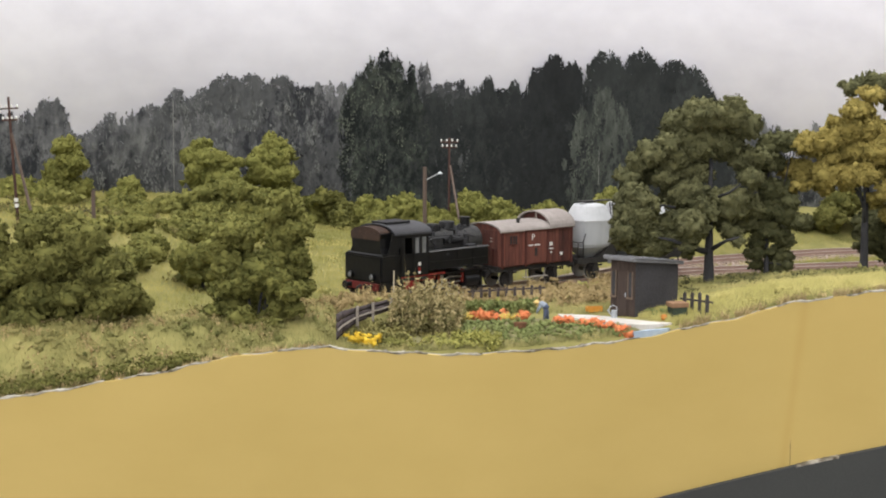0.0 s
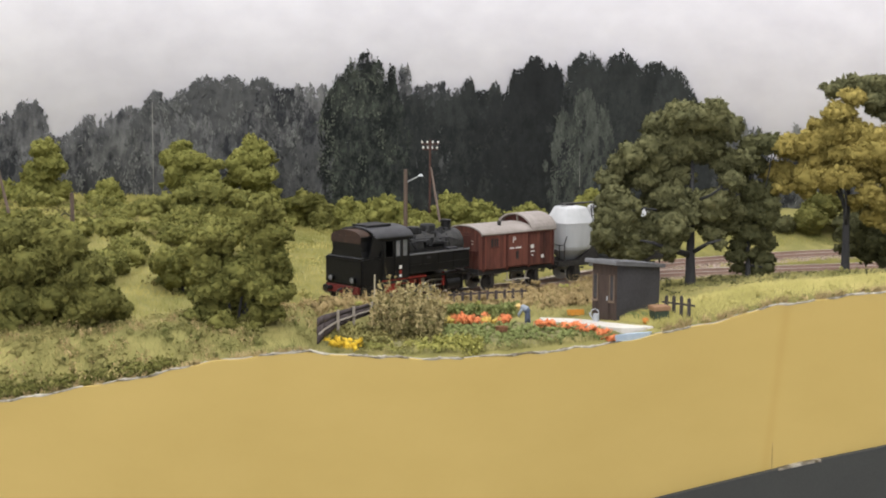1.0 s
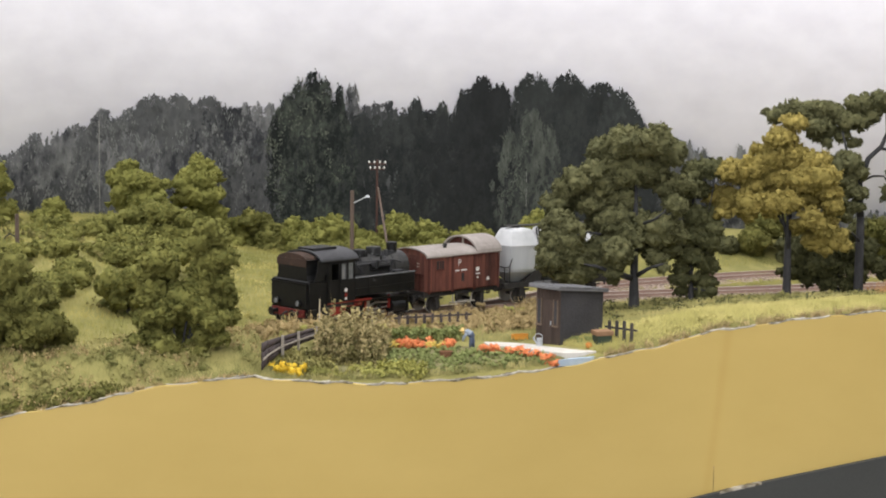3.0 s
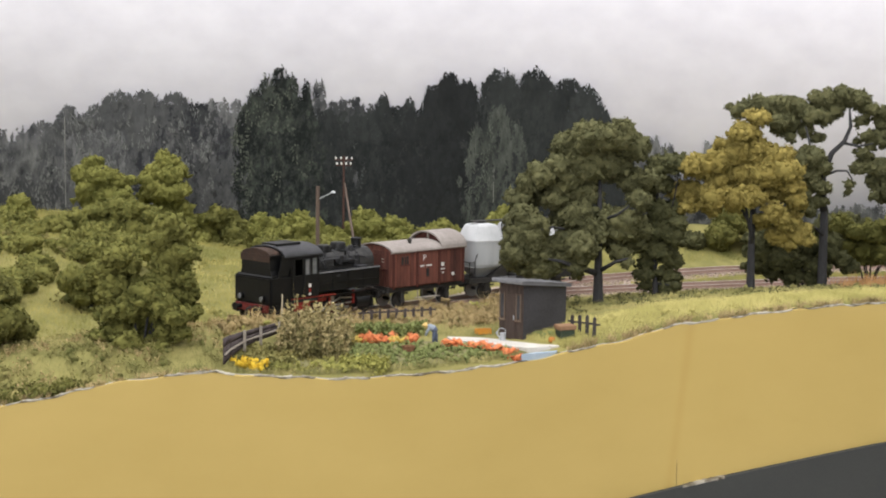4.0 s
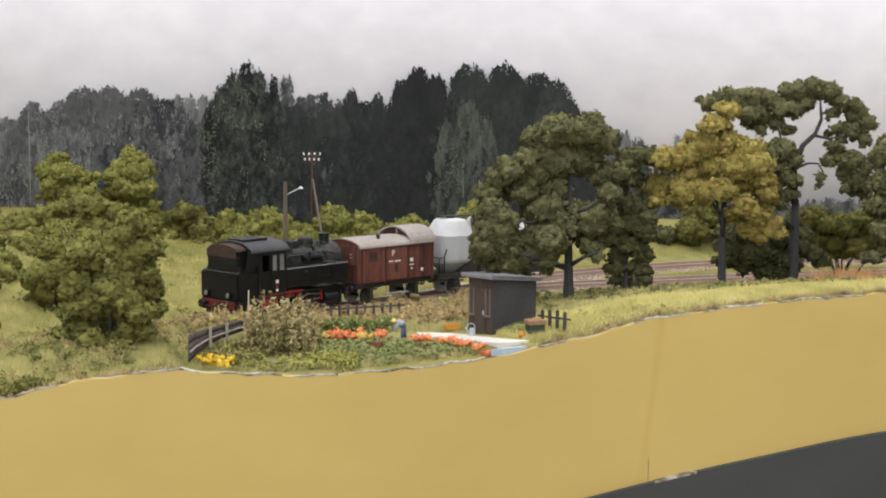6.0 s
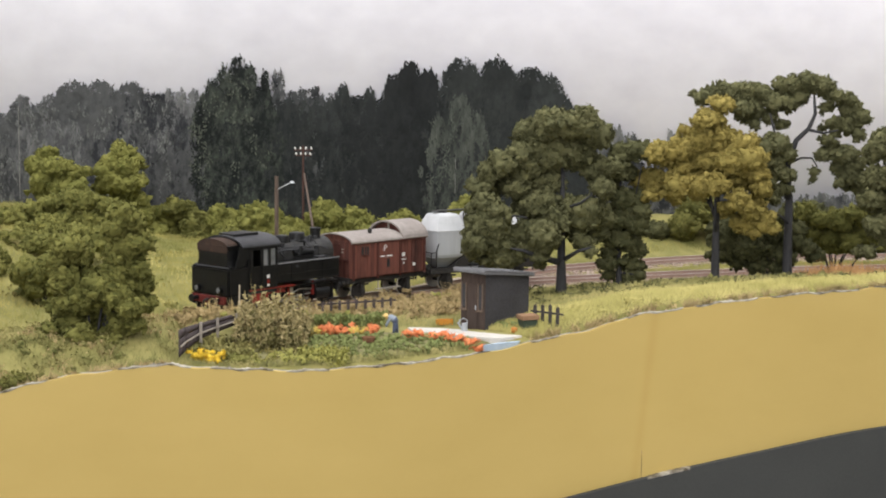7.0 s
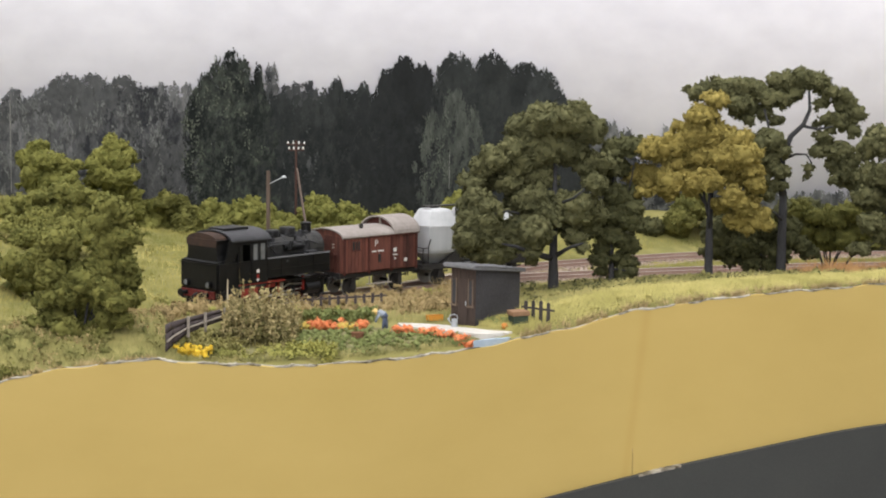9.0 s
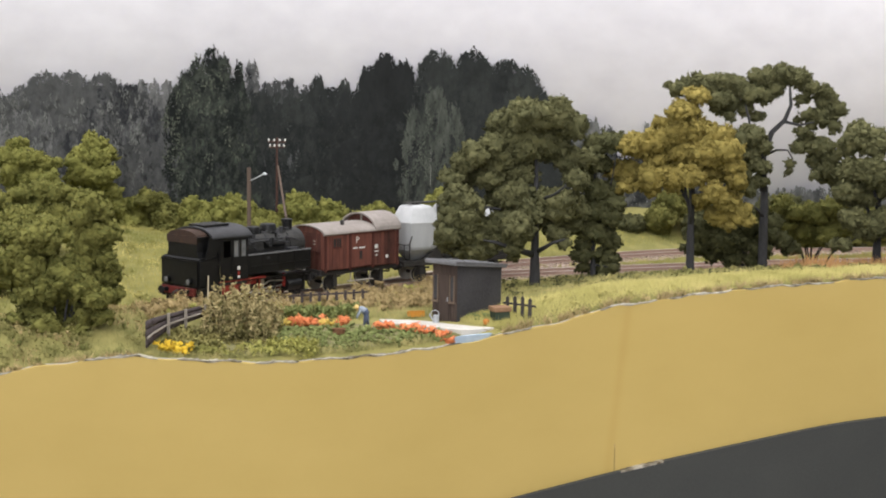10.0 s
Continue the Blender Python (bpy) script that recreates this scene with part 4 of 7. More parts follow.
def crown(name, lobes, leaf, parent, leaf_size=0.0012, fuzz=1.0, flat=0.86, knob=0.0016, label=""):
    """Foam foliage: uneven pads, coated with jagged knobs, crumbs and fine flakes. lobes: x, y, z, r in millimetres."""
    verts, tris, quads_, norms = [], [], [], []
    at = 0
    shift = np.array([lobes[0][0] * 0.37, len(lobes) * 1.7, lobes[0][2] * 0.11])
    pads = []
    for x, y, z, rad in lobes:
        c = np.array([x, y, z]) * MM
        pads.append((c, rad * MM * 0.80))
        for d in sphere_points(6 if rad > 5 else 3):
            pads.append((c + d * np.array([0.72, 0.62, 0.56]) * rad * MM, rad * MM * rng.uniform(0.26, 0.42)))
    ball, faces = FOAM

    def add(v, n0, f):
        nonlocal at
        verts.append(v)
        norms.append(n0)
        tris.append(f + at)
        at += len(v)

    for c, rad in pads:
        wide = np.array([1.08, 1.0, flat]) * rng.uniform(0.85, 1.15, 3)
        p = c + ball * rad * wide
        lift = 0.58 + 0.50 * np.abs(2 * noise3(p + shift, 0.0075) - 1) + 0.30 * noise3(p * 1.13 + shift, 0.0038) + 0.36 * np.abs(2 * noise3(p * 0.91 + shift, 0.0030) - 1)
        v = c + ball * rad * wide * lift[:, None]
        nv = vertex_normals(v, faces)
        add(v, nv, faces)
        area = (rad / 0.010) ** 2
        # jagged knobs sunk into the pad
        k = max(6, int(190 * area * fuzz))
        who = rng.choice(len(v), k)
        kr = knob * rng.uniform(0.35, 1.0, k) * min(1.0, 0.5 + rad / 0.010)
        kc = v[who] + nv[who] * (kr * rng.uniform(-0.5, 1.1, k))[:, None] + rng.normal(0, 0.0004, (k, 3))
        add(*leafy(kc, kr, nv[who], 1.5, 0.6))
        # crumbs on and between the knobs
        m = int(0.5 * k)
        who2 = rng.integers(0, k, m)
        d = sphere_points(m) + 0.7 * nv[who][who2]
        d /= np.linalg.norm(d, axis=1)[:, None]
        cc = kc[who2] + d * (kr[who2] * rng.uniform(0.8, 1.5, m))[:, None]
        add(*clods(cc, rng.uniform(0.00025, 0.00065, m), nv[who][who2], 0.7, 0.4))
        # fine flakes over all of it
        k2 = 6 * k
        who2 = rng.integers(0, k, k2)
        d = sphere_points(k2) + 0.6 * nv[who][who2]
        d /= np.linalg.norm(d, axis=1)[:, None]
        q = flakes(kc[who2] + d * (kr[who2] * rng.uniform(0.7, 1.8, k2))[:, None], d, leaf_size * 0.8, leaf_size)
        own = np.cross(q[:, 1] - q[:, 0], q[:, 2] - q[:, 0])
        own /= np.maximum(np.linalg.norm(own, axis=1), 1e-12)[:, None]
        turn = np.sum(own * d, axis=1) < 0
        q[turn] = q[turn][:, ::-1]
        own[turn] *= -1
        mix = nv[who][who2] + 0.35 * d + 1.0 * own
        norms.append(np.repeat(mix / np.linalg.norm(mix, axis=1)[:, None], 4, axis=0))
        verts.append(q.reshape(-1, 3))
        quads_.append(np.arange(4 * k2).reshape(-1, 4) + at)
        at += 4 * k2
    return array_part(name, np.concatenate(verts), [np.concatenate(tris), np.concatenate(quads_)], [leaf], parent, label, normals=np.concatenate(norms))


def deep(lobes, y, spread, seed, more=0.5):
    """Gives flat lobe lists (x, z, r) a depth, and some more lobes behind."""
    r = np.random.default_rng(seed)
    out = []
    for x, z, rad in lobes:
        out.append((x, y + r.uniform(-spread, spread), z, rad))
        if r.uniform() < more:
            out.append((x + r.uniform(-4, 4), y + r.uniform(0.5, 1.3) * spread, z + r.uniform(-4, 4), rad * 0.9))
    return out


def bush(name, lobes, leaf, label, stem, group="", **kw):
    """A bush: short stems and a crown; stem is the foot x, y in metres."""
    z = float(ground_z(*stem))
    t = empty(name, pose(stem[0], stem[1], z), label, "bush", group)
    local = [(x - stem[0] * 1000, y - stem[1] * 1000, zz - z * 1000, r) for x, y, zz, r in lobes]
    bm = bmesh.new()
    for x, y, zz, r in local[:: max(1, len(local) // 6)]:
        path_tube(bm, [(x * 0.1, y * 0.1, -2), (x * 0.35, y * 0.3 + 2, zz * 0.4), (x * 0.8, y * 0.8 + 4, zz * 0.8)], [0.8, 0.6, 0.3], 6)
    part("stem", bm, M["bark"], t)
    crown("crown", local, M[leaf], t, **kw)
    return t


def tree(name, foot, lobes, leaf, label, trunk_r, fork, lean=0.0, reach=0.8, every=6, **kw):
    """A tree: tapered trunk, limbs to the crown's lobes, and a crown of tufts."""
    z = float(ground_z(*foot))
    t = empty(name, pose(foot[0], foot[1], z), label, "tree")
    local = [(x - foot[0] * 1000, y - foot[1] * 1000, zz - z * 1000, r) for x, y, zz, r in lobes]
    top = max(l[2] for l in local)
    bm = bmesh.new()
    path_tube(bm, [(0, 0, -2), (0.3, 0, 1.5), (0.2 + lean, 0, fork * 0.5), (lean * 2, 0, fork), (lean * 2.5, 1, top * reach)], [trunk_r * 1.3, trunk_r * 1.15, trunk_r, trunk_r * 0.85, trunk_r * 0.3], 9)
    part("trunk", bm, M["bark"], t, smooth=True)
    for i, (x, y, zz, r) in enumerate(local[::every] if every else []):
        bm = bmesh.new()
        z0 = min(fork * (0.9 + 0.7 * ((i * 37) % 10) / 10), max(zz - 2, fork * 0.7))
        path_tube(bm, [(lean * 2, 0, z0), (x * 0.4, y * 0.4, z0 + (zz - z0) * 0.3), (x * 0.8, y * 0.8, z0 + (zz - z0) * 0.7), (x, y, zz)], [trunk_r * 0.5, trunk_r * 0.38, trunk_r * 0.22, 0.3], 6)
        part("limb", bm, M["bark"], t, smooth=True)
    crown("crown", local, M[leaf], t, **kw)
    return t


def blades(name, x, y, z, height, width, material, label, lean=0.35, parent=None):
    k = len(x)
    a = rng.uniform(0, 2 * np.pi, k)
    hgt = height * rng.uniform(0.5, 1.3, k)
    w = width * rng.uniform(0.6, 1.3, k) / 2
    dx, dy = np.cos(a) * w, np.sin(a) * w
    tx, ty = rng.normal(0, lean, k) * hgt, rng.normal(0, lean, k) * hgt
    v = np.empty((k, 3, 3))
    v[:, 0] = np.c_[x - dx, y - dy, z]
    v[:, 1] = np.c_[x + dx, y + dy, z]
    v[:, 2] = np.c_[x + tx, y + ty, z + hgt]
    back = np.cross(v[:, 1] - v[:, 0], v[:, 2] - v[:, 0]) @ np.array([0, -1.0, 0.2]) < 0
    v[back] = v[back][:, [1, 0, 2]]
    up = np.c_[0.25 * np.cos(a), -0.3 + 0.25 * np.sin(a), np.ones(k)]
    up /= np.linalg.norm(up, axis=1)[:, None]
    ob = array_part(name, v.reshape(-1, 3), [np.arange(3 * k).reshape(-1, 3)], [material], parent, normals=np.repeat(up, 3, axis=0))
    return tagged(ob, label, "grass", kind="stuff")


M["stone"] = mat("ballast_stone", (0.20, 0.145, 0.115), (0.44, 0.34, 0.285), 0.9, 300, 40, 0, island=0.8, spread=0.8)
build_track("track_main", track_y, -0.36, 0.5, "main line with brown sleepers and pinkish ballast")
build_track("track_siding", siding_y, -0.01, 0.5, "second track beside the main line on ballast")

# ---- trees and bushes ----
near_lobes = [(-195, 62, 8.1), (-190, 56, 6.9), (-202, 54, 6.9), (-198, 43, 9.4), (-188, 43, 7.8), (-166, 80, 7.5), (-162, 74, 6.8), (-171, 72, 7.5), (-166, 63, 8.7), (-159, 64, 5.6), (-172, 57, 7.5), (-164, 52, 8.7), (-173, 46, 8.1), (-158, 49, 5.6), (-161, 40, 7.8), (-181, 39, 8.7), (-172, 35, 8.8), (-189, 32, 8.8), (-198, 31, 7.5), (-163, 29, 8.1), (-156, 27, 4.4), (-206, 28, 4.7), (-181, 26, 8.8), (-197, 19, 8.8), (-207, 17, 5.3), (-189, 14, 6.9), (-180, 13, 6.3), (-171, 18, 7.8), (-162, 18, 5.6), (-172, 11, 4.4)]
bush("near_bush", deep(near_lobes, 922, 9, 3), "leaf_near", "tall olive green foam bush in front of the track", (-0.184, 0.922))
left_lobes = [(-290, 61, 12), (-307, 58, 12), (-275, 55, 12), (-294, 45, 15), (-268, 39, 14), (-313, 42, 15), (-259, 26, 12), (-285, 26, 15), (-307, 23, 15), (-250, 19, 7), (-292, 10, 12), (-311, 10, 11), (-269, 17, 11), (-330, 35, 15), (-333, 13, 15), (-336, 54, 12)]
bush("left_bush", deep(left_lobes, 915, 8, 4), "leaf_mid", "broad dense olive bush on the front grass", (-0.29, 0.915))
left_peak = [(-294, 86, 8.9), (-302, 79, 8.0), (-286, 78, 9.8), (-275, 74, 8.0), (-266, 74, 5.4), (-296, 68, 9.8), (-282, 65, 11.2), (-268, 62, 8.1), (-301, 60, 7.2), (-289, 56, 11.6), (-276, 53, 10.7)]
bush("hill_bush", deep([(a, b - 4, c) for a, b, c in left_peak], 1335, 8, 5), "leaf_far", "tall bright green bush behind the track", (-0.285, 1.335))
right_peak = [(-244, 87, 6.4), (-237, 88, 6.0), (-249, 78, 9.2), (-237, 75, 10.1), (-230, 77, 6.4), (-256, 73, 6.9), (-248, 64, 11.5), (-235, 62, 11.5), (-228, 65, 5.5), (-259, 59, 7.4), (-230, 47, 9.2), (-242, 49, 12.0), (-226, 36, 8.3), (-238, 34, 11.1)]
bush("hill_bush", deep([(a, b - 4, c) for a, b, c in right_peak], 1375, 8, 6), "leaf_far", "bright green pointed bush behind the track", (-0.236, 1.375))
mid_lobes = [(-305, 1280, 41, 8.6), (-293, 1280, 45, 9.5), (-314, 1280, 43, 4.3), (-298, 1280, 31, 12.0), (-280, 1280, 51, 9.5), (-266, 1280, 53, 9.5), (-252, 1280, 53, 10.7), (-239, 1280, 49, 8.6), (-285, 1280, 38, 12.0), (-268, 1280, 37, 12.9), (-250, 1280, 36, 12.0), (-238, 1280, 38, 9.5), (-283, 1180, 35, 7.9), (-280, 1180, 23, 8.8), (-271, 1180, 31, 11.9), (-259, 1180, 31, 11.1), (-255, 1080, 27, 8.0), (-247, 1080, 25, 9.1), (-259, 1080, 22, 5.5), (-250, 1080, 14, 6.6), (-239, 1080, 29, 10.2), (-237, 1080, 16, 7.3), (-240, 1180, 35, 11.1), (-226, 1180, 35, 10.3)]
for y0, foot in ((1280, (-0.268, 1.28)), (1180, (-0.258, 1.18)), (1080, (-0.246, 1.08))):
    bush("hill_bush", [l for l in mid_lobes if l[1] == y0], "leaf_near", "large olive bush on the slope behind the track", foot)
r5 = np.random.default_rng(51)
for x, y in [(-0.400, 1.30), (-0.352, 1.29), (-0.330, 1.24), (-0.310, 1.27), (-0.312, 1.165), (-0.285, 1.255), (-0.278, 1.195), (-0.262, 1.29), (-0.258, 1.235), (-0.385, 1.19), (-0.42, 1.17), (-0.290, 1.125), (-0.262, 1.18), (-0.338, 1.14), (-0.30, 1.085)]:
    g = float(ground_z(x, y)) * 1000
    lob = [(x * 1000 + r5.uniform(-13, 13), y * 1000 + r5.uniform(-12, 12), g + r5.uniform(0, 7), r5.uniform(5, 10)) for _ in range(6)]
    bush("slope_scrub", lob, "leaf_near", "low olive scrub on the grassy slope", (x, y), group="scrub on the slope")
fl = [(-403, 82, 11), (-399, 69, 13), (-410, 60, 13), (-418, 46, 14), (-397, 46, 12), (-429, 41, 13), (-425, 30, 13)]
bush("hill_bush", deep(fl, 1335, 8, 8), "leaf_far", "pointed bright bush on the hilltop", (-0.412, 1.335))
bush("hill_bush", deep([(-448, 46, 13), (-450, 34, 15), (-466, 41, 18), (-490, 44, 16)], 1335, 8, 9), "leaf_far", "rounded bush on the hilltop", (-0.46, 1.335))
bush("hill_bush", deep([(-358, 50, 8), (-363, 41, 9), (-352, 41, 8)], 1345, 5, 10), "leaf_far", "small bright bush on the hilltop", (-0.358, 1.345))

r2 = np.random.default_rng(21)
hedge = [
    [(-225, 30, 9.4), (-218, 28, 10.3), (-211, 33, 7.1), (-214, 19, 10.4), (-225, 16, 9.4), (-207, 14, 8.5), (-235, 13, 8.5)],
    [(-204, 41, 5.2), (-197, 38, 6.6), (-190, 31, 7.5), (-181, 28, 8.5), (-190, 21, 9.4), (-176, 19, 8.5), (-183, 13, 6.6)],
    [(-167, 33, 6.6), (-159, 28, 8.5), (-167, 24, 7.5), (-152, 21, 8.5)],
    [(-143, 33, 7.5), (-134, 36, 6.6), (-141, 26, 8.5), (-129, 26, 8.0), (-136, 19, 8.5)],
    [(-120, 31, 6.6), (-112, 24, 7.5), (-122, 22, 8.0), (-103, 23, 6.1)],
    [(-84, 37, 6.6), (-77, 36, 7.5), (-89, 29, 7.5), (-72, 29, 8.5), (-82, 22, 8.5), (-64, 22, 7.1), (-94, 20, 7.1)],
    [(-58, 32, 6.6), (-51, 32, 5.7), (-44, 27, 5.7), (-54, 24, 6.6)],
    [(-21, 29, 5.7), (-14, 31, 5.7), (-4, 27, 4.7), (-30, 25, 4.7)],
    [(30, 36, 6.6), (36, 43, 5.7), (42, 35, 6.6), (29, 30, 6.6)],
]
for i, flatlist in enumerate(hedge):
    lob = []
    for x, z, r in flatlist:
        lob.append((x, 1400 + r2.uniform(-6, 6), z, r))
        lob.append((x + r2.uniform(-4, 4), 1392 + r2.uniform(-6, 6), z - r * 1.1, r * 1.05))
        lob.append((x + r2.uniform(-6, 6), 1412 + r2.uniform(-4, 8), z - r * 0.5, r))
    foot = (sum(l[0] for l in lob) / len(lob) * MM, 1.40)
    bush("hedge_bush", lob, "leaf_mid" if i == 1 else "leaf_far", "bright green hedge bush behind the railway", foot, group="hedge behind the railway")
for x, y, top in [(-0.150, 1.372, 0.020), (-0.122, 1.362, 0.022), (-0.096, 1.355, 0.022), (-0.070, 1.352, 0.024), (-0.044, 1.352, 0.022), (-0.018, 1.355, 0.018)]:
    g = float(ground_z(x, y)) * 1000
    lob = [(x * 1000 + r2.uniform(-12, 12), y * 1000 + r2.uniform(-8, 8), g + r2.uniform(0.1, 0.75) * (top * 1000 - g), r2.uniform(7, 10)) for _ in range(7)]
    bush("hedge_bush", lob, "leaf_near", "low olive bush at the foot of the hedge", (x, y), group="hedge behind the railway")
for i, x in enumerate(np.arange(0.11, 0.47, 0.03)):
    y = 1.44
    top = 0.036 + 0.012 * math.sin(i * 1.9)
    lob = [(x * 1000 + r2.uniform(-14, 14), y * 1000 + r2.uniform(-12, 4), top * 1000 - 8 - r2.uniform(0, 32), r2.uniform(9, 14)) for _ in range(9)]
    bush("hedge_bush", lob, "leaf_dark" if i % 2 else "leaf_mid", "dull green hedge bush on the far bank", (float(x), y), group="hedge on the far bank")

oak = [(81, 122, 14.0), (67, 116, 10.3), (98, 122, 12.5), (108, 114, 10.0), (78, 105, 16.3), (60, 102, 10.0), (97, 103, 14.1), (110, 93, 10.4), (120, 94, 7.4), (64, 93, 12.6), (49, 96, 10.0), (40, 90, 8.1), (35, 81, 7.4), (46, 81, 9.6), (58, 81, 8.9), (78, 83, 12.6), (73, 70, 12.6), (63, 66, 7.4), (82, 61, 11.1), (102, 66, 12.6), (113, 61, 10.4), (97, 53, 8.9), (111, 52, 8.2), (125, 90, 5.9), (114, 81, 7.4)]
oak_low = [(41, 64, 10.3), (35, 55, 10.3), (43, 47, 10.3), (33, 42, 8.1), (52, 48, 7.4), (47, 36, 8.1), (56, 37, 6.6), (73, 36, 4.8), (75, 51, 8.8), (63, 53, 6.6), (32, 47, 6.6), (37, 71, 6.6), (66, 42, 4.4), (73, 30, 3.0), (101, 46, 5.2), (106, 40, 3.3)]
broad = tree("broad_tree", (0.088, 1.10), deep(oak, 1102, 12, 11, 0.35) + deep([(a, b, c * 1.25) for a, b, c in oak_low], 1088, 9, 18, 0.5), "leaf_oak", "broad dull green tree with a dark forked trunk", 3.3, 22, every=0)
for pts, r in (([(-2, -2, 22), (-14, -10, 26), (-26, -16, 31), (-36, -18, 33)], [2.2, 1.6, 1.1, 0.5]), ([(2, -2, 24), (10, -8, 30), (18, -12, 33)], [1.6, 1.1, 0.6]), ([(3, -6, 58), (10, -16, 62), (17, -20, 68)], [1.2, 0.9, 0.5]), ([(-24, -14, 52), (-32, -20, 54), (-40, -20, 52)], [0.9, 0.7, 0.4])):
    part("limb", path_tube(bmesh.new(), pts, r, 8), M["bark"], broad, smooth=True)
companion = [(128, 101, 8.3), (137, 103, 7.1), (125, 97, 6.0), (133, 90, 6.8), (143, 106, 4.9), (129, 72, 9.1), (124, 79, 6.4), (137, 69, 8.3), (128, 59, 10.6), (138, 56, 8.3), (141, 64, 6.4), (126, 46, 9.1), (136, 42, 8.3), (141, 38, 5.7), (122, 36, 5.7), (120, 29, 5.7), (123, 21, 4.9), (138, 26, 6.4), (134, 19, 4.9), (130, 30, 4.2), (141, 21, 4.2)]
tree("slim_tree", (0.128, 1.118), deep(companion, 1118, 6, 12), "leaf_dark", "dark ragged tree close behind the broad one", 1.8, 14)
gold = [(196, 134, 7.5), (190, 125, 7.5), (178, 124, 5.6), (170, 117, 3.8), (181, 109, 11.3), (168, 105, 9.4), (157, 102, 9.8), (148, 102, 7.5), (193, 110, 12.8), (209, 109, 9.8), (211, 99, 10.6), (201, 97, 11.3), (185, 97, 10.6), (170, 93, 9.1), (142, 84, 6.8), (153, 82, 9.8), (165, 80, 9.8), (178, 81, 9.8), (190, 82, 9.1), (205, 86, 10.6), (217, 89, 8.3), (221, 80, 6.8), (148, 75, 6.0), (205, 72, 8.3), (214, 66, 9.1), (223, 58, 8.3), (229, 53, 5.3), (211, 56, 7.6), (218, 50, 4.2), (166, 72, 4.5), (198, 66, 5.3)]
tree("golden_tree", (0.1935, 1.125), deep(gold, 1120, 9, 13), "leaf_gold", "autumn gold tree with a slim grey trunk", 2.7, 34, every=9)
crown_top = [(240, 146, 6.5), (247, 146, 8.5), (257, 148, 8.9), (269, 146, 8.5), (277, 140, 6.2), (251, 139, 7.7), (244, 135, 6.9), (217, 142, 7.3), (208, 140, 7.3), (193, 141, 6.5), (186, 138, 5.4), (201, 144, 5.8), (227, 140, 8.1), (236, 136, 6.9), (215, 132, 7.3), (223, 129, 6.9), (233, 125, 5.8), (214, 125, 4.6), (222, 120, 3.5), (240, 120, 3.9), (180, 141, 2.7), (271, 131, 3.9), (274, 122, 3.1)]
crown_side = [(286, 138, 5.0), (289, 131, 6.9), (295, 125, 6.2), (285, 121, 7.0), (293, 114, 5.0), (279, 115, 4.6), (272, 110, 5.0), (267, 100, 5.0), (276, 102, 7.4), (285, 100, 7.0), (292, 92, 7.4), (282, 90, 5.4), (280, 81, 3.9), (289, 84, 5.8), (297, 79, 7.0), (263, 89, 3.1), (264, 83, 1.9)]
crown_mid = [(230, 106, 8.1), (237, 108, 7.3), (244, 100, 5.4), (234, 96, 8.1), (225, 92, 6.5), (239, 89, 6.5), (246, 87, 4.2), (230, 83, 6.5), (224, 79, 5.0), (240, 77, 5.4), (245, 77, 3.1), (234, 72, 5.0), (228, 72, 4.6)]
open_lobes = deep(crown_top + crown_side, 1150, 6, 14, 0.3) + deep(crown_mid, 1141, 4, 19, 0.3)
open_tree = tree("open_tree", (0.2475, 1.15), open_lobes, "leaf_oak", "tall open tree with bare curved limbs", 3.0, 56, reach=0.45, every=0)
for pts, r in (([(-1, -2, 54), (-3, -5, 78), (2, -7, 94), (10, -8, 102), (14, -8, 112), (13, -7, 124)], [2.6, 2.3, 1.9, 1.6, 1.3, 0.8]), ([(10, -8, 101), (20, -9, 99), (30, -7, 101)], [1.1, 0.8, 0.5]), ([(-2, -4, 78), (6, -6, 82), (13, -7, 82), (17, -7, 76)], [0.9, 0.8, 0.6, 0.4]), ([(-3, -5, 84), (-12, -6, 96), (-16, -5, 112)], [1.2, 0.9, 0.6]), ([(0, -1, 36), (-6, -6, 42), (-12, -9, 46)], [1.1, 0.8, 0.4])):
    part("limb", path_tube(bmesh.new(), pts, r, 8), M["bark"], open_tree, smooth=True)
dark = [(296, 102, 7.6), (304, 110, 9.8), (315, 104, 10.6), (299, 87, 9.9), (310, 87, 11.4), (298, 72, 9.1), (309, 68, 11.4), (324, 80, 12.9), (299, 55, 9.1), (312, 49, 10.7), (325, 53, 11.4), (295, 37, 5.3)]
tree("dark_tree", (0.32, 1.13), deep(dark, 1125, 9, 15), "leaf_oak", "dense dark green tree beside the track", 2.8, 30)
under = [(211, 40, 9.5), (223, 36, 10.6), (235, 34, 10.7), (247, 30, 7.9), (219, 25, 7.9), (231, 22, 7.1), (243, 21, 6.3), (205, 29, 5.5), (197, 29, 3.6), (254, 40, 7.1), (264, 34, 7.1), (258, 48, 5.5), (273, 28, 5.5), (252, 23, 5.5), (241, 43, 5.5), (214, 49, 4.7), (229, 41, 5.9)]
bush("thicket", deep(under, 1165, 7, 16), "leaf_dark", "dark thicket under the tall trees", (0.245, 1.165))
bank_green = [(277, 54, 8.2), (287, 50, 7.4), (300, 48, 9.1), (312, 52, 9.9), (296, 34, 9.9), (309, 34, 9.9), (283, 37, 7.4), (319, 38, 8.3), (333, 42, 10.7), (345, 40, 10.7)]
bush("bank_bush", deep(bank_green, 1220, 8, 17), "leaf_mid", "olive bush on the bank behind the tall trees", (0.30, 1.225))

# ---- train ----
def on_track(x):
    return x, float(track_y(x))


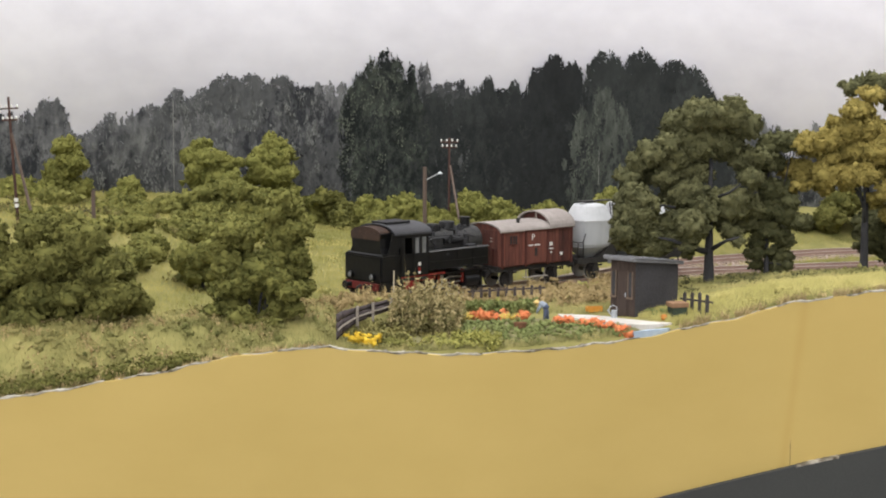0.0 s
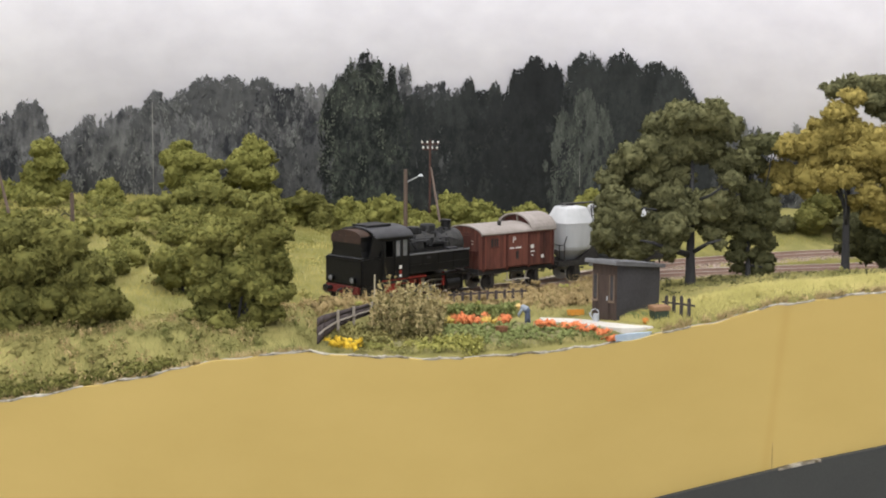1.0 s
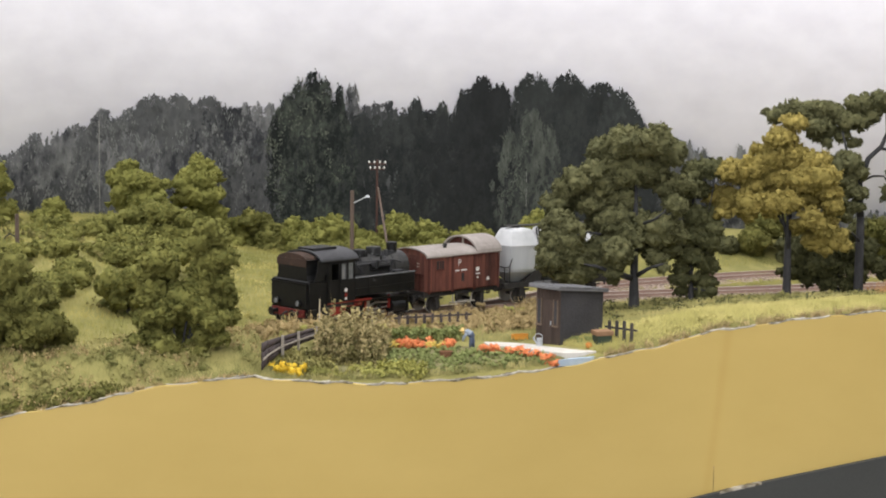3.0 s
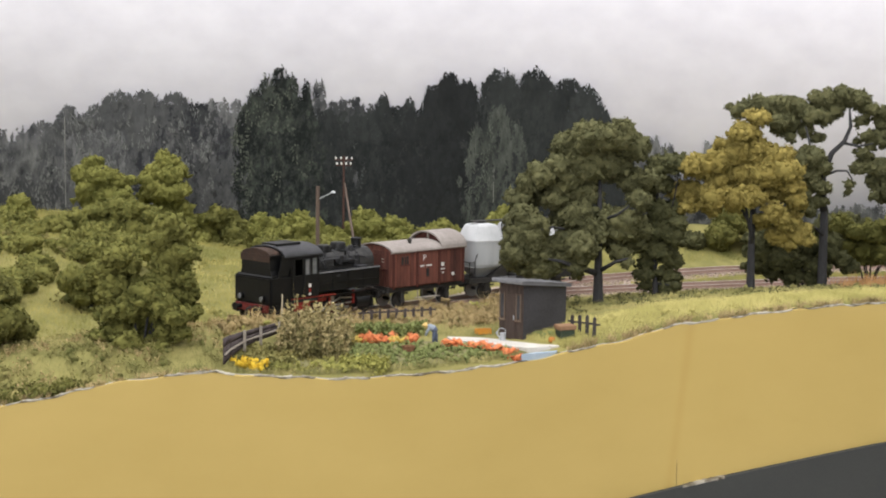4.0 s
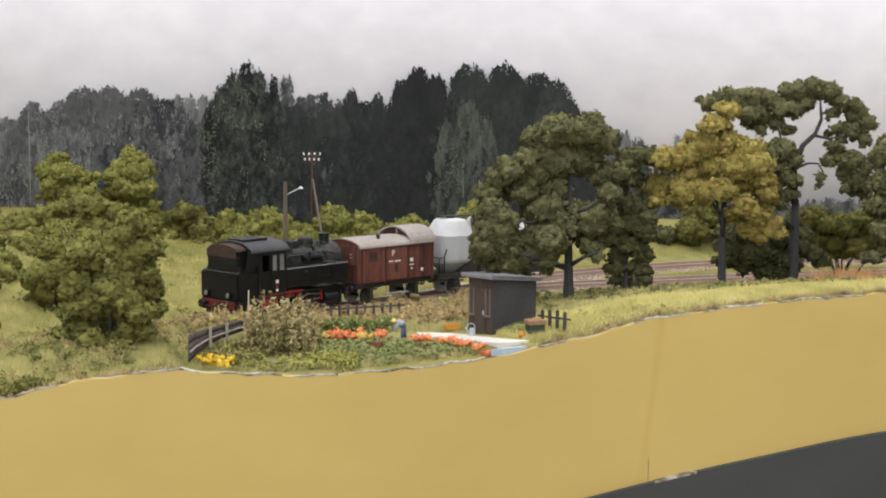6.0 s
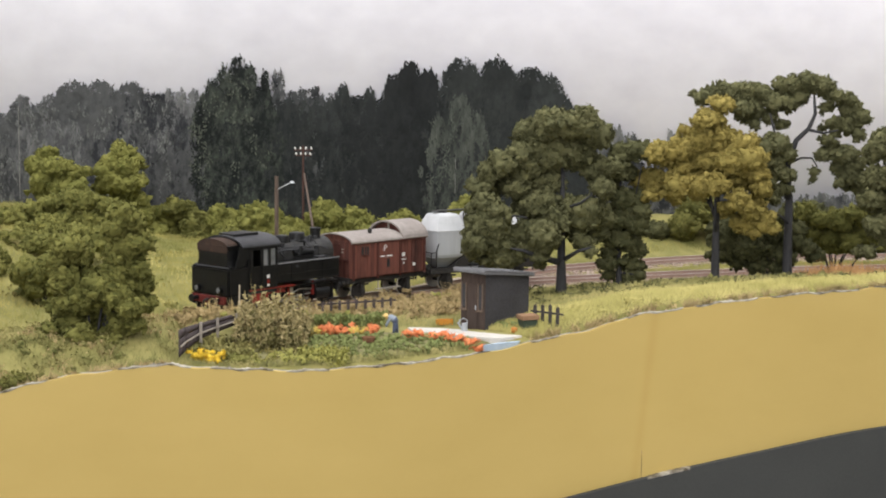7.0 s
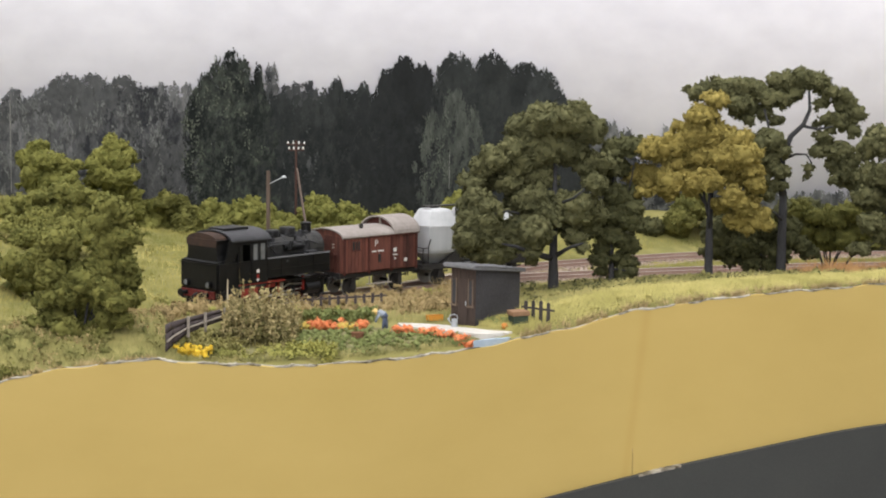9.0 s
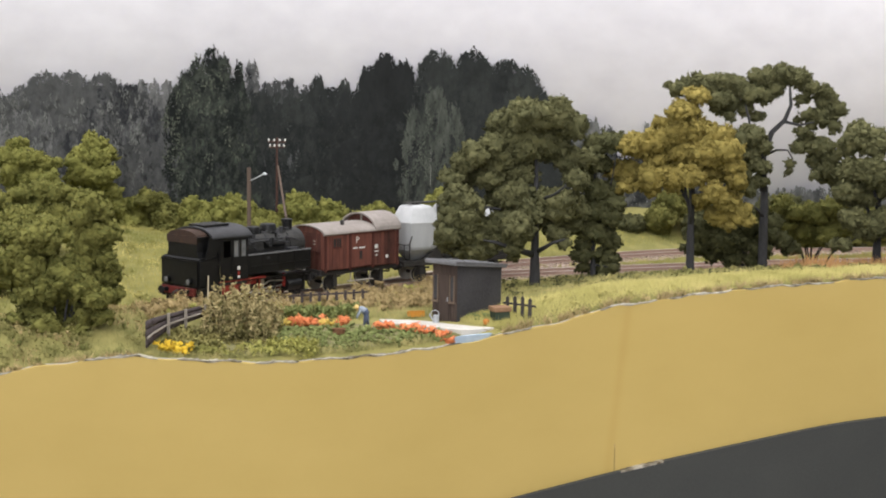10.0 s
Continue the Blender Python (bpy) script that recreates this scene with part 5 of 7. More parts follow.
def step_along(x, length):
    """The x at which a chord of that length from (x, track) ends."""
    lo, hi = x, x + length
    y0 = float(track_y(x))
    for _ in range(40):
        mid = (lo + hi) / 2
        if math.hypot(mid - x, float(track_y(mid)) - y0) < length:
            lo = mid
        else:
            hi = mid
    return lo


def vehicle(name, x, length, label, category):
    x1 = step_along(x, length)
    y, y1 = float(track_y(x)), float(track_y(x1))
    return empty(name, pose(x, y, 0, 0, 0, math.degrees(math.atan2(y1 - y, x1 - x))), label, category), x1


def wheelset(parent, x, r, material, label=""):
    for side in (-1, 1):
        bm = bmesh.new()
        tube(bm, (x, side * 7.2, r), (x, side * 9.6, r), r, r * 0.97, 20)
        tube(bm, (x, side * 9.6, r), (x, side * 10.1, r), r * 0.8, r * 0.78, 20)
        tube(bm, (x, side * 10.1, r), (x, side * 11.2, r), r * 0.22, r * 0.2, 10)
        w = part("wheel", bm, material, parent, label)
        bm = bmesh.new()
        tube(bm, (x, side * 6.6, r), (x, side * 7.2, r), r * 1.08, r * 1.08, 20)
        part("tyre", bm, M["rim"], w, "worn bright tyre")
    bm = bmesh.new()
    tube(bm, (x, -7, r), (x, 7, r), 1.1)
    part("axle", bm, M["sole"], parent)


def buffers(parent, x, way, z=12.2, material="black"):
    for side in (-1, 1):
        bm = bmesh.new()
        tube(bm, (x, side * 10, z), (x + way * 3.5, side * 10, z), 1.5, 1.2)
        tube(bm, (x + way * 3.5, side * 10, z), (x + way * 5.0, side * 10, z), 0.9)
        tube(bm, (x + way * 5.0, side * 10, z), (x + way * 5.7, side * 10, z), 2.7, 2.5, 16)
        part("buffer", bm, M[material], parent)
    bm = bmesh.new()
    path_tube(bm, [(x, 0, z), (x + way * 3.5, 0, z - 0.8), (x + way * 3.8, 0, z - 5)], [0.9, 0.8, 0.6], 6)
    part("coupling", bm, M["sole"], parent)


def spokes_wheel(parent, x, r, material):
    """A spoked driving wheel on each side."""
    for side in (-1, 1):
        bm = bmesh.new()
        y = side * 9.4
        for k in range(10):
            a = 2 * math.pi * k / 10
            tube(bm, (x, y, r), (x + 0.86 * r * math.cos(a), y, r + 0.86 * r * math.sin(a)), 0.75, 0.55, 6)
        tube(bm, (x, y - 0.9, r), (x, y + 0.9, r), 1.9, n=12)
        for k in range(24):
            a, b = 2 * math.pi * k / 24, 2 * math.pi * (k + 1) / 24
            tube(bm, (x + 0.88 * r * math.cos(a), y, r + 0.88 * r * math.sin(a)), (x + 0.88 * r * math.cos(b), y, r + 0.88 * r * math.sin(b)), 0.8, n=6)
        w = part("wheel", bm, material, parent)
        bm = bmesh.new()
        for k in range(24):
            a, b = 2 * math.pi * k / 24, 2 * math.pi * (k + 1) / 24
            tube(bm, (x + 0.97 * r * math.cos(a), y, r + 0.97 * r * math.sin(a)), (x + 0.97 * r * math.cos(b), y, r + 0.97 * r * math.sin(b)), 0.5, n=6)
        part("tyre", bm, M["rim"], w, "worn bright tyre")


M["red_dull"] = mat("grimy_red", (0.025, 0.008, 0.007), (0.10, 0.02, 0.014), 0.6, 300, 50, 0.2)
M["boiler"] = mat("weathered_boiler", (0.012, 0.012, 0.012), (0.062, 0.060, 0.056), 0.5, 300, 70, 0.25, spread=0.4)
LOCO_X = -0.1385
loco, loco_end = vehicle("tank_locomotive", LOCO_X, 0.104, "weathered black tank steam locomotive with red frame on the track", "locomotive")
W = 18.2
loco.scale = (0.93, 1, 1)
part("frame", box(3, 108, -13, 13, 11, 14.5, 0.3), M["black"], loco)
part("inner_frame", box(6, 106, -6.2, 6.2, 5, 12), M["sole"], loco)
part("buffer_beam", box(1.5, 3.5, -15.5, 15.5, 9.6, 14.4, 0.3), M["red_beam"], loco, "dull red buffer beam")
part("front_beam", box(108, 110, -15, 15, 9.6, 14.4, 0.3), M["sole"], loco)
buffers(loco, 1.5, -1)
buffers(loco, 110, 1)
# bunker: full width below, stepped in above
bm = bmesh.new()
prism(bm, [(3, 14.5), (3, 31.5), (4.5, 33), (22, 33), (22, 14.5)], "y", -W, W)
bmesh.ops.bevel(bm, geom=list(bm.edges), offset=1.2, segments=2, affect="EDGES")
part("bunker", bm, M["black"], loco)
bm = bmesh.new()
prism(bm, [(-15.6, 33), (-14.2, 36.5), (-14.0, 43.0), (-14.8, 46), (14.8, 46), (13.6, 43.0), (13.0, 36.5), (14.6, 33)], "x", 5.5, 22)
part("bunker_upper", bm, M["black"], loco, "waisted upper bunker plate")
part("rust_strip", box(5.2, 5.6, -14.2, 14.2, 41.6, 46.2), M["rusty"], loco, "rust-stained top plate")
bm = bmesh.new()
bx(bm, 2.5, 3.1, -W + 1, W - 1, 30.6, 31.3)
part("bunker_rib", bm, M["black"], loco)
for y in (-10.5, 10.5):
    bm = bmesh.new()
    tube(bm, (2.9, y, 18.4), (0.9, y, 18.4), 2.0, 2.2, 14)
    lamp = part("lamp", bm, M["black"], loco)
    bm = bmesh.new()
    tube(bm, (0.92, y, 18.4), (0.5, y, 18.4), 1.7, 1.5, 14)
    part("lens", bm, M["glass"], lamp, "pale lamp glass")
# cab with side openings
for side in (-1, 1):
    y0, y1 = (side * W, side * (W - 0.9)) if side < 0 else (W - 0.9, W)
    bm = bmesh.new()
    bx(bm, 20, 47, y0, y1, 17.6, 32)
    prism(bm, [(9, 32), (14.5, 32), (18.5, 34), (20.5, 37.5), (20.5, 45.6), (13, 45.6), (11, 37)], "y", y0, y1)
    bx(bm, 20.5, 25, y0, y1, 32, 45.4)
    bx(bm, 31.5, 34, y0, y1, 32, 45.4)
    bx(bm, 39, 41, y0, y1, 32, 45.4)
    bx(bm, 45.5, 47, y0, y1, 32, 45.4)
    bx(bm, 20, 47, y0, y1, 42.4, 45.8)
    cab = part("cab_side", bm, M["black"], loco)
    part("cab_window", box(34, 39, side * (W - 0.6) - 0.1, side * (W - 0.6) + 0.1, 32, 42.4), M["glass"], cab, "dusty pale cab window")
    bm = bmesh.new()
    for x0, x1, z0, z1 in ((34, 34.5, 32, 42.4), (38.5, 39, 32, 42.4), (34, 39, 42.0, 42.5), (34, 39, 31.8, 32.3)):
        bx(bm, x0, x1, *sorted((side * (W - 0.5), side * (W + 0.1))), z0, z1)
    part("window_frame", bm, M["roofblack"], cab, "worn dark window frame")
    part("cab_window", box(41, 45.5, side * (W - 0.7) - 0.1, side * (W - 0.7) + 0.1, 32, 42.4), M["glass"], cab, "dusty cab window")
for side in (-1, 1):
    bm = bmesh.new()
    path_tube(bm, [(21.5, side * (W + 0.5), 20), (21.5, side * (W + 0.9), 26), (21.5, side * (W + 0.9), 38), (21.5, side * (W + 0.5), 41)], [0.3] * 4, 6)
    path_tube(bm, [(32.5, side * (W + 0.5), 20), (32.5, side * (W + 0.9), 26), (32.5, side * (W + 0.5), 34)], [0.3] * 3, 6)
    part("grab_rail", bm, M["black"], loco)
    bm = bmesh.new()
    bx(bm, 47.5, 105.5, *sorted((side * (W + 0.02), side * (W + 0.3))), 19.8, 20.4)
    bx(bm, 47.5, 105.5, *sorted((side * (W + 0.02), side * (W + 0.3))), 24.6, 25.0)
    part("tank_seam", bm, M["black"], loco)
part("cab_floor", box(20, 47, -W + 1, W - 1, 14.5, 22), M["sole"], loco)
part("cab_front", box(46, 47, -W + 0.9, W - 0.9, 14.5, 45.6), M["black"], loco)
arc = [(W + 0.4, 44.6)] + [((W + 0.4) * math.cos(a), 44.6 + 6.6 * math.sin(a)) for a in np.linspace(0.12, math.pi - 0.12, 18)] + [(-W - 0.4, 44.6)]
inner = [((W - 0.4) * math.cos(a), 43.8 + 6.6 * math.sin(a)) for a in np.linspace(math.pi, 0, 18)]
bm = bmesh.new()
prism(bm, arc + inner, "x", 15, 50)
part("cab_roof", bm, M["roofblack"], loco, "arched sooty cab roof")
bm = bmesh.new()
prism(bm, [(5.5, 46)] + [(13.6 * math.cos(a), 46 + 3.8 * math.sin(a)) for a in np.linspace(0, math.pi, 12)], "x", 5.6, 15)
part("bunker_hood", bm, M["rusty"], loco, "rusty rounded bunker hood")
part("roof_vent", box(18, 40, -7.5, 7.5, 50.4, 52.2, 0.5), M["black"], loco)
for side in (-1, 1):
    y0, y1 = sorted((side * W, side * 9.0))
    part("side_tank", box(47.2, 106, y0, y1, 19.6, 32, 0.5), M["black"], loco, "long black water tank")
    # pale strip: edge wear plus a highlight put into the colour
    part("tank_rail", box(47.5, 106, side * W - 0.25, side * W + 0.25, 31.7, 32.6), M["felt"], loco, "worn tank edge with its highlight painted pale")
    bm = bmesh.new()
    for xx in (60, 75, 90):
        bx(bm, xx - 0.15, xx + 0.15, side * (W + 0.12) - 0.12, side * (W + 0.12) + 0.12, 19, 31.5)
    part("tank_rivet_strip", bm, M["black"], loco)
    part("crest", box(37.2, 39.6, side * (W + 0.15) - 0.15, side * (W + 0.15) + 0.15, 23.8, 26.0, 0.1), M["white"], loco, "white lettered plate")
    part("crest", box(37.4, 39.4, side * (W + 0.15) - 0.15, side * (W + 0.15) + 0.15, 18.6, 20.1, 0.1), M["white"], loco, "small white plate")
    part("crest", box(37.4, 39.4, side * (W + 0.15) - 0.15, side * (W + 0.15) + 0.15, 20.4, 22.9, 0.1), M["red"], loco, "small red plate")
    part("plate", box(64, 67, side * (W + 0.15) - 0.15, side * (W + 0.15) + 0.15, 28.4, 29.8), M["roofblack"], loco)
bm = bmesh.new()
tube(bm, (47, 0, 34.5), (96, 0, 34.5), 9.4, n=28)
part("boiler", bm, M["boiler"], loco)
bm = bmesh.new()
tube(bm, (95, 0, 34.3), (109, 0, 34.3), 10.0, n=28)
tube(bm, (109, 0, 34.3), (110.2, 0, 34.3), 8.4, 7.2, n=28)
part("smokebox", bm, M["boiler"], loco)
for xx, r, h in ((55, 4.2, 47.8), (69, 4.4, 47.6), (83, 5.0, 48.6)):
    bm = bmesh.new()
    lathe(bm, [(r * 1.15, 40), (r, 43.4), (r, h - 0.8), (r * 0.9, h - 0.1), (r * 0.3, h)], xx, 0, 16, 0.45)
    part("dome", bm, M["black"], loco, smooth=True)
bm = bmesh.new()
lathe(bm, [(4.8, 42.5), (3.7, 44.2), (3.6, 48.4), (3.9, 48.6), (3.9, 50.4), (3.1, 50.5)], 101, 0, 16)
part("chimney", bm, M["black"], loco)
for side in (-1, 1):
    bm = bmesh.new()
    path_tube(bm, [(47, side * 9.9, 40.5), (72, side * 9.9, 40.5), (95, side * 9.9, 39.5), (104, side * 9.6, 37)], [0.35] * 4, 6)
    part("handrail", bm, M["roofblack"], loco)
    bm = bmesh.new()
    tube(bm, (70, side * 9.5, 36.5), (88, side * 9.5, 36.5), 2.1, n=12)
    tube(bm, (74, side * 11.5, 35), (76, side * 11.5, 40.5), 1.5, 1.2, n=8)
    part("air_pump", bm, M["black"], loco)
    bm = bmesh.new()
    tube(bm, (86, side * 12.5, 9.5), (99, side * 12.5, 9.5), 4.2, n=16)
    tube(bm, (86, side * 12.5, 14.2), (99, side * 12.5, 14.2), 2.6, n=14)
    part("cylinder", bm, M["black"], loco)
    bm = bmesh.new()
    path_tube(bm, [(86, side * 12.2, 9.5), (66, side * 12.4, 8.6), (50, side * 12.4, 6.4)], [0.55] * 3, 6)
    bx(bm, 34, 82, side * 11.6 - 0.35, side * 11.6 + 0.35, 5.6, 7.0)
    part("side_rod", bm, M["steel"], loco, "oily steel coupling rod")
    part("running_plate", box(26, 108, *sorted((side * 11, side * 16.2)), 15.6, 16.6), M["black"], loco)
    part("red_valance", box(22, 57, *sorted((side * 14.6, side * 15.2)), 13.0, 16.4), M["red"], loco, "bright red frame strip")
    part("ash_pan", box(25, 40, *sorted((side * 12.6, side * 17.0)), 8.6, 15.4, 0.9), M["red"], loco, "bright red spring and frame box")
    bm = bmesh.new()
    bx(bm, 4.5, 9, *sorted((side * 13.5, side * 14.2)), 3, 14.5)
    bx(bm, 4.2, 9.4, *sorted((side * 12.5, side * 16.2)), 3, 3.7)
    bx(bm, 4.2, 9.4, *sorted((side * 12.5, side * 16.2)), 7.5, 8.1)
    part("step", bm, M["sole"], loco)
for xx in (36, 52, 68, 82):
    spokes_wheel(loco, xx, 8.0, M["red_dull"])
    for side in (-1, 1):
        bm = bmesh.new()
        tube(bm, (xx, side * 8.2, 8.0), (xx, side * 8.6, 8.0), 7.0, n=20)
        part("wheel_web", bm, M["red_dull"], loco)
for xx in (15, 101):
    wheelset(loco, xx, 5.0, M["sole"])

for side in (-1, 1):
    y0, y1 = sorted((side * W, side * (W - 1.0)))
    part("bunker_apron", box(4, 23.5, y0, y1, 7.2, 14.6, 0.2), M["black"], loco)
    part("red_rail", box(22, 64, *sorted((side * 15.2, side * 17.4)), 16.4, 17.6), M["red"], loco, "bright red running rail")
    for xx in (25, 61, 84):
        part("red_strut", box(xx, xx + 1.6, *sorted((side * 12.6, side * 14.0)), 8.5, 17.5), M["red"], loco, "bright red frame strut")
    bm = bmesh.new()
    path_tube(bm, [(50, side * 10.6, 37.5), (60, side * 10.4, 39.0), (78, side * 10.4, 39.0), (92, side * 10.6, 36.5)], [0.5] * 4, 6)
    path_tube(bm, [(58, side * 6.0, 42.6), (58, side * 10.2, 37.0), (62, side * 11.5, 33)], [0.45] * 3, 6)
    path_tube(bm, [(86, side * 5.0, 43.0), (87, side * 10.2, 37.5), (90, side * 11.5, 33)], [0.55] * 3, 6)
    part("pipe", bm, M["roofblack"], loco)
    part("tank_filler", box(88, 97, *sorted((side * 10.5, side * 16)), 32, 33.6, 0.3), M["roofblack"], loco)
    part("front_step", box(100, 106, *sorted((side * 13, side * 16)), 4.0, 4.8), M["sole"], loco)
for xx in (52, 61.5, 74.5, 88.5, 95):
    bm = bmesh.new()
    tube(bm, (xx - 0.35, 0, 34.5), (xx + 0.35, 0, 34.5), 9.7, n=28)
    part("boiler_band", bm, M["roofblack"], loco)
bm = bmesh.new()
lathe(bm, [(1.2, 42), (1.0, 46.2), (1.5, 46.4), (1.2, 47.6)], 48.5, 4, 10)
part("whistle", bm, M["felt"], loco)
bm = bmesh.new()
tube(bm, (91, -4.5, 41), (91, -4.5, 46.4), 1.6, 1.5, 12)
part("turbo_generator", bm, M["roofblack"], loco)
clut = np.random.default_rng(12)
for i in range(26):
    xx, yy = clut.uniform(49, 100), clut.uniform(-8.5, 2)
    zz = 34.5 + math.sqrt(max(9.4 ** 2 - yy ** 2, 1)) - 0.6
    bm = bmesh.new()
    if i % 3 == 0:
        bx(bm, xx - 1.4, xx + 1.6, yy - 1.0, yy + 1.0, zz - 1, zz + clut.uniform(1.2, 3.2), 0.2)
        part("fitting", bm, M["roofblack"], loco)
    elif i % 3 == 1:
        path_tube(bm, [(xx, yy, zz), (xx + 2, yy - 0.6, zz + 1.4), (xx + clut.uniform(6, 14), yy - 1, zz + 0.6)], [0.4, 0.4, 0.4], 6)
        part("pipe", bm, M["roofblack"], loco)
    else:
        tube(bm, (xx, yy, zz - 1), (xx, yy, zz + clut.uniform(1.5, 3.5)), 0.9, 0.7, 8)
        part("valve", bm, M["black"], loco)
for side in (-1, 1):
    for xx in (26, 41, 58, 76, 92, 104):
        part("bracket", box(xx, xx + 1.0, *sorted((side * 10.5, side * 13.5)), 3.4, 15), M["sole"], loco)
    bm = bmesh.new()
    tube(bm, (88, side * 14, 20.5), (104, side * 14, 17.6), 0.6, n=6)
    path_tube(bm, [(84, side * 13, 12.5), (72, side * 13.2, 13.4), (64, side * 13.2, 10.5)], [0.6] * 3, 6)
    bx(bm, 62, 66, side * 13.2 - 0.5, side * 13.2 + 0.5, 7, 15.5)
    part("valve_gear", bm, M["steel"], loco, "worn steel valve gear")
part("roof_edge", box(49.6, 50.3, -16.5, 16.5, 44.2, 45.2), M["roofblack"], loco, "worn roof edge")

# goods van with a raised guard's roof
van, van_end = vehicle("goods_van", step_along(loco_end, 0.0070), 0.071, "weathered red-brown boarded goods van with raised roof end", "goods van")
L, VW = 73.0, 16.6
van.scale = (0.071 / 0.073, 1, 1)
def roof_arc(w, z, h, k=12):
    return [(w * math.cos(a), z + h * math.sin(a)) for a in np.linspace(0, math.pi, k)]
part("underframe", box(2, L - 2, -13.5, 13.5, 12.6, 15.6, 0.2), M["sole"], van)
bm = bmesh.new()
prism(bm, [(-VW, 15.6)] + roof_arc(VW, 40.0, 4.6)[::-1] + [(VW, 15.6)], "x", 2.4, L - 2.4)
body = part("body", bm, M["van"], van)
# boards proud of the body, side by side
k = 0
for side in (-1, 1):
    for xx in np.arange(3.0, L - 3.4, 3.2):
        if 26 < xx < 45:
            continue
        ob = part("board", box(xx, xx + 2.95, *sorted((side * VW, side * (VW + 0.35))), 16.2, 38.8), M["van"], body)
for yy in np.arange(-VW + 0.3, VW - 2.5, 3.3):
    part("board", box(2.0, 2.45, yy, yy + 3.05, 16.2, 40.2), M["van"], body)
for side in (-1, 1):
    for xx in (2.2, 24.4, 45.4, L - 4.0):
        part("post", box(xx, xx + 1.6, *sorted((side * (VW + 0.3), side * (VW + 1.0))), 14.6, 39.2), M["van_dark"], van, "dark brown body post")
    part("sliding_door", box(26, 45, *sorted((side * (VW + 0.1), side * (VW + 0.9))), 16.6, 38.6, 0.2), M["van"], van)
    part("door_rail", box(24, 66, *sorted((side * (VW + 0.6), side * (VW + 1.3))), 38.6, 39.4), M["van_dark"], van)
    part("latch", box(33.5, 35.5, *sorted((side * (VW + 0.9), side * (VW + 1.4))), 21.5, 27), M["sole"], van, "dark iron door latch")
    w = part("hatch", box(10.2, 16.8, *sorted((side * (VW + 0.35), side * (VW + 0.6))), 31.2, 36.6), M["sole"], van, "dark barred vent hatch")
    for xx in (12.3, 14.4):
        part("bar", box(xx, xx + 0.4, *sorted((side * (VW + 0.6), side * (VW + 0.9))), 31.2, 36.6), M["van"], w)
    part("hatch_frame", box(9.6, 17.4, *sorted((side * (VW + 0.35), side * (VW + 0.95))), 30.4, 31.2), M["van_dark"], van)
    for x0, x1, z0, z1 in ((27.5, 31.5, 28.6, 29.6), (33, 38.5, 28.6, 29.6), (47.6, 50.6, 27.6, 30.2), (47.2, 51.4, 25.2, 26.0), (48.6, 50, 22.4, 23.6), (58, 60.5, 20.4, 22.6)):
        part("lettering", box(x0, x1, *sorted((side * (VW + 0.92), side * (VW + 1.0))), z0, z1), M["white"], van, "faded white lettering")
    part("sole_bar", box(2, L - 2, *sorted((side * 13.6, side * 14.6)), 12.2, 15.0), M["sole"], van)
    for xx in (15, L - 15):
        bm = box(xx - 5.5, xx + 5.5, side * 12.6 - 0.4, side * 12.6 + 0.4, 10.0, 11.0)
        bx(bm, xx - 1.6, xx + 1.6, side * 12.6 - 0.7, side * 12.6 + 0.7, 4.2, 12.4)
        part("spring", bm, M["sole"], van)
    bm = bmesh.new()
    bx(bm, 26, 48, *sorted((side * 13.0, side * 16.4)), 6.4, 7.0)
    for xx in (28, 46):
        bx(bm, xx, xx + 0.7, side * 14.2 - 0.3, side * 14.2 + 0.3, 6.8, 13)
    part("footboard", bm, M["grey_wood"], van)
for x0, z0 in ((8, 34.5), (10, 32.4)):
    part("lettering", box(1.86, 1.94, -x0 + (0 if z0 > 33 else 2), -x0 + 6, z0, z0 + 0.6), M["grey_wood"], van, "faded pale lettering")
part("end_hatch", box(1.6, 2.0, -5.5, 6.5, 29, 38, 0.1), M["van_dark"], van, "framed brown end panel")
bm = bmesh.new()
bx(bm, 0.6, 1.4, -13, 13, 27.6, 28.4)
for yy in (-9, 0, 9):
    bx(bm, 0.8, 2.0, yy - 0.3, yy + 0.3, 16, 28)
part("end_rail", bm, M["van_dark"], van)
part("end_beam", box(0.8, 2.4, -14.5, 14.5, 12.2, 15.8), M["sole"], van)
part("end_beam", box(L - 2.4, L - 0.8, -14.5, 14.5, 12.2, 15.8), M["sole"], van)
def shell(bm, w, z, h, t, x0, x1):
    prism(bm, roof_arc(w, z, h, 16) + roof_arc(w - t, z - t, h, 16)[::-1], "x", x0, x1)
    return bm
part("roof", shell(bmesh.new(), VW + 1.5, 39.7, 5.6, 0.8, 0.6, 50), M["vanroof"], van, "grey-brown arched felt roof")
part("raised_roof", shell(bmesh.new(), VW + 1.5, 39.9, 11.0, 1.0, 48, L - 0.5), M["vanroof"], van, "raised arched roof over the guard's end")
bm = bmesh.new()
prism(bm, roof_arc(VW + 0.2, 39.6, 9.8, 16), "x", 51.5, 52.5)
part("raised_end", bm, M["van_dark"], van, "dark red arched end of the raised roof")
part("raised_post", box(50.6, 51.5, -0.6, 0.6, 44, 49.4), M["grey_wood"], van)
bm = bmesh.new()
lathe(bm, [(1.4, 43.5), (1.1, 45.6), (1.7, 45.9), (1.2, 47.4), (0.4, 47.8)], 25, -9, 12)
part("roof_vent", bm, M["sole"], van)
buffers(van, 0.8, -1, material="sole")
buffers(van, L - 0.8, 1, material="sole")
for xx in (15, L - 15):
    wheelset(van, xx, 5.6, M["sole"])

cu = bpy.data.curves.new("letter", "FONT")
cu.body, cu.size, cu.extrude = "P", 0.0062, 0.00004
tmp = new("letter", cu)
me = bpy.data.meshes.new_from_object(tmp.evaluated_get(bpy.context.evaluated_depsgraph_get()))
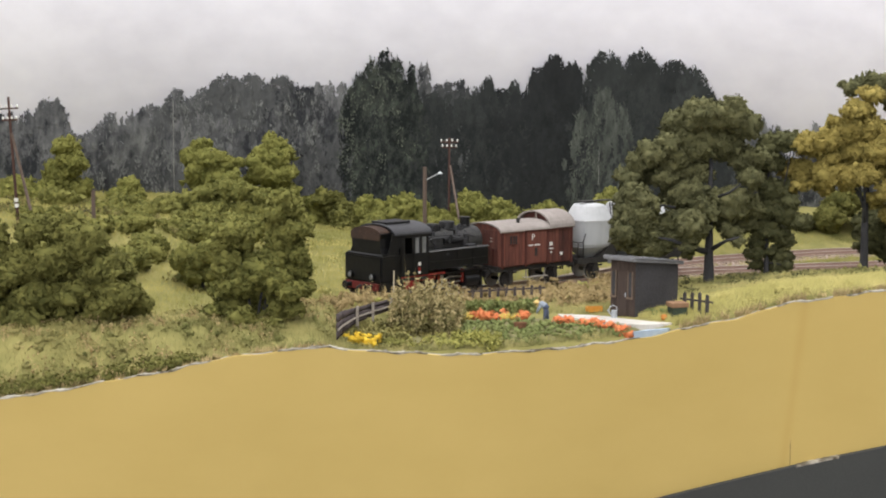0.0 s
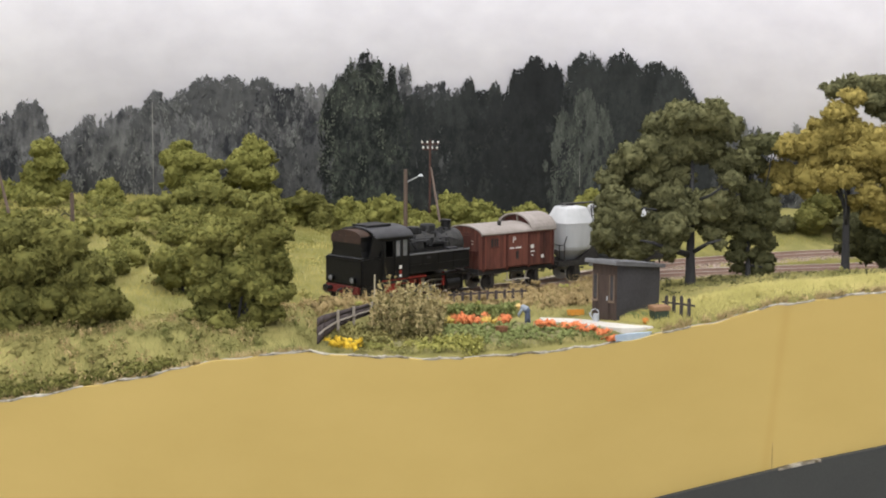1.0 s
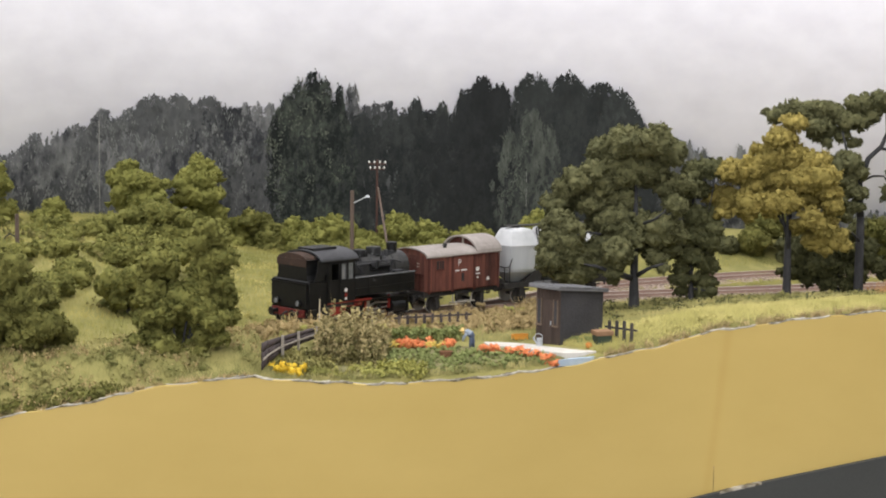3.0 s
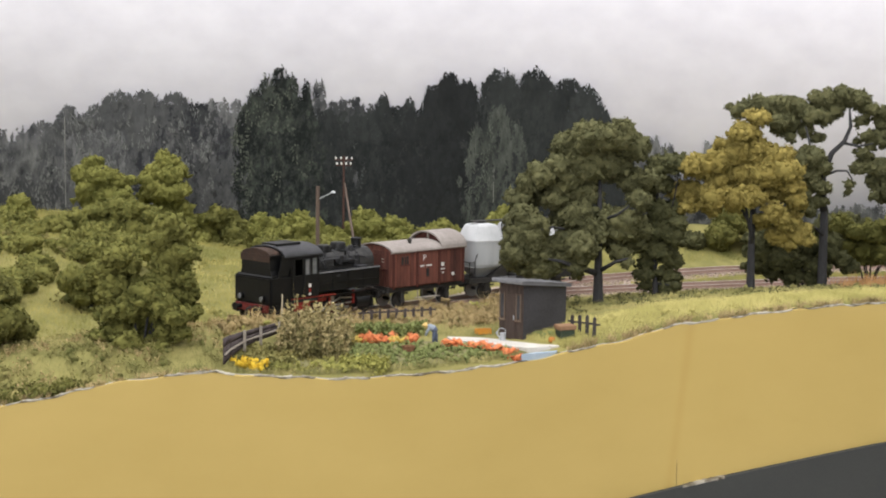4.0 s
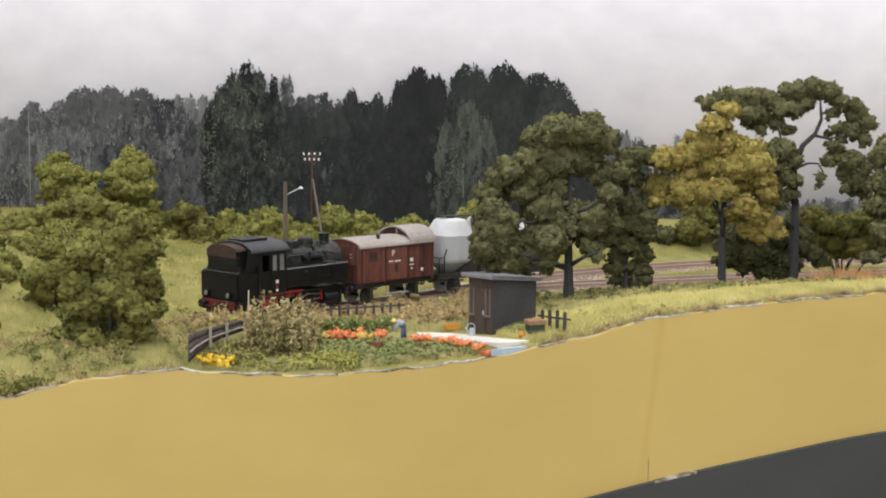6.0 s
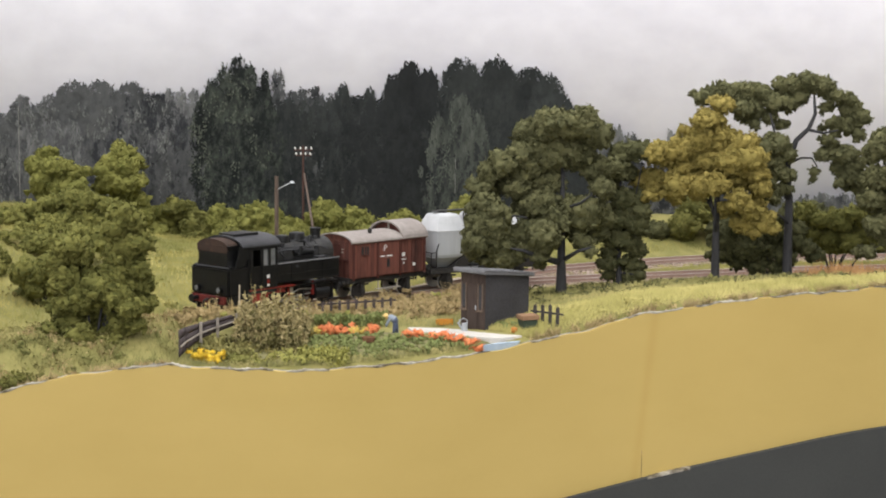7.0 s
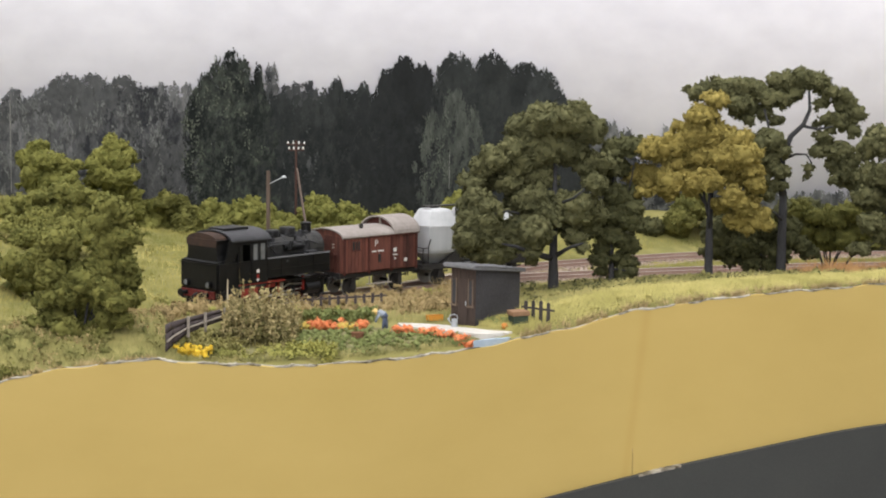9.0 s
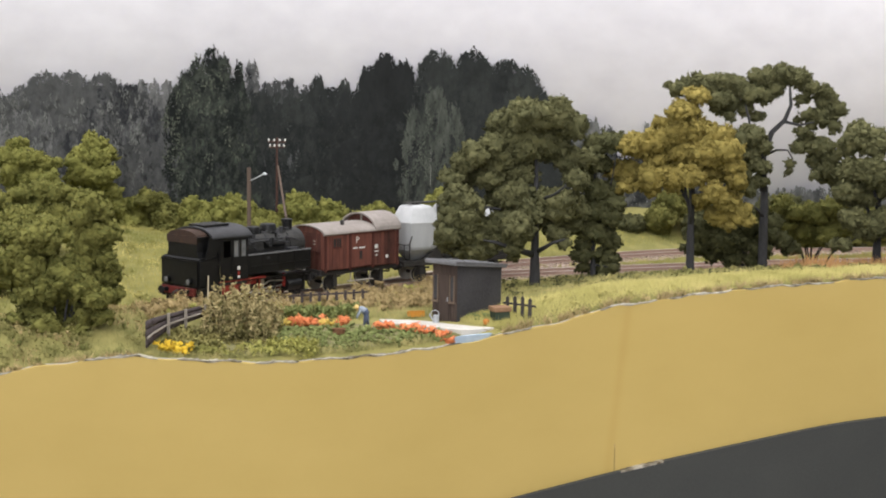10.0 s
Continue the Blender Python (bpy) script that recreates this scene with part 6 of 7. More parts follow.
bpy.data.objects.remove(tmp)
bpy.data.curves.remove(cu)
me.materials.append(M["white"])
ob = new("letter", me)
ob.parent = van
ob.matrix_basis = pose(0.0300, -(VW + 1.0) * MM, 0.0325, 90, 0, 0)

# hopper wagon with three silos
hopper, hopper_end = vehicle("silo_wagon", step_along(van_end, 0.0065), 0.100, "grey three-silo cement wagon on a black underframe", "hopper wagon")
part("underframe", box(2, 98, -12.5, 12.5, 12.5, 15.2, 0.2), M["sole"], hopper)
for xx in (20.5, 50.5, 80.5):
    bm = bmesh.new()
    lathe(bm, [(13.8, 23), (14.5, 25), (14.6, 41.6)], xx, 0, 28, 0.45)
    silo = part("silo", bm, M["silo"], hopper, "smooth pale grey silo")
    bm = bmesh.new()
    lathe(bm, [(14.9, 41.2), (14.9, 42.0), (14.2, 43.4), (10.2, 51.6), (9.0, 52.8), (4.5, 53.6)], xx, 0, 28, 0.45)
    part("silo_top", bm, M["silo_top"], silo, "cement-dusted sloping top")
    bm = bmesh.new()
    lathe(bm, [(5.0, 14.6), (13.8, 23.02)], xx - 1.5, 0, 28, 0.45)
    part("silo_cone", bm, M["silo"], silo)
    bm = bmesh.new()
    prism(bm, [(xx + 0, 15), (xx + 14.2, 15), (xx + 14.6, 25), (xx + 10, 25)], "y", -13.2, 13.2)
    part("chute", bm, M["sole"], silo, "black steel discharge chute")
    bm = bmesh.new()
    tube(bm, (xx, 0, 53.4), (xx, 0, 55), 3.4, n=14)
    part("lid", bm, M["sole"], silo)
part("walkway", box(12, 88, -3, 3, 54.6, 55.3), M["sole"], hopper)
for xx in (35.5, 65.5):
    bm = bmesh.new()
    for yy in (-14.5, -11.5):
        tube(bm, (xx, yy, 15), (xx - 3, yy + 3, 54), 0.45, n=6)
    for q in np.linspace(0.05, 0.95, 14):
        tube(bm, (xx - 3 * q, -14.5 + 3 * q, 15 + 39 * q), (xx - 3 * q, -11.5 + 3 * q, 15 + 39 * q), 0.25, n=5)
    part("ladder", bm, M["sole"], hopper)
bm = bmesh.new()
for yy in (-13, 13):
    tube(bm, (2.5, yy, 15), (2.5, yy, 27), 0.4, n=6)
    path_tube(bm, [(7, yy, 15), (7, yy, 28), (9, yy, 33)], [0.4] * 3, 6)
    tube(bm, (2.5, yy, 27), (7, yy, 27), 0.35, n=6)
tube(bm, (2.5, -13, 27), (2.5, 13, 27), 0.35, n=6)
part("platform_rail", bm, M["sole"], hopper)
for side in (-1, 1):
    part("sole_bar", box(2, 98, *sorted((side * 12.6, side * 13.6)), 11.8, 15.4), M["sole"], hopper)
    part("side_box", box(28, 42, *sorted((side * 13.2, side * 14.4)), 11, 15.6), M["felt"], hopper)
    for xx in (18, 82):
        bm = box(xx - 6, xx + 6, side * 12.2 - 0.4, side * 12.2 + 0.4, 9.6, 10.8)
        bx(bm, xx - 1.8, xx + 1.8, side * 12.2 - 0.7, side * 12.2 + 0.7, 4, 12.4)
        part("spring", bm, M["sole"], hopper)
buffers(hopper, 2, -1, material="sole")
buffers(hopper, 98, 1, material="sole")
for xx in (18, 82):
    wheelset(hopper, xx, 5.7, M["sole"])

# ---- garden, shed and lineside ----
SHED = pose(0.0327, 0.9770, 0.0066, 0, 0, 48) @ Matrix.Diagonal((1.022, 1.022, 1.0, 1.0))
shed = empty("garden_shed", SHED, "dark tarred garden shed with sloping felt roof", "shed")
SL, SWD, HF, HB = 40.0, 18.0, 33.5, 28.5
bm = bmesh.new()
prism(bm, [(0, -2), (SL, -2), (SL, HB), (0, HF)], "y", 0, 0.9)
part("long_wall", bm, M["shed_wall"], shed)
bm = bmesh.new()
prism(bm, [(0, -2), (SL, -2), (SL, HB), (0, HF)], "y", SWD - 0.9, SWD)
part("long_wall", bm, M["shed_wall"], shed)
part("back_wall", box(SL - 0.9, SL, 0.9, SWD - 0.9, -2, HB), M["shed_wall"], shed)
part("front_wall", box(0, 0.9, 0.9, SWD - 0.9, -2, HF), M["shed_end"], shed)
for yy in np.arange(0.1, SWD - 1.9, 2.25):
    part("board", box(-0.35, 0, yy, yy + 2.05, -2, HF - 0.3), M["shed_end"], shed)
door = part("door", box(-0.8, -0.36, 5.6, 12.0, 0, 27), M["shed_end"], shed, "dark boarded door")
part("handle", box(-1.2, -0.8, 6.2, 6.8, 12, 14.5), M["zinc"], door)
for y0, y1 in ((2.2, 4.6), (14.2, 16.8)):
    w = part("window", box(-0.6, -0.36, y0, y1, 13, 26.5), M["shed_wall"], shed, "narrow dusty window")
    part("frame", box(-0.95, -0.36, y0 - 0.7, y0, 12, 27.5), M["frame_wood"], w)
    part("frame", box(-0.95, -0.36, y1, y1 + 0.7, 12, 27.5), M["frame_wood"], w)
    part("sill", box(-1.6, -0.36, y0 - 0.9, y1 + 0.9, 11, 12), M["frame_wood"], w)
bm = bmesh.new()
prism(bm, [(-5.0, HF + 0.4), (SL + 2.5, HB - 0.2), (SL + 2.5, HB + 1.8), (-5.0, HF + 2.6)], "y", -2.4, SWD + 2.4)
bmesh.ops.bevel(bm, geom=list(bm.edges), offset=0.35, segments=1, affect="EDGES")
part("roof", bm, M["felt"], shed, "grey worn roofing felt")
for xx in (-3.5, 8, 19.5, 31):
    z = HF + 2.6 - (xx + 5) * (HF - HB + 0.8) / (SL + 7.5)
    bm = bmesh.new()
    prism(bm, [(xx, z - 0.05), (xx + 11.2, z - 1.52), (xx + 11.2, z - 1.1), (xx, z + 0.5)], "y", -2.8, SWD + 2.8)
    part("felt_strip", bm, M["felt"], shed)

# paved path with blue foam showing at its cut end
def slab_part(name, pts, z0, z1, material, label, category):
    bm = bmesh.new()
    prism(bm, [(x * 1000, y * 1000) for x, y in pts], "z", z0 * 1000, z1 * 1000)
    bmesh.ops.bevel(bm, geom=list(bm.edges), offset=0.3, segments=1, affect="EDGES")
    return tagged(part(name, bm, material), label, category)


slab_part("garden_path", [(-0.0122, 0.9900), (0.0070, 0.9876), (0.0318, 0.9775), (0.0534, 0.9628), (0.0395, 0.9560), (0.0340, 0.9555), (0.0137, 0.9650), (-0.0097, 0.9800)][::-1], -0.004, 0.0066, M["slab"], "pale concrete garden path before the shed", "path")
slab_part("foam_step", [(0.030, 0.9475), (0.0385, 0.9535), (0.054, 0.9625), (0.050, 0.9575)], -0.006, 0.0040, M["blue"], "pale blue foam block at the path's end", "foam")

gardener = bmesh.new()
path_tube(gardener, [(0.4, -0.8, 0), (0.6, -0.8, 3), (1.2, -0.6, 6.0), (1.4, -0.2, 8.2)], [1.0, 1.2, 1.6, 1.9], 8)
path_tube(gardener, [(2.8, 0.9, 0), (2.5, 0.8, 3.2), (1.9, 0.4, 6.4), (1.4, 0.2, 8.2)], [1.0, 1.2, 1.6, 1.9], 8)
path_tube(gardener, [(2.0, 0, 7.6), (0.4, 0, 10.0), (-2.2, 0, 11.4), (-4.0, 0, 11.2)], [2.3, 2.6, 2.3, 1.5], 8)
path_tube(gardener, [(-2.6, -1.6, 10.6), (-4.0, -1.7, 7.4), (-5.2, -1.2, 4.6)], [0.9, 0.75, 0.6], 6)
path_tube(gardener, [(-2.4, 1.6, 10.4), (-4.4, 1.6, 7.6), (-5.6, 1.2, 5.0)], [0.9, 0.75, 0.6], 6)
tube(gardener, (-4.6, 0, 11.0), (-5.4, 0, 12.6), 1.5, 1.3, 10)
lathe(gardener, [(2.7, 12.2), (2.6, 12.7), (1.5, 13.0), (1.2, 14.2), (0.5, 14.5)], -5.4, 0, 12)
ob = part("figurine", gardener, M["trousers"], smooth=True)
ob.data.materials.append(M["shirt"])
ob.data.materials.append(M["hat"])
for poly in ob.data.polygons:
    c = poly.center * 1000
    poly.material_index = 2 if c.x < -3.9 and c.z > 10.2 else 1 if c.x < 0.4 and c.z > 8.6 or c.x < -2.2 else 0
ob.matrix_world = pose(-0.0207, 0.9751, float(ground_z(-0.0212, 0.9751)) + 0.0003) @ Matrix.Scale(0.80, 4)
tagged(ob, "tiny painted figurine bending over the vegetable bed", "figurine")

bm = bmesh.new()
lathe(bm, [(2.0, 0), (2.3, 0.2), (2.2, 5.8), (2.0, 6.0)], 0, 0, 14)
can = empty("watering_can", pose(0.0207, 0.9787, 0.0062), "pale grey zinc watering can on the path", "watering can")
can.scale = (0.8, 0.8, 0.8)
part("body", bm, M["zinc"], can)
bm = bmesh.new()
path_tube(bm, [(-1.9, 0, 1.8), (-3.4, 0, 4.0), (-4.8, 0, 6.6)], [0.6, 0.5, 0.7], 8)
part("spout", bm, M["zinc"], can)
bm = bmesh.new()
path_tube(bm, [(2.0, 0, 5.5), (1.8, 0, 8.2), (-0.6, 0, 9.6), (-3.2, 0, 8.6), (-4.0, 0, 6.0)], [0.35] * 5, 6)
part("handle", bm, M["zinc"], can)

crate = empty("crate", pose(0.0096, 0.9993, float(ground_z(0.0096, 0.9993)) + 0.0002, 0, 0, 12), "orange-yellow wooden crate beside the path", "crate")
crate.scale = (0.9, 0.9, 0.68)
for x0, x1, y0, y1 in ((-5.2, 5.2, -3.2, -2.6), (-5.2, 5.2, 2.6, 3.2), (-5.2, -4.6, -2.6, 2.6), (4.6, 5.2, -2.6, 2.6)):
    part("side", box(x0, x1, y0, y1, 0, 4.2, 0.1), M["crate"], crate)
part("bottom", box(-4.6, 4.6, -2.6, 2.6, 0, 0.6), M["crate"], crate)
for xx in (-4.4, 4.4):
    part("grip", box(xx - 0.5, xx + 0.5, -3.1, -2.7, 4.2, 5.4), M["crate"], crate)

basket = empty("basket", pose(-0.0345, 0.950, float(ground_z(-0.0345, 0.950)) + 0.0012), "low brown wicker basket among the vegetables", "basket")
basket.scale = (1.0, 1.0, 0.9)
bm = bmesh.new()
lathe(bm, [(2.6, 0), (3.4, 3.4), (3.7, 3.6), (3.3, 3.7), (2.4, 0.8)], 0, 0, 14)
bmesh.ops.scale(bm, vec=(1.15, 0.8, 1), verts=bm.verts)
part("body", bm, M["basket"], basket)

tub = empty("planter_tub", pose(0.0572, 0.9735, float(ground_z(0.0572, 0.9735)), 0, 0, 20), "dark green tub with brown lid beside the shed", "planter")
part("tub", box(-4.6, 4.6, -4, 4, -1, 5.6, 0.4), M["box_green"], tub)
part("lid", box(-5.4, 5.4, -4.6, 4.6, 5.6, 8.4, 0.5), M["box_brown"], tub, "brown boarded lid")
bm = bmesh.new()
lathe(bm, [(0.7, 0), (1.9, 0.7), (2.1, 1.8), (1.7, 3.1), (0.5, 3.5)], 0, 0, 14)
ob = part("pumpkin", bm, M["pumpkin"], smooth=True)
ob.matrix_world = pose(0.0490, 0.968, float(ground_z(0.0490, 0.968)))
tagged(ob, "small orange pumpkin beside the shed wall", "pumpkin")


def picket_fence(p, q, count, height, width, rails, material, label, z0=None, pointed=True):
    p, q = Vector(p), Vector(q)
    d = q - p
    ln = d.length * 1000
    za, zb = float(ground_z(p.x, p.y)), float(ground_z(q.x, q.y))
    if z0 is not None:
        za, zb = z0
    f = empty("picket_fence", pose(p.x, p.y, za, 0, 0, math.degrees(math.atan2(d.y, d.x))), label, "fence")
    rise = (zb - za) * 1000
    for i in range(count):
        u = ln * (i + 0.5) / count
        h = height * (0.94 + 0.12 * ((i * 7) % 5) / 5)
        w = width / 2
        top = [(u + w, h - w), (u, h), (u - w, h - w)] if pointed else [(u + w, h), (u - w, h)]
        bm = bmesh.new()
        prism(bm, [(a, b + rise * u / ln) for a, b in [(u - w, -2), (u + w, -2)] + top], "y", -0.4, 0.4)
        part("picket", bm, material, f)
    for rz in rails:
        bm = bmesh.new()
        prism(bm, [(-0.8, rz), (ln + 0.8, rz + rise), (ln + 0.8, rz + 1.1 + rise), (-0.8, rz + 1.1)], "y", 0.4, 1.1)
        part("rail", bm, material, f)
    return f


picket_fence((0.0600, 0.983, 0), (0.0765, 0.972, 0), 4, 10.5, 2.0, (5.0,), M["wood_dark"], "short dark picket fence next to the shed", z0=(0.0122, 0.0118))
picket_fence((-0.068, 1.052, 0), (-0.020, 1.056, 0), 9, 4.0, 1.7, (1.6,), M["fence_wood"], "low dark fence between garden and track", z0=(0.0078, 0.0105), pointed=False)

fence = empty("plank_fence", pose(0, 0, 0), "dark plank fence with pale rail round the garden", "fence")
pts = [(-0.1350, 0.9020), (-0.1330, 0.9100), (-0.1270, 0.9250), (-0.1200, 0.9450), (-0.1115, 0.9700)]
tops = [0.0190, 0.0193, 0.0190, 0.0182, 0.0172]
lows = [0.0040, 0.0060, 0.0100, 0.0105, 0.0105]
for (p, t0, l0), (q, t1, l1) in zip(zip(pts, tops, lows), zip(pts[1:], tops[1:], lows[1:])):
    for row in range(3):
        a, b = row / 3 + 0.02, (row + 1) / 3 - 0.02
        v = []
        for (x, y), tt, ll in ((p, t0, l0), (q, t1, l1)):
            for o in (0.0004, -0.0004):
                for g in (a, b):
                    v.append((x + o, y - o, ll + (tt - ll) * g))
        f = [(0, 1, 5, 4), (2, 6, 7, 3), (1, 3, 7, 5), (0, 4, 6, 2), (0, 2, 3, 1), (4, 5, 7, 6)]
        array_part("plank", v, [f], [M["fence_wood"]], fence)
    bm = bmesh.new()
    tube(bm, (p[0] * 1000 + 0.9, p[1] * 1000 - 0.6, (l0 * 0.6 + t0 * 0.4) * 1000), (q[0] * 1000 + 0.9, q[1] * 1000 - 0.6, (l1 * 0.6 + t1 * 0.4) * 1000), 0.6, n=6)
    part("rail", bm, M["grey_wood"], fence, "bleached middle rail")
for (x, y), t0, l0 in zip(pts[2:], tops[2:], lows[2:]):
    bm = box(x * 1000 + 0.3, x * 1000 + 1.9, y * 1000 - 1.9, y * 1000 - 0.6, l0 * 1000 - 4, t0 * 1000 + 0.8, 0.15)
    part("post", bm, M["grey_wood"], fence, "bleached wooden post")

bm = bmesh.new()
tube(bm, (0, 0, -4), (0.6, 0, 30), 0.45, 0.38, 8)
ob = part("bean_stake", bm, M["stake"])
ob.matrix_world = pose(-0.1092, 0.965, 0.0045)
tagged(ob, "thin pale stake standing among dry plants", "stake")


# poles
def telegraph_pole(foot, height, strut, arms, label, tall_z, band=False, lean=0.0):
    z = float(ground_z(*foot))
    t = empty("telegraph_pole", pose(foot[0], foot[1], z), label, "telegraph pole")
    bm = bmesh.new()
    tube(bm, (0, 0, -3), (0, 0, height), 1.15, 0.85, 10)
    part("post", bm, M["pole_red"], t)
    bm = bmesh.new()
    tube(bm, (strut[0], strut[1], strut[2]), (0.8, -0.9, height * tall_z), 1.1, 0.9, 10)
    part("strut", bm, M["pole"], t, "slanting bleached strut")
    for za, half in arms:
        bm = box(-half, half, -0.6, 0.4, height - za - 0.5, height - za + 0.5)
        arm = part("crossarm", bm, M["pole_red"], t)
        for xx in np.linspace(-half + 0.8, half - 0.8, 4):
            bm = bmesh.new()
            lathe(bm, [(0.4, height - za + 0.5), (0.75, height - za + 0.9), (0.72, height - za + 1.9), (0.35, height - za + 2.6)], float(xx), -0.4, 8)
            part("insulator", bm, M["white"], arm, "white porcelain insulator")
    t.rotation_euler = (0, math.radians(lean), 0)
    if band:
        for zz in (13.5, 17.5):
            bm = bmesh.new()
            tube(bm, (0, 0, zz), (0, 0, zz + 2.6), 1.4, 1.4, 10)
            part("band", bm, M["white"], t, "white painted band")
    return t


telegraph_pole((-0.0978, 1.405), 88 - float(ground_z(-0.0978, 1.405)) * 1000, (15.5, -55, -8), ((3.5, 7.5), (8.0, 6.5)), "wooden telegraph pole with strut and white insulators", 0.72)
telegraph_pole((-0.3872, 1.15), 128 - float(ground_z(-0.3872, 1.15)) * 1000, (12, -8, 12), ((8.0, 6.5), (16.0, 5.5)), "tall wooden pole with slanting strut and white bands", 0.72, band=True, lean=-3.2)


def lamp_post(foot, top_z, shade, arm, label, shade_label, arm_paint="sole"):
    z = float(ground_z(*foot))
    h = top_z * 1000 - z * 1000
    t = empty("lamp_post", pose(foot[0], foot[1], z), label, "lamp post")
    bm = bmesh.new()
    tube(bm, (0, 0, -3), (0, 0, h), 1.7, 1.4, 10)
    part("post", bm, M["pole"], t)
    bm = bmesh.new()
    path_tube(bm, [(a, 0, h + b) for a, b in arm], [0.4] * len(arm), 6)
    a = part("arm", bm, M[arm_paint], t)
    bm = bmesh.new()
    ex, ez = arm[-1]
    lathe(bm, [(2.0, h + ez - 0.9), (1.9, h + ez - 0.3), (0.9, h + ez + 0.7), (0.3, h + ez + 0.9)], ex, 0, 14)
    part("shade", bm, M[shade], a, shade_label)
    return t


lamp_post((-0.1095, 1.265), 0.0735, "lamp_grey", [(1, -9.5), (5, -7.5), (11.5, -4.2)], "wooden lamp post with a small bracket lamp", "pale enamel lamp shade", "lamp_grey")
lamp_post((-0.3317, 1.142), 0.0643, "teal", [(-1, -16), (-5, -13.5), (-8.5, -16), (-9.5, -19.5)], "stub wooden post with drooping lamp bracket", "teal enamel lamp shade")

barrier = empty("track_barrier", pose(-0.1262, 1.25, float(ground_z(-0.1262, 1.25)), 0, 0, 0), "white painted low wooden barrier on the grass", "barrier")
for xx in (0, 21.5):
    part("post", box(xx - 1.4, xx + 1.4, -1, 1, -2, 9.2, 0.2), M["white"], barrier)
part("bar", box(0, 21.5, -0.5, 0.5, 5.6, 7.2), M["white"], barrier)
part("board", box(-2.4, 2.6, -1.5, -1.0, 3.6, 9.4, 0.1), M["white"], barrier)

# ---- low growth ----
vx, vy = np.meshgrid(np.linspace(-0.112, 0.034, 60), np.linspace(0, 1, 24), indexing="ij")
lo = np.maximum(edge_y(vx) + 0.003, 0.0)
hi = np.interp(vx, [-0.112, -0.06, -0.01, 0.034], [0.985, 0.992, 0.972, 0.957])
gyy = lo + (hi - lo) * vy
idx = np.arange(vx.size).reshape(vx.shape)
bed = array_part("garden_bed", np.stack([vx, gyy, ground_z(vx, gyy) + 0.0004], -1), [np.stack([idx[:-1, :-1], idx[1:, :-1], idx[1:, 1:], idx[:-1, 1:]], -1).reshape(-1, 4)], [M["dark_soil"]])
tagged(bed, "dug brown garden soil inside the fence", "garden soil", kind="structure")
def scatter(k, x0, x1, y0, y1):
    x = rng.uniform(x0, x1, k)
    return x, rng.uniform(y0, y1, k)


def free_ground(x, y):
    """True where turf grows: off the tracks, the garden beds and the path."""
    ok = (y > edge_y(x) + 0.0008) & (y < board_y(x) - 0.003)
    ok &= np.abs(y - track_y(x)) > 0.027
    ok &= (x < 0.0) | (np.abs(y - siding_y(x)) > 0.027)
    bed = (x > -0.128) & (x < 0.055) & (y < 0.993) & (y > 0.88)
    return ok & ~bed


x, y = scatter(260000, -0.45, 0.42, 0.85, 1.46)
keep = free_ground(x, y) & (rng.uniform(size=len(x)) < np.where(y < track_y(x), 1.0, 0.9))
x, y = x[keep], y[keep]
# yellow stops short of the trees; olive blades there colour in their shadow
right = (x > 0.055) & (y < track_y(x) - 0.04 - 0.06 * smooth01((x - 0.3) / 0.1)) & (y < edge_y(x) + 0.052) & (rng.uniform(size=len(x)) < 0.85)
bank = ~right & (y > track_y(x))
low = ~right & ~bank
blades("grass_tufts", x[low], y[low], ground_z(x[low], y[low]), 0.0032, 0.0005, M["grass"], "short olive static grass over the ground")
blades("bank_grass", x[bank], y[bank], ground_z(x[bank], y[bank]), 0.0032, 0.0005, M["grass_green"], "green static grass on the bank")
ex, ey = scatter(90000, 0.055, 0.45, 0.94, 1.16)
more = free_ground(ex, ey) & (ey < edge_y(ex) + 0.046) & (ey < track_y(ex) - 0.045)
ex, ey = ex[more], ey[more]
blades("fine_yellow_grass", ex, ey, ground_z(ex, ey), 0.0030, 0.00045, M["grass_y"], "fine yellow-green static grass along the edge", lean=0.5)
blades("yellow_grass_tufts", x[right], y[right], ground_z(x[right], y[right]), 0.0036, 0.0005, M["grass_y"], "sunlit yellow static grass along the edge")

# straw and weeds beside the track: many small tufts of uneven height
def tufted(name, k, x, y, height, n, material, label, spread=0.0016, lean=0.4):
    who = np.repeat(np.arange(k), n)
    hgt = (height * rng.uniform(0.35, 1.2, k))[who]
    xx, yy = x[who] + rng.normal(0, spread, k * n), y[who] + rng.normal(0, spread, k * n)
    z = ground_z(xx, yy)
    c = np.c_[xx, yy, z + hgt * rng.uniform(0.3, 1.0, k * n)]
    q = flakes(c, None, 0.0008, 0.0017)
    tagged(array_part(name + "_heads", q.reshape(-1, 3), [np.arange(4 * k * n).reshape(-1, 4)], [material]), label + ", seed heads", "weeds", kind="stuff")
    return blades(name, xx, yy, z, 1.0 * hgt, 0.0006, material, label, lean=lean)


def mounds(name, x, y, r, material, label, category, core=None, rise=0.5, **kw):
    """Low fluffy plants: foam crumbs heaped at points of the ground; r in metres."""
    r = np.broadcast_to(r, len(x))
    z = ground_z(x, y)
    lobes = [(a * 1000, b * 1000, (c + q * rise) * 1000, q * 1000) for a, b, c, q in zip(x, y, z, r)]
    return tagged(heap(name, lobes, 0, material, core or material, None, **kw), label, category, kind="stuff")


k = 64
x = rng.uniform(-0.150, 0.045, k)
y = track_y(x) - 0.040 - np.abs(rng.normal(0, 0.026, k))
keep = (y > np.interp(x, [-0.15, -0.11, -0.07, 0.03], [0.93, 0.975, 1.005, 1.0])) & ~((x > -0.07) & (x < -0.028) & (y < 1.02))
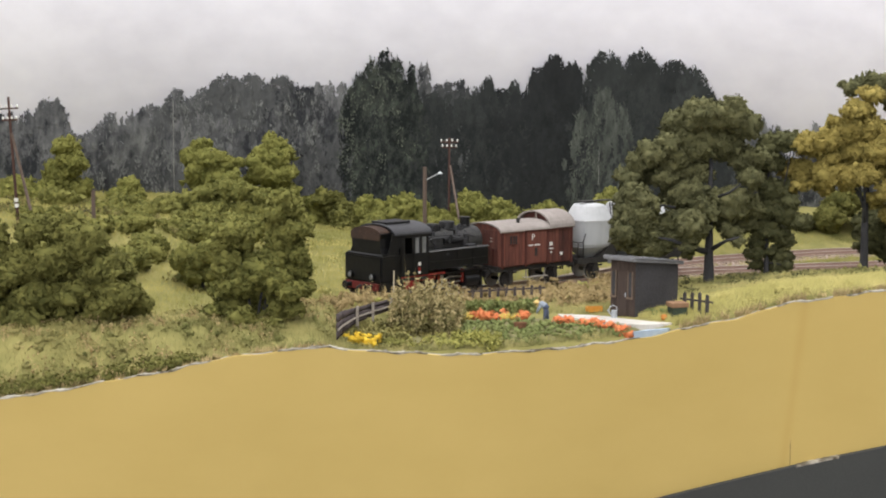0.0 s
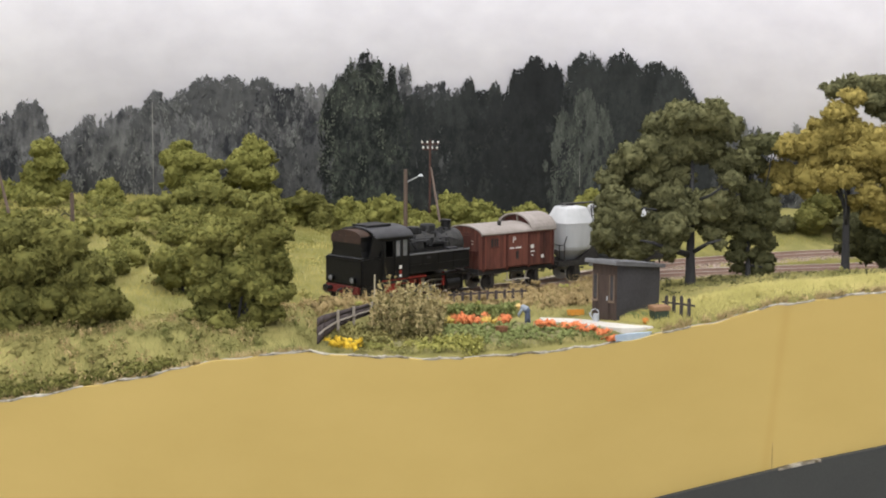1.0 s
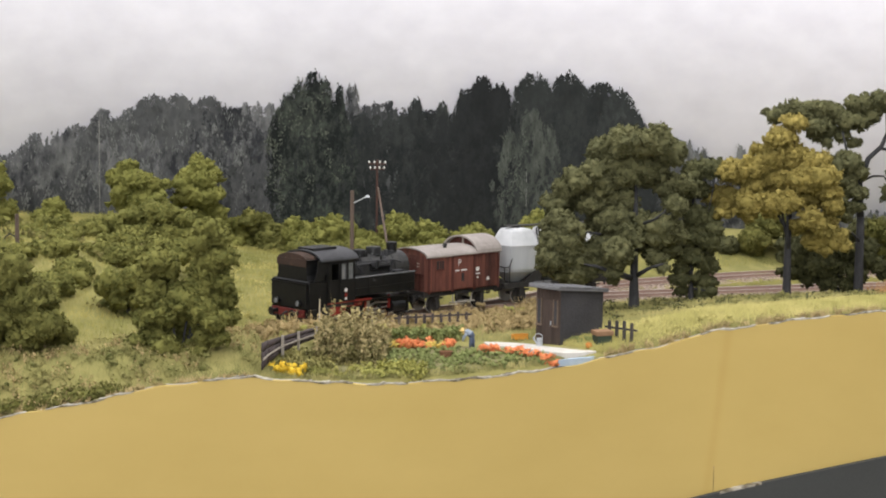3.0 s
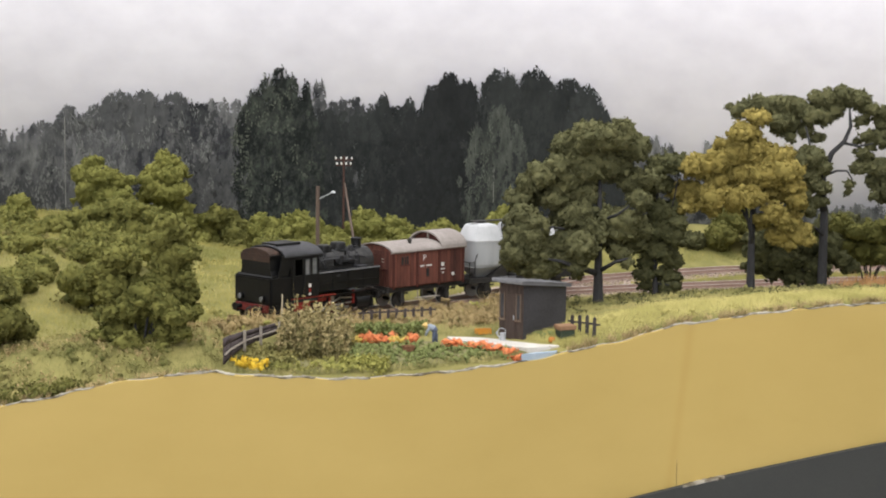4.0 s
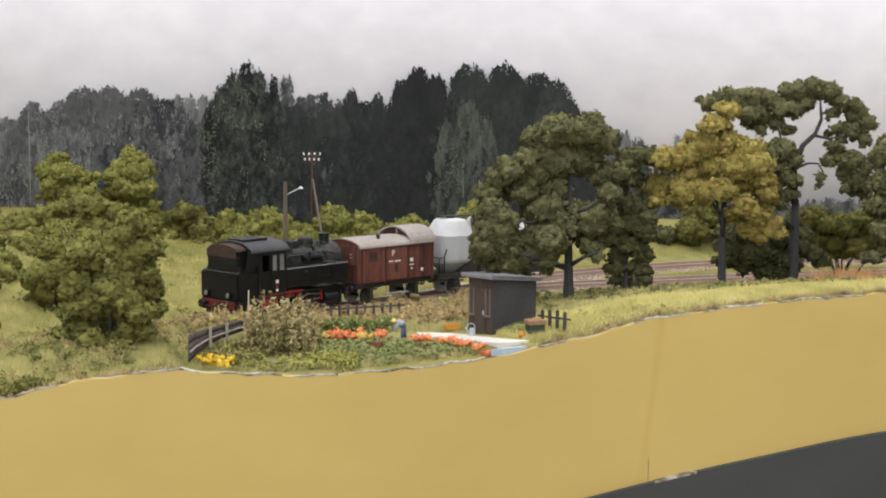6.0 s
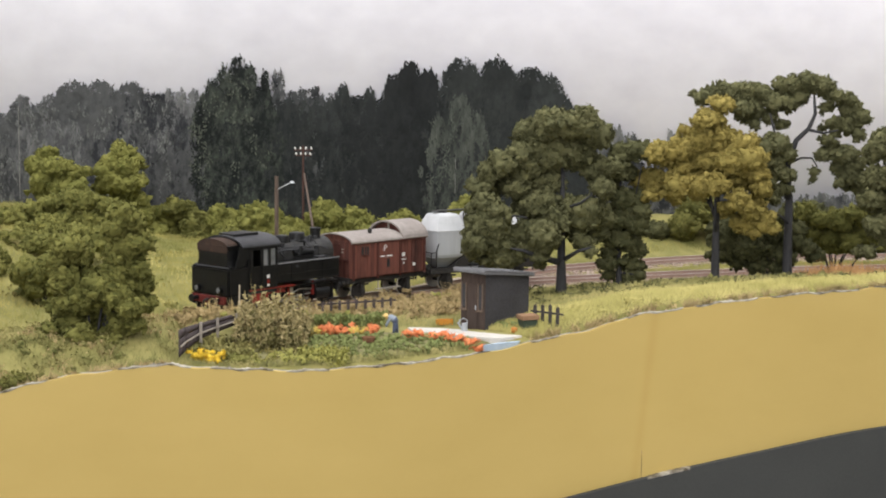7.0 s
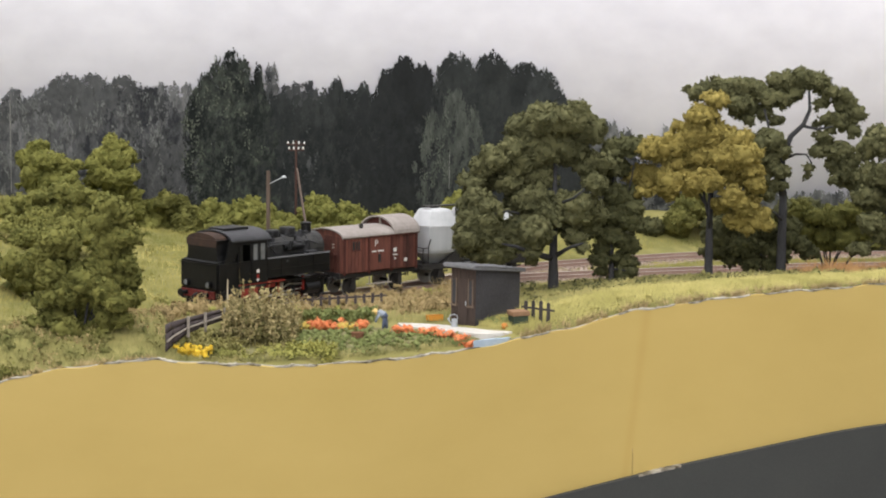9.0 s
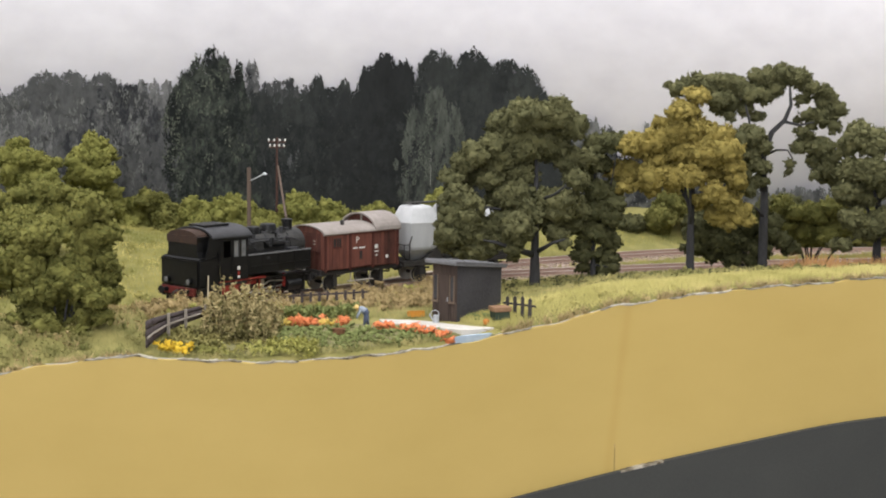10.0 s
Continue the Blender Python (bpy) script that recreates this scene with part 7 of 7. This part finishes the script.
x, y = x[keep], y[keep]
mounds("straw_clumps", x, y, rng.uniform(0.0026, 0.0062, len(x)), M["straw"], "fluffy straw coloured weeds beside the track", "weeds", knobs=16, crumbs=12, sprigs=1300, leaf_size=0.0010)
tufted("straw_weeds", len(x), x, y, 0.0100, 20, M["straw"], "dry straw coloured weeds beside the track", spread=0.0019)
k = 150
x = rng.uniform(-0.150, 0.045, k)
y = track_y(x) - 0.034 - np.abs(rng.normal(0, 0.034, k))
keep = (y > np.interp(x, [-0.15, -0.11, -0.07, 0.03], [0.93, 0.975, 1.005, 1.0]))
tufted("straw_weeds", int(keep.sum()), x[keep], y[keep], 0.0050, 24, M["straw"], "short dry weeds beside the track", spread=0.0028)
k = 300
x = rng.uniform(-0.37, -0.135, k)
y = edge_y(x) + 0.003 + rng.uniform(0, 1, k) * np.maximum(track_y(x) - 0.032 - edge_y(x), 0.01)
kinds = rng.uniform(size=k)
for half, m in ((kinds < 0.7, "grass"), (kinds >= 0.7, "straw")):
    tufted("front_tufts", int(half.sum()), x[half], y[half], 0.0048, 15, M[m], "pale fuzzy tufts in the front grass", spread=0.0026, lean=0.5)
k = 200
x = rng.uniform(-0.20, -0.10, k)
y = track_y(x) - 0.026 - np.abs(rng.normal(0, 0.02, k))
tufted("straw_weeds", k, x, y, 0.0050, 16, M["straw"], "thin straw weeds at the trackside")
k = 26
x = rng.uniform(-0.150, 0.04, k)
y = track_y(x) - 0.034 - np.abs(rng.normal(0, 0.03, k))
keep = y > np.interp(x, [-0.15, -0.11, -0.07, 0.03], [0.93, 0.975, 1.005, 1.0])
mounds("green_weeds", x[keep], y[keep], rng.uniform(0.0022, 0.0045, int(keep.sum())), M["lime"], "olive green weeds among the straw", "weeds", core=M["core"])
k = 60
x = rng.uniform(-0.36, -0.13, k)
y = edge_y(x) + 0.004 + rng.uniform(0, 1, k) * (track_y(x) - 0.035 - edge_y(x))
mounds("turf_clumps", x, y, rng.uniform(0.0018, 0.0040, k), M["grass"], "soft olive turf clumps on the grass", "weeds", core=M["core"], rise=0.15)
x = rng.uniform(0.25, 0.48, 8500)
y = rng.uniform(1.075, 1.17, 8500)
keep = np.sin(x * 140) + np.sin(y * 170 + x * 60) > -0.5
x, y = x[keep], y[keep]
blades("rust_weeds", x, y, ground_z(x, y), 0.0095 * rng.uniform(0.4, 1.1, len(x)), 0.0006, M["rust_grass"], "rust coloured dry weeds near the trees", lean=0.3)


def flower_bed(name, x, y, height, size, material, label, category="flowers"):
    c = np.c_[x, y, ground_z(x, y) + rng.uniform(0.1, 1.0, len(x)) * height]
    q = flakes(c, None, size, size)
    return tagged(array_part(name, q.reshape(-1, 3), [np.arange(4 * len(x)).reshape(-1, 4)], [material]), label, category, kind="stuff")


def clumps(k, n, x0, x1, y0, y1, r, slope=0.0):
    cx, cy = scatter(k, x0, x1, y0, y1)
    cy = cy + slope * (cx - x0)
    who = np.repeat(np.arange(k), n)
    return cx[who] + rng.normal(0, r, k * n), cy[who] + rng.normal(0, r, k * n)


def path_front(x):
    """The front edge of the paved path."""
    return np.interp(x, [-0.012, -0.0097, 0.0127, 0.033, 0.05], [1.0, 0.980, 0.965, 0.9555, 0.958])


x, y = scatter(5200, 0.030, 0.066, 0.958, 0.992)
keep = (y > edge_y(x) + 0.001) & (y > 0.9775 - 0.72 * (x - 0.0318) + 0.001) & (y < 0.977 + 1.11 * (x - 0.0327) - 0.002)
blades("shed_grass", x[keep], y[keep], ground_z(x[keep], y[keep]), 0.0032, 0.0005, M["grass_y"], "pale grass beside the shed wall")
x, y = scatter(7, 0.038, 0.050, 0.974, 0.984)
mounds("leafy_plants", x, y, 0.0020, M["veg"], "small green weeds at the shed wall", "plants", core=M["core"])
gx2, gy2 = np.meshgrid(np.arange(-0.066, 0.033, 0.0042), np.arange(0.930, 0.968, 0.0052), indexing="ij")
x, y = gx2.ravel() + rng.normal(0, 0.0010, gx2.size), gy2.ravel() + rng.normal(0, 0.0006, gx2.size)
ok = (y > edge_y(x) + 0.004) & (y < path_front(x) - 0.003) & (rng.uniform(size=len(x)) < 0.9)
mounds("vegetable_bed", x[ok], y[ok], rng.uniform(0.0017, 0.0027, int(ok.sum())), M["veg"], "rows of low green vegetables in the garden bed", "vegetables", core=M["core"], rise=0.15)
x, y = clumps(90, 10, -0.068, 0.032, 0.926, 0.966, 0.0011)
ok = (y > edge_y(x) + 0.004) & (y < path_front(x) - 0.003)
flower_bed("vegetable_bed", x[ok], y[ok], 0.0020, 0.0013, M["veg"], "loose vegetable leaves in the garden bed", "vegetables")


def flower_patch(name, k, x0, x1, y0, y1, r, material, label, slope=0.0):
    x, y = scatter(k, x0, x1, y0, y1)
    y = y + slope * (x - x0)
    return mounds(name, x, y, r * rng.uniform(0.7, 1.25, k), material, label, "flowers", rise=0.9, leaf_size=0.0011)


flower_patch("orange_flowers", 14, -0.064, -0.0445, 0.977, 0.988, 0.0028, M["orange"], "fluffy bed of bright orange flowers")
flower_patch("orange_flowers", 6, -0.0365, -0.0300, 0.976, 0.986, 0.0028, M["orange"], "fluffy bed of bright orange flowers")
flower_patch("orange_flowers", 26, -0.014, 0.031, 0.9655, 0.9695, 0.0023, M["orange"], "row of orange flowers along the path", slope=-0.40)
flower_patch("yellow_flowers", 6, -0.0455, -0.0365, 0.976, 0.982, 0.0022, M["yellow_pale"], "pale yellow flowers between the orange ones")
flower_patch("yellow_flowers", 4, -0.069, -0.063, 0.976, 0.982, 0.0020, M["yellow_pale"], "pale yellow flowers beside the orange ones")
flower_patch("yellow_flowers", 12, -0.129, -0.1145, 0.9065, 0.9105, 0.0030, M["yellow"], "clump of yellow flowers at the fence")
x, y = scatter(8, -0.112, -0.100, 0.907, 0.916)
mounds("leafy_plants", x, y, 0.0024, M["leaf_near"], "small green plants beside the yellow flowers", "plants", core=M["core"])
x, y = scatter(14, -0.084, -0.060, 0.914, 0.924)
mounds("lime_plants", x, y, rng.uniform(0.0018, 0.0028, 14), M["lime"], "low yellow-green plants before the bed", "plants", core=M["core"])
x, y = clumps(20, 70, -0.072, -0.046, 0.918, 0.926, 0.0016)
flower_bed("lime_plants", x, y, 0.0055, 0.0013, M["lime"], "low lime green plants at the bed's edge", "plants")
x, y = clumps(26, 60, -0.068, -0.030, 1.000, 1.012, 0.0026)
flower_bed("leafy_plants", x, y, 0.0085, 0.0017, M["veg"], "tall leafy green plants behind the flowers", "plants")
x, y = clumps(30, 40, -0.128, -0.10, 0.915, 0.94, 0.0024)
flower_bed("leafy_plants", x, y, 0.0050, 0.0016, M["grass"], "mixed low plants inside the fence", "plants")

# tall dry plants: stalks with hanging leaves
k = 360
sx, sy = scatter(k, -0.110, -0.069, 0.932, 0.985)
sz = ground_z(sx, sy)
hh = (0.009 + 0.021 * rng.uniform(0, 1, k) ** 1.9) * np.interp(sx, [-0.110, -0.100, -0.085, -0.069], [0.7, 1.0, 1.0, 0.75])
who = np.repeat(np.arange(k), 24)
f = rng.uniform(0.05, 1.0, len(who))
c = np.c_[sx[who] + rng.normal(0, 0.0015, len(who)) * (1.15 - f), sy[who] + rng.normal(0, 0.0015, len(who)) * (1.15 - f), sz[who] + hh[who] * f]
q = flakes(c, np.tile((0.0, -0.3, 0.5), (len(c), 1)) + rng.normal(0, 0.6, c.shape), 0.0011, 0.0027)
ob = array_part("dry_maize", q.reshape(-1, 3), [np.arange(4 * len(who)).reshape(-1, 4)], [M["maize"], M["maize_green"]], index=(f < rng.uniform(0.25, 0.85, len(f))).astype(int))
tagged(ob, "stand of tall dry brown-green maize plants", "plants", kind="stuff")
k2 = 30
mx, my = scatter(k2, -0.108, -0.072, 0.934, 0.982)
mz = ground_z(mx, my)
hm = np.interp(mx, [-0.118, -0.108, -0.088, -0.066], [0.7, 1.0, 0.95, 0.65])
lobes = [(a * 1000, b * 1000, (c + h * rng.uniform(0.002, 0.013)) * 1000, rng.uniform(2.6, 4.4)) for a, b, c, h in zip(mx, my, mz, hm)]
tagged(heap("maize_leaves", lobes, 0, M["maize_green"], M["maize_green"], None, leaf_size=0.0012, knobs=20, crumbs=14, sprigs=1300), "dense olive-brown leaves of the dry maize", "plants", kind="stuff")
blades("maize_stalks", sx, sy, sz, hh, 0.0005, M["maize"], "dry upright maize stalks", lean=0.10)

x = rng.uniform(-0.40, -0.20, 190)
y = edge_y(x) + rng.uniform(0.0018, 0.0068, 190)
mounds("edge_fringe", x, y, rng.uniform(0.0014, 0.0027, 190), M["leaf_mid"], "dark green low growth along the front edge", "plants", rise=0.35)

# dark green fringe along the front edge, and short yellow growth before the garden
x, y = clumps(230, 20, -0.38, -0.21, 0.0, 0.011, 0.0016)
y = edge_y(x) + 0.001 + np.abs(y) * rng.uniform(0.2, 1.0, len(y))
flower_bed("edge_fringe", x, y, 0.0040, 0.0013, M["leaf_near"], "dark green low plants along the front edge", "plants")
# dark olive flakes that put the trees' shade into the ground's colour
x, y = clumps(260, 18, 0.06, 0.40, 1.04, 1.22, 0.0020)
keep = free_ground(x, y) & (y < track_y(x)) & (y > edge_y(x) + 0.045)
flower_bed("shaded_cover", x[keep], y[keep], 0.0034, 0.0013, M["leaf_oak"], "low growth coloured dull olive for the shade under the trees", "plants")
x = rng.uniform(-0.135, 0.03, 2600)
y = edge_y(x) + 0.001 + np.abs(rng.normal(0, 0.003, len(x)))
blades("edge_grass", x, y, ground_z(x, y), 0.0028, 0.0006, M["grass"], "short olive grass before the garden bed")
x, y = clumps(40, 20, -0.125, -0.066, 0.905, 0.93, 0.0018)
keep = y > edge_y(x) + 0.002
flower_bed("garden_weeds", x[keep], y[keep], 0.0026, 0.0012, M["lime"], "low yellow-green weeds before the maize", "plants")
x, y = clumps(90, 18, -0.125, -0.05, 0.902, 0.94, 0.0018)
keep = y > edge_y(x) + 0.002
flower_bed("garden_weeds", x[keep], y[keep], 0.0024, 0.0012, M["grass"], "mixed low olive weeds in the garden", "plants")
x = np.r_[rng.uniform(0.05, 0.44, 5200), rng.uniform(-0.36, -0.14, 1600)]
y = edge_y(x) - 0.0006 + np.abs(rng.normal(0, 0.0016, len(x)))
patch = np.sin(x * 210) + np.sin(x * 531 + 1) + rng.normal(0, 0.7, len(x)) > -0.2
blades("edge_straw", x[patch], y[patch], ground_z(x[patch], y[patch]) - 0.0004, 0.0032, 0.0007, M["straw"], "dry straw grass overhanging the cut edge", lean=0.7)
k = 34
x = rng.uniform(0.07, 0.42, k)
y = edge_y(x) + 0.006 + rng.uniform(0, 1, k) ** 1.5 * 0.05
mounds("turf_clumps", x, y, rng.uniform(0.0014, 0.0034, k), M["grass_y"], "soft straw coloured turf clumps along the edge", "weeds", rise=0.05)
k = 40
x = rng.uniform(0.06, 0.36, k)
y = np.minimum(track_y(x) - 0.03, edge_y(x) + 0.09) - rng.uniform(0, 0.02, k)
mounds("turf_clumps", x, y, rng.uniform(0.002, 0.0042, k), M["grass"], "olive weed clumps below the track", "weeds", core=M["core"], rise=0.2)
k = 85
x, y = scatter(k, -0.44, -0.235, 1.07, 1.33)
mounds("slope_turf", x, y, rng.uniform(0.0035, 0.0085, k), M["bank_scrub"], "low olive and brown scrub turf on the slope", "weeds", core=M["core"], rise=0.0, crumbs=80, sprigs=200)
k = 90
x, y = scatter(k, -0.235, -0.03, 1.10, 1.39)
keep = y > track_y(x) + 0.035
mounds("slope_turf", x[keep], y[keep], rng.uniform(0.0020, 0.0050, int(keep.sum())), M["grass_green"], "soft green turf clumps on the slope", "weeds", rise=-0.25)
k = 110
x = rng.uniform(-0.37, -0.13, k)
y = edge_y(x) + 0.003 + rng.uniform(0, 1, k) * 0.06
mounds("turf_clumps", x, y, rng.uniform(0.0015, 0.0036, k), M["grass"], "soft olive turf clumps near the front edge", "weeds", rise=-0.1)
k = 75
x = rng.uniform(-0.045, 0.040, k)
y = rng.uniform(1.025, 1.11, k)
keep = (y < track_y(x) - 0.036) & (y > 1.02 + 0.9 * np.maximum(x - 0.02, 0)) & (np.abs(y - 1.006) > 0.012)
mounds("straw_clumps", x[keep], y[keep], rng.uniform(0.0024, 0.0058, int(keep.sum())), M["straw"], "fluffy straw weeds behind the garden", "weeds", knobs=16, crumbs=12, sprigs=1300, leaf_size=0.0010)
tufted("straw_weeds", int(keep.sum()), x[keep], y[keep], 0.0095, 18, M["straw"], "tall dry weeds behind the garden", spread=0.0022)
k = 90
x, y = scatter(k, -0.215, -0.05, 1.09, 1.30)
keep = y > track_y(x) + 0.030
tufted("dry_tufts", int(keep.sum()), x[keep], y[keep], 0.0036, 14, M["grass_y"], "sparse pale tufts on the slope", spread=0.0035)
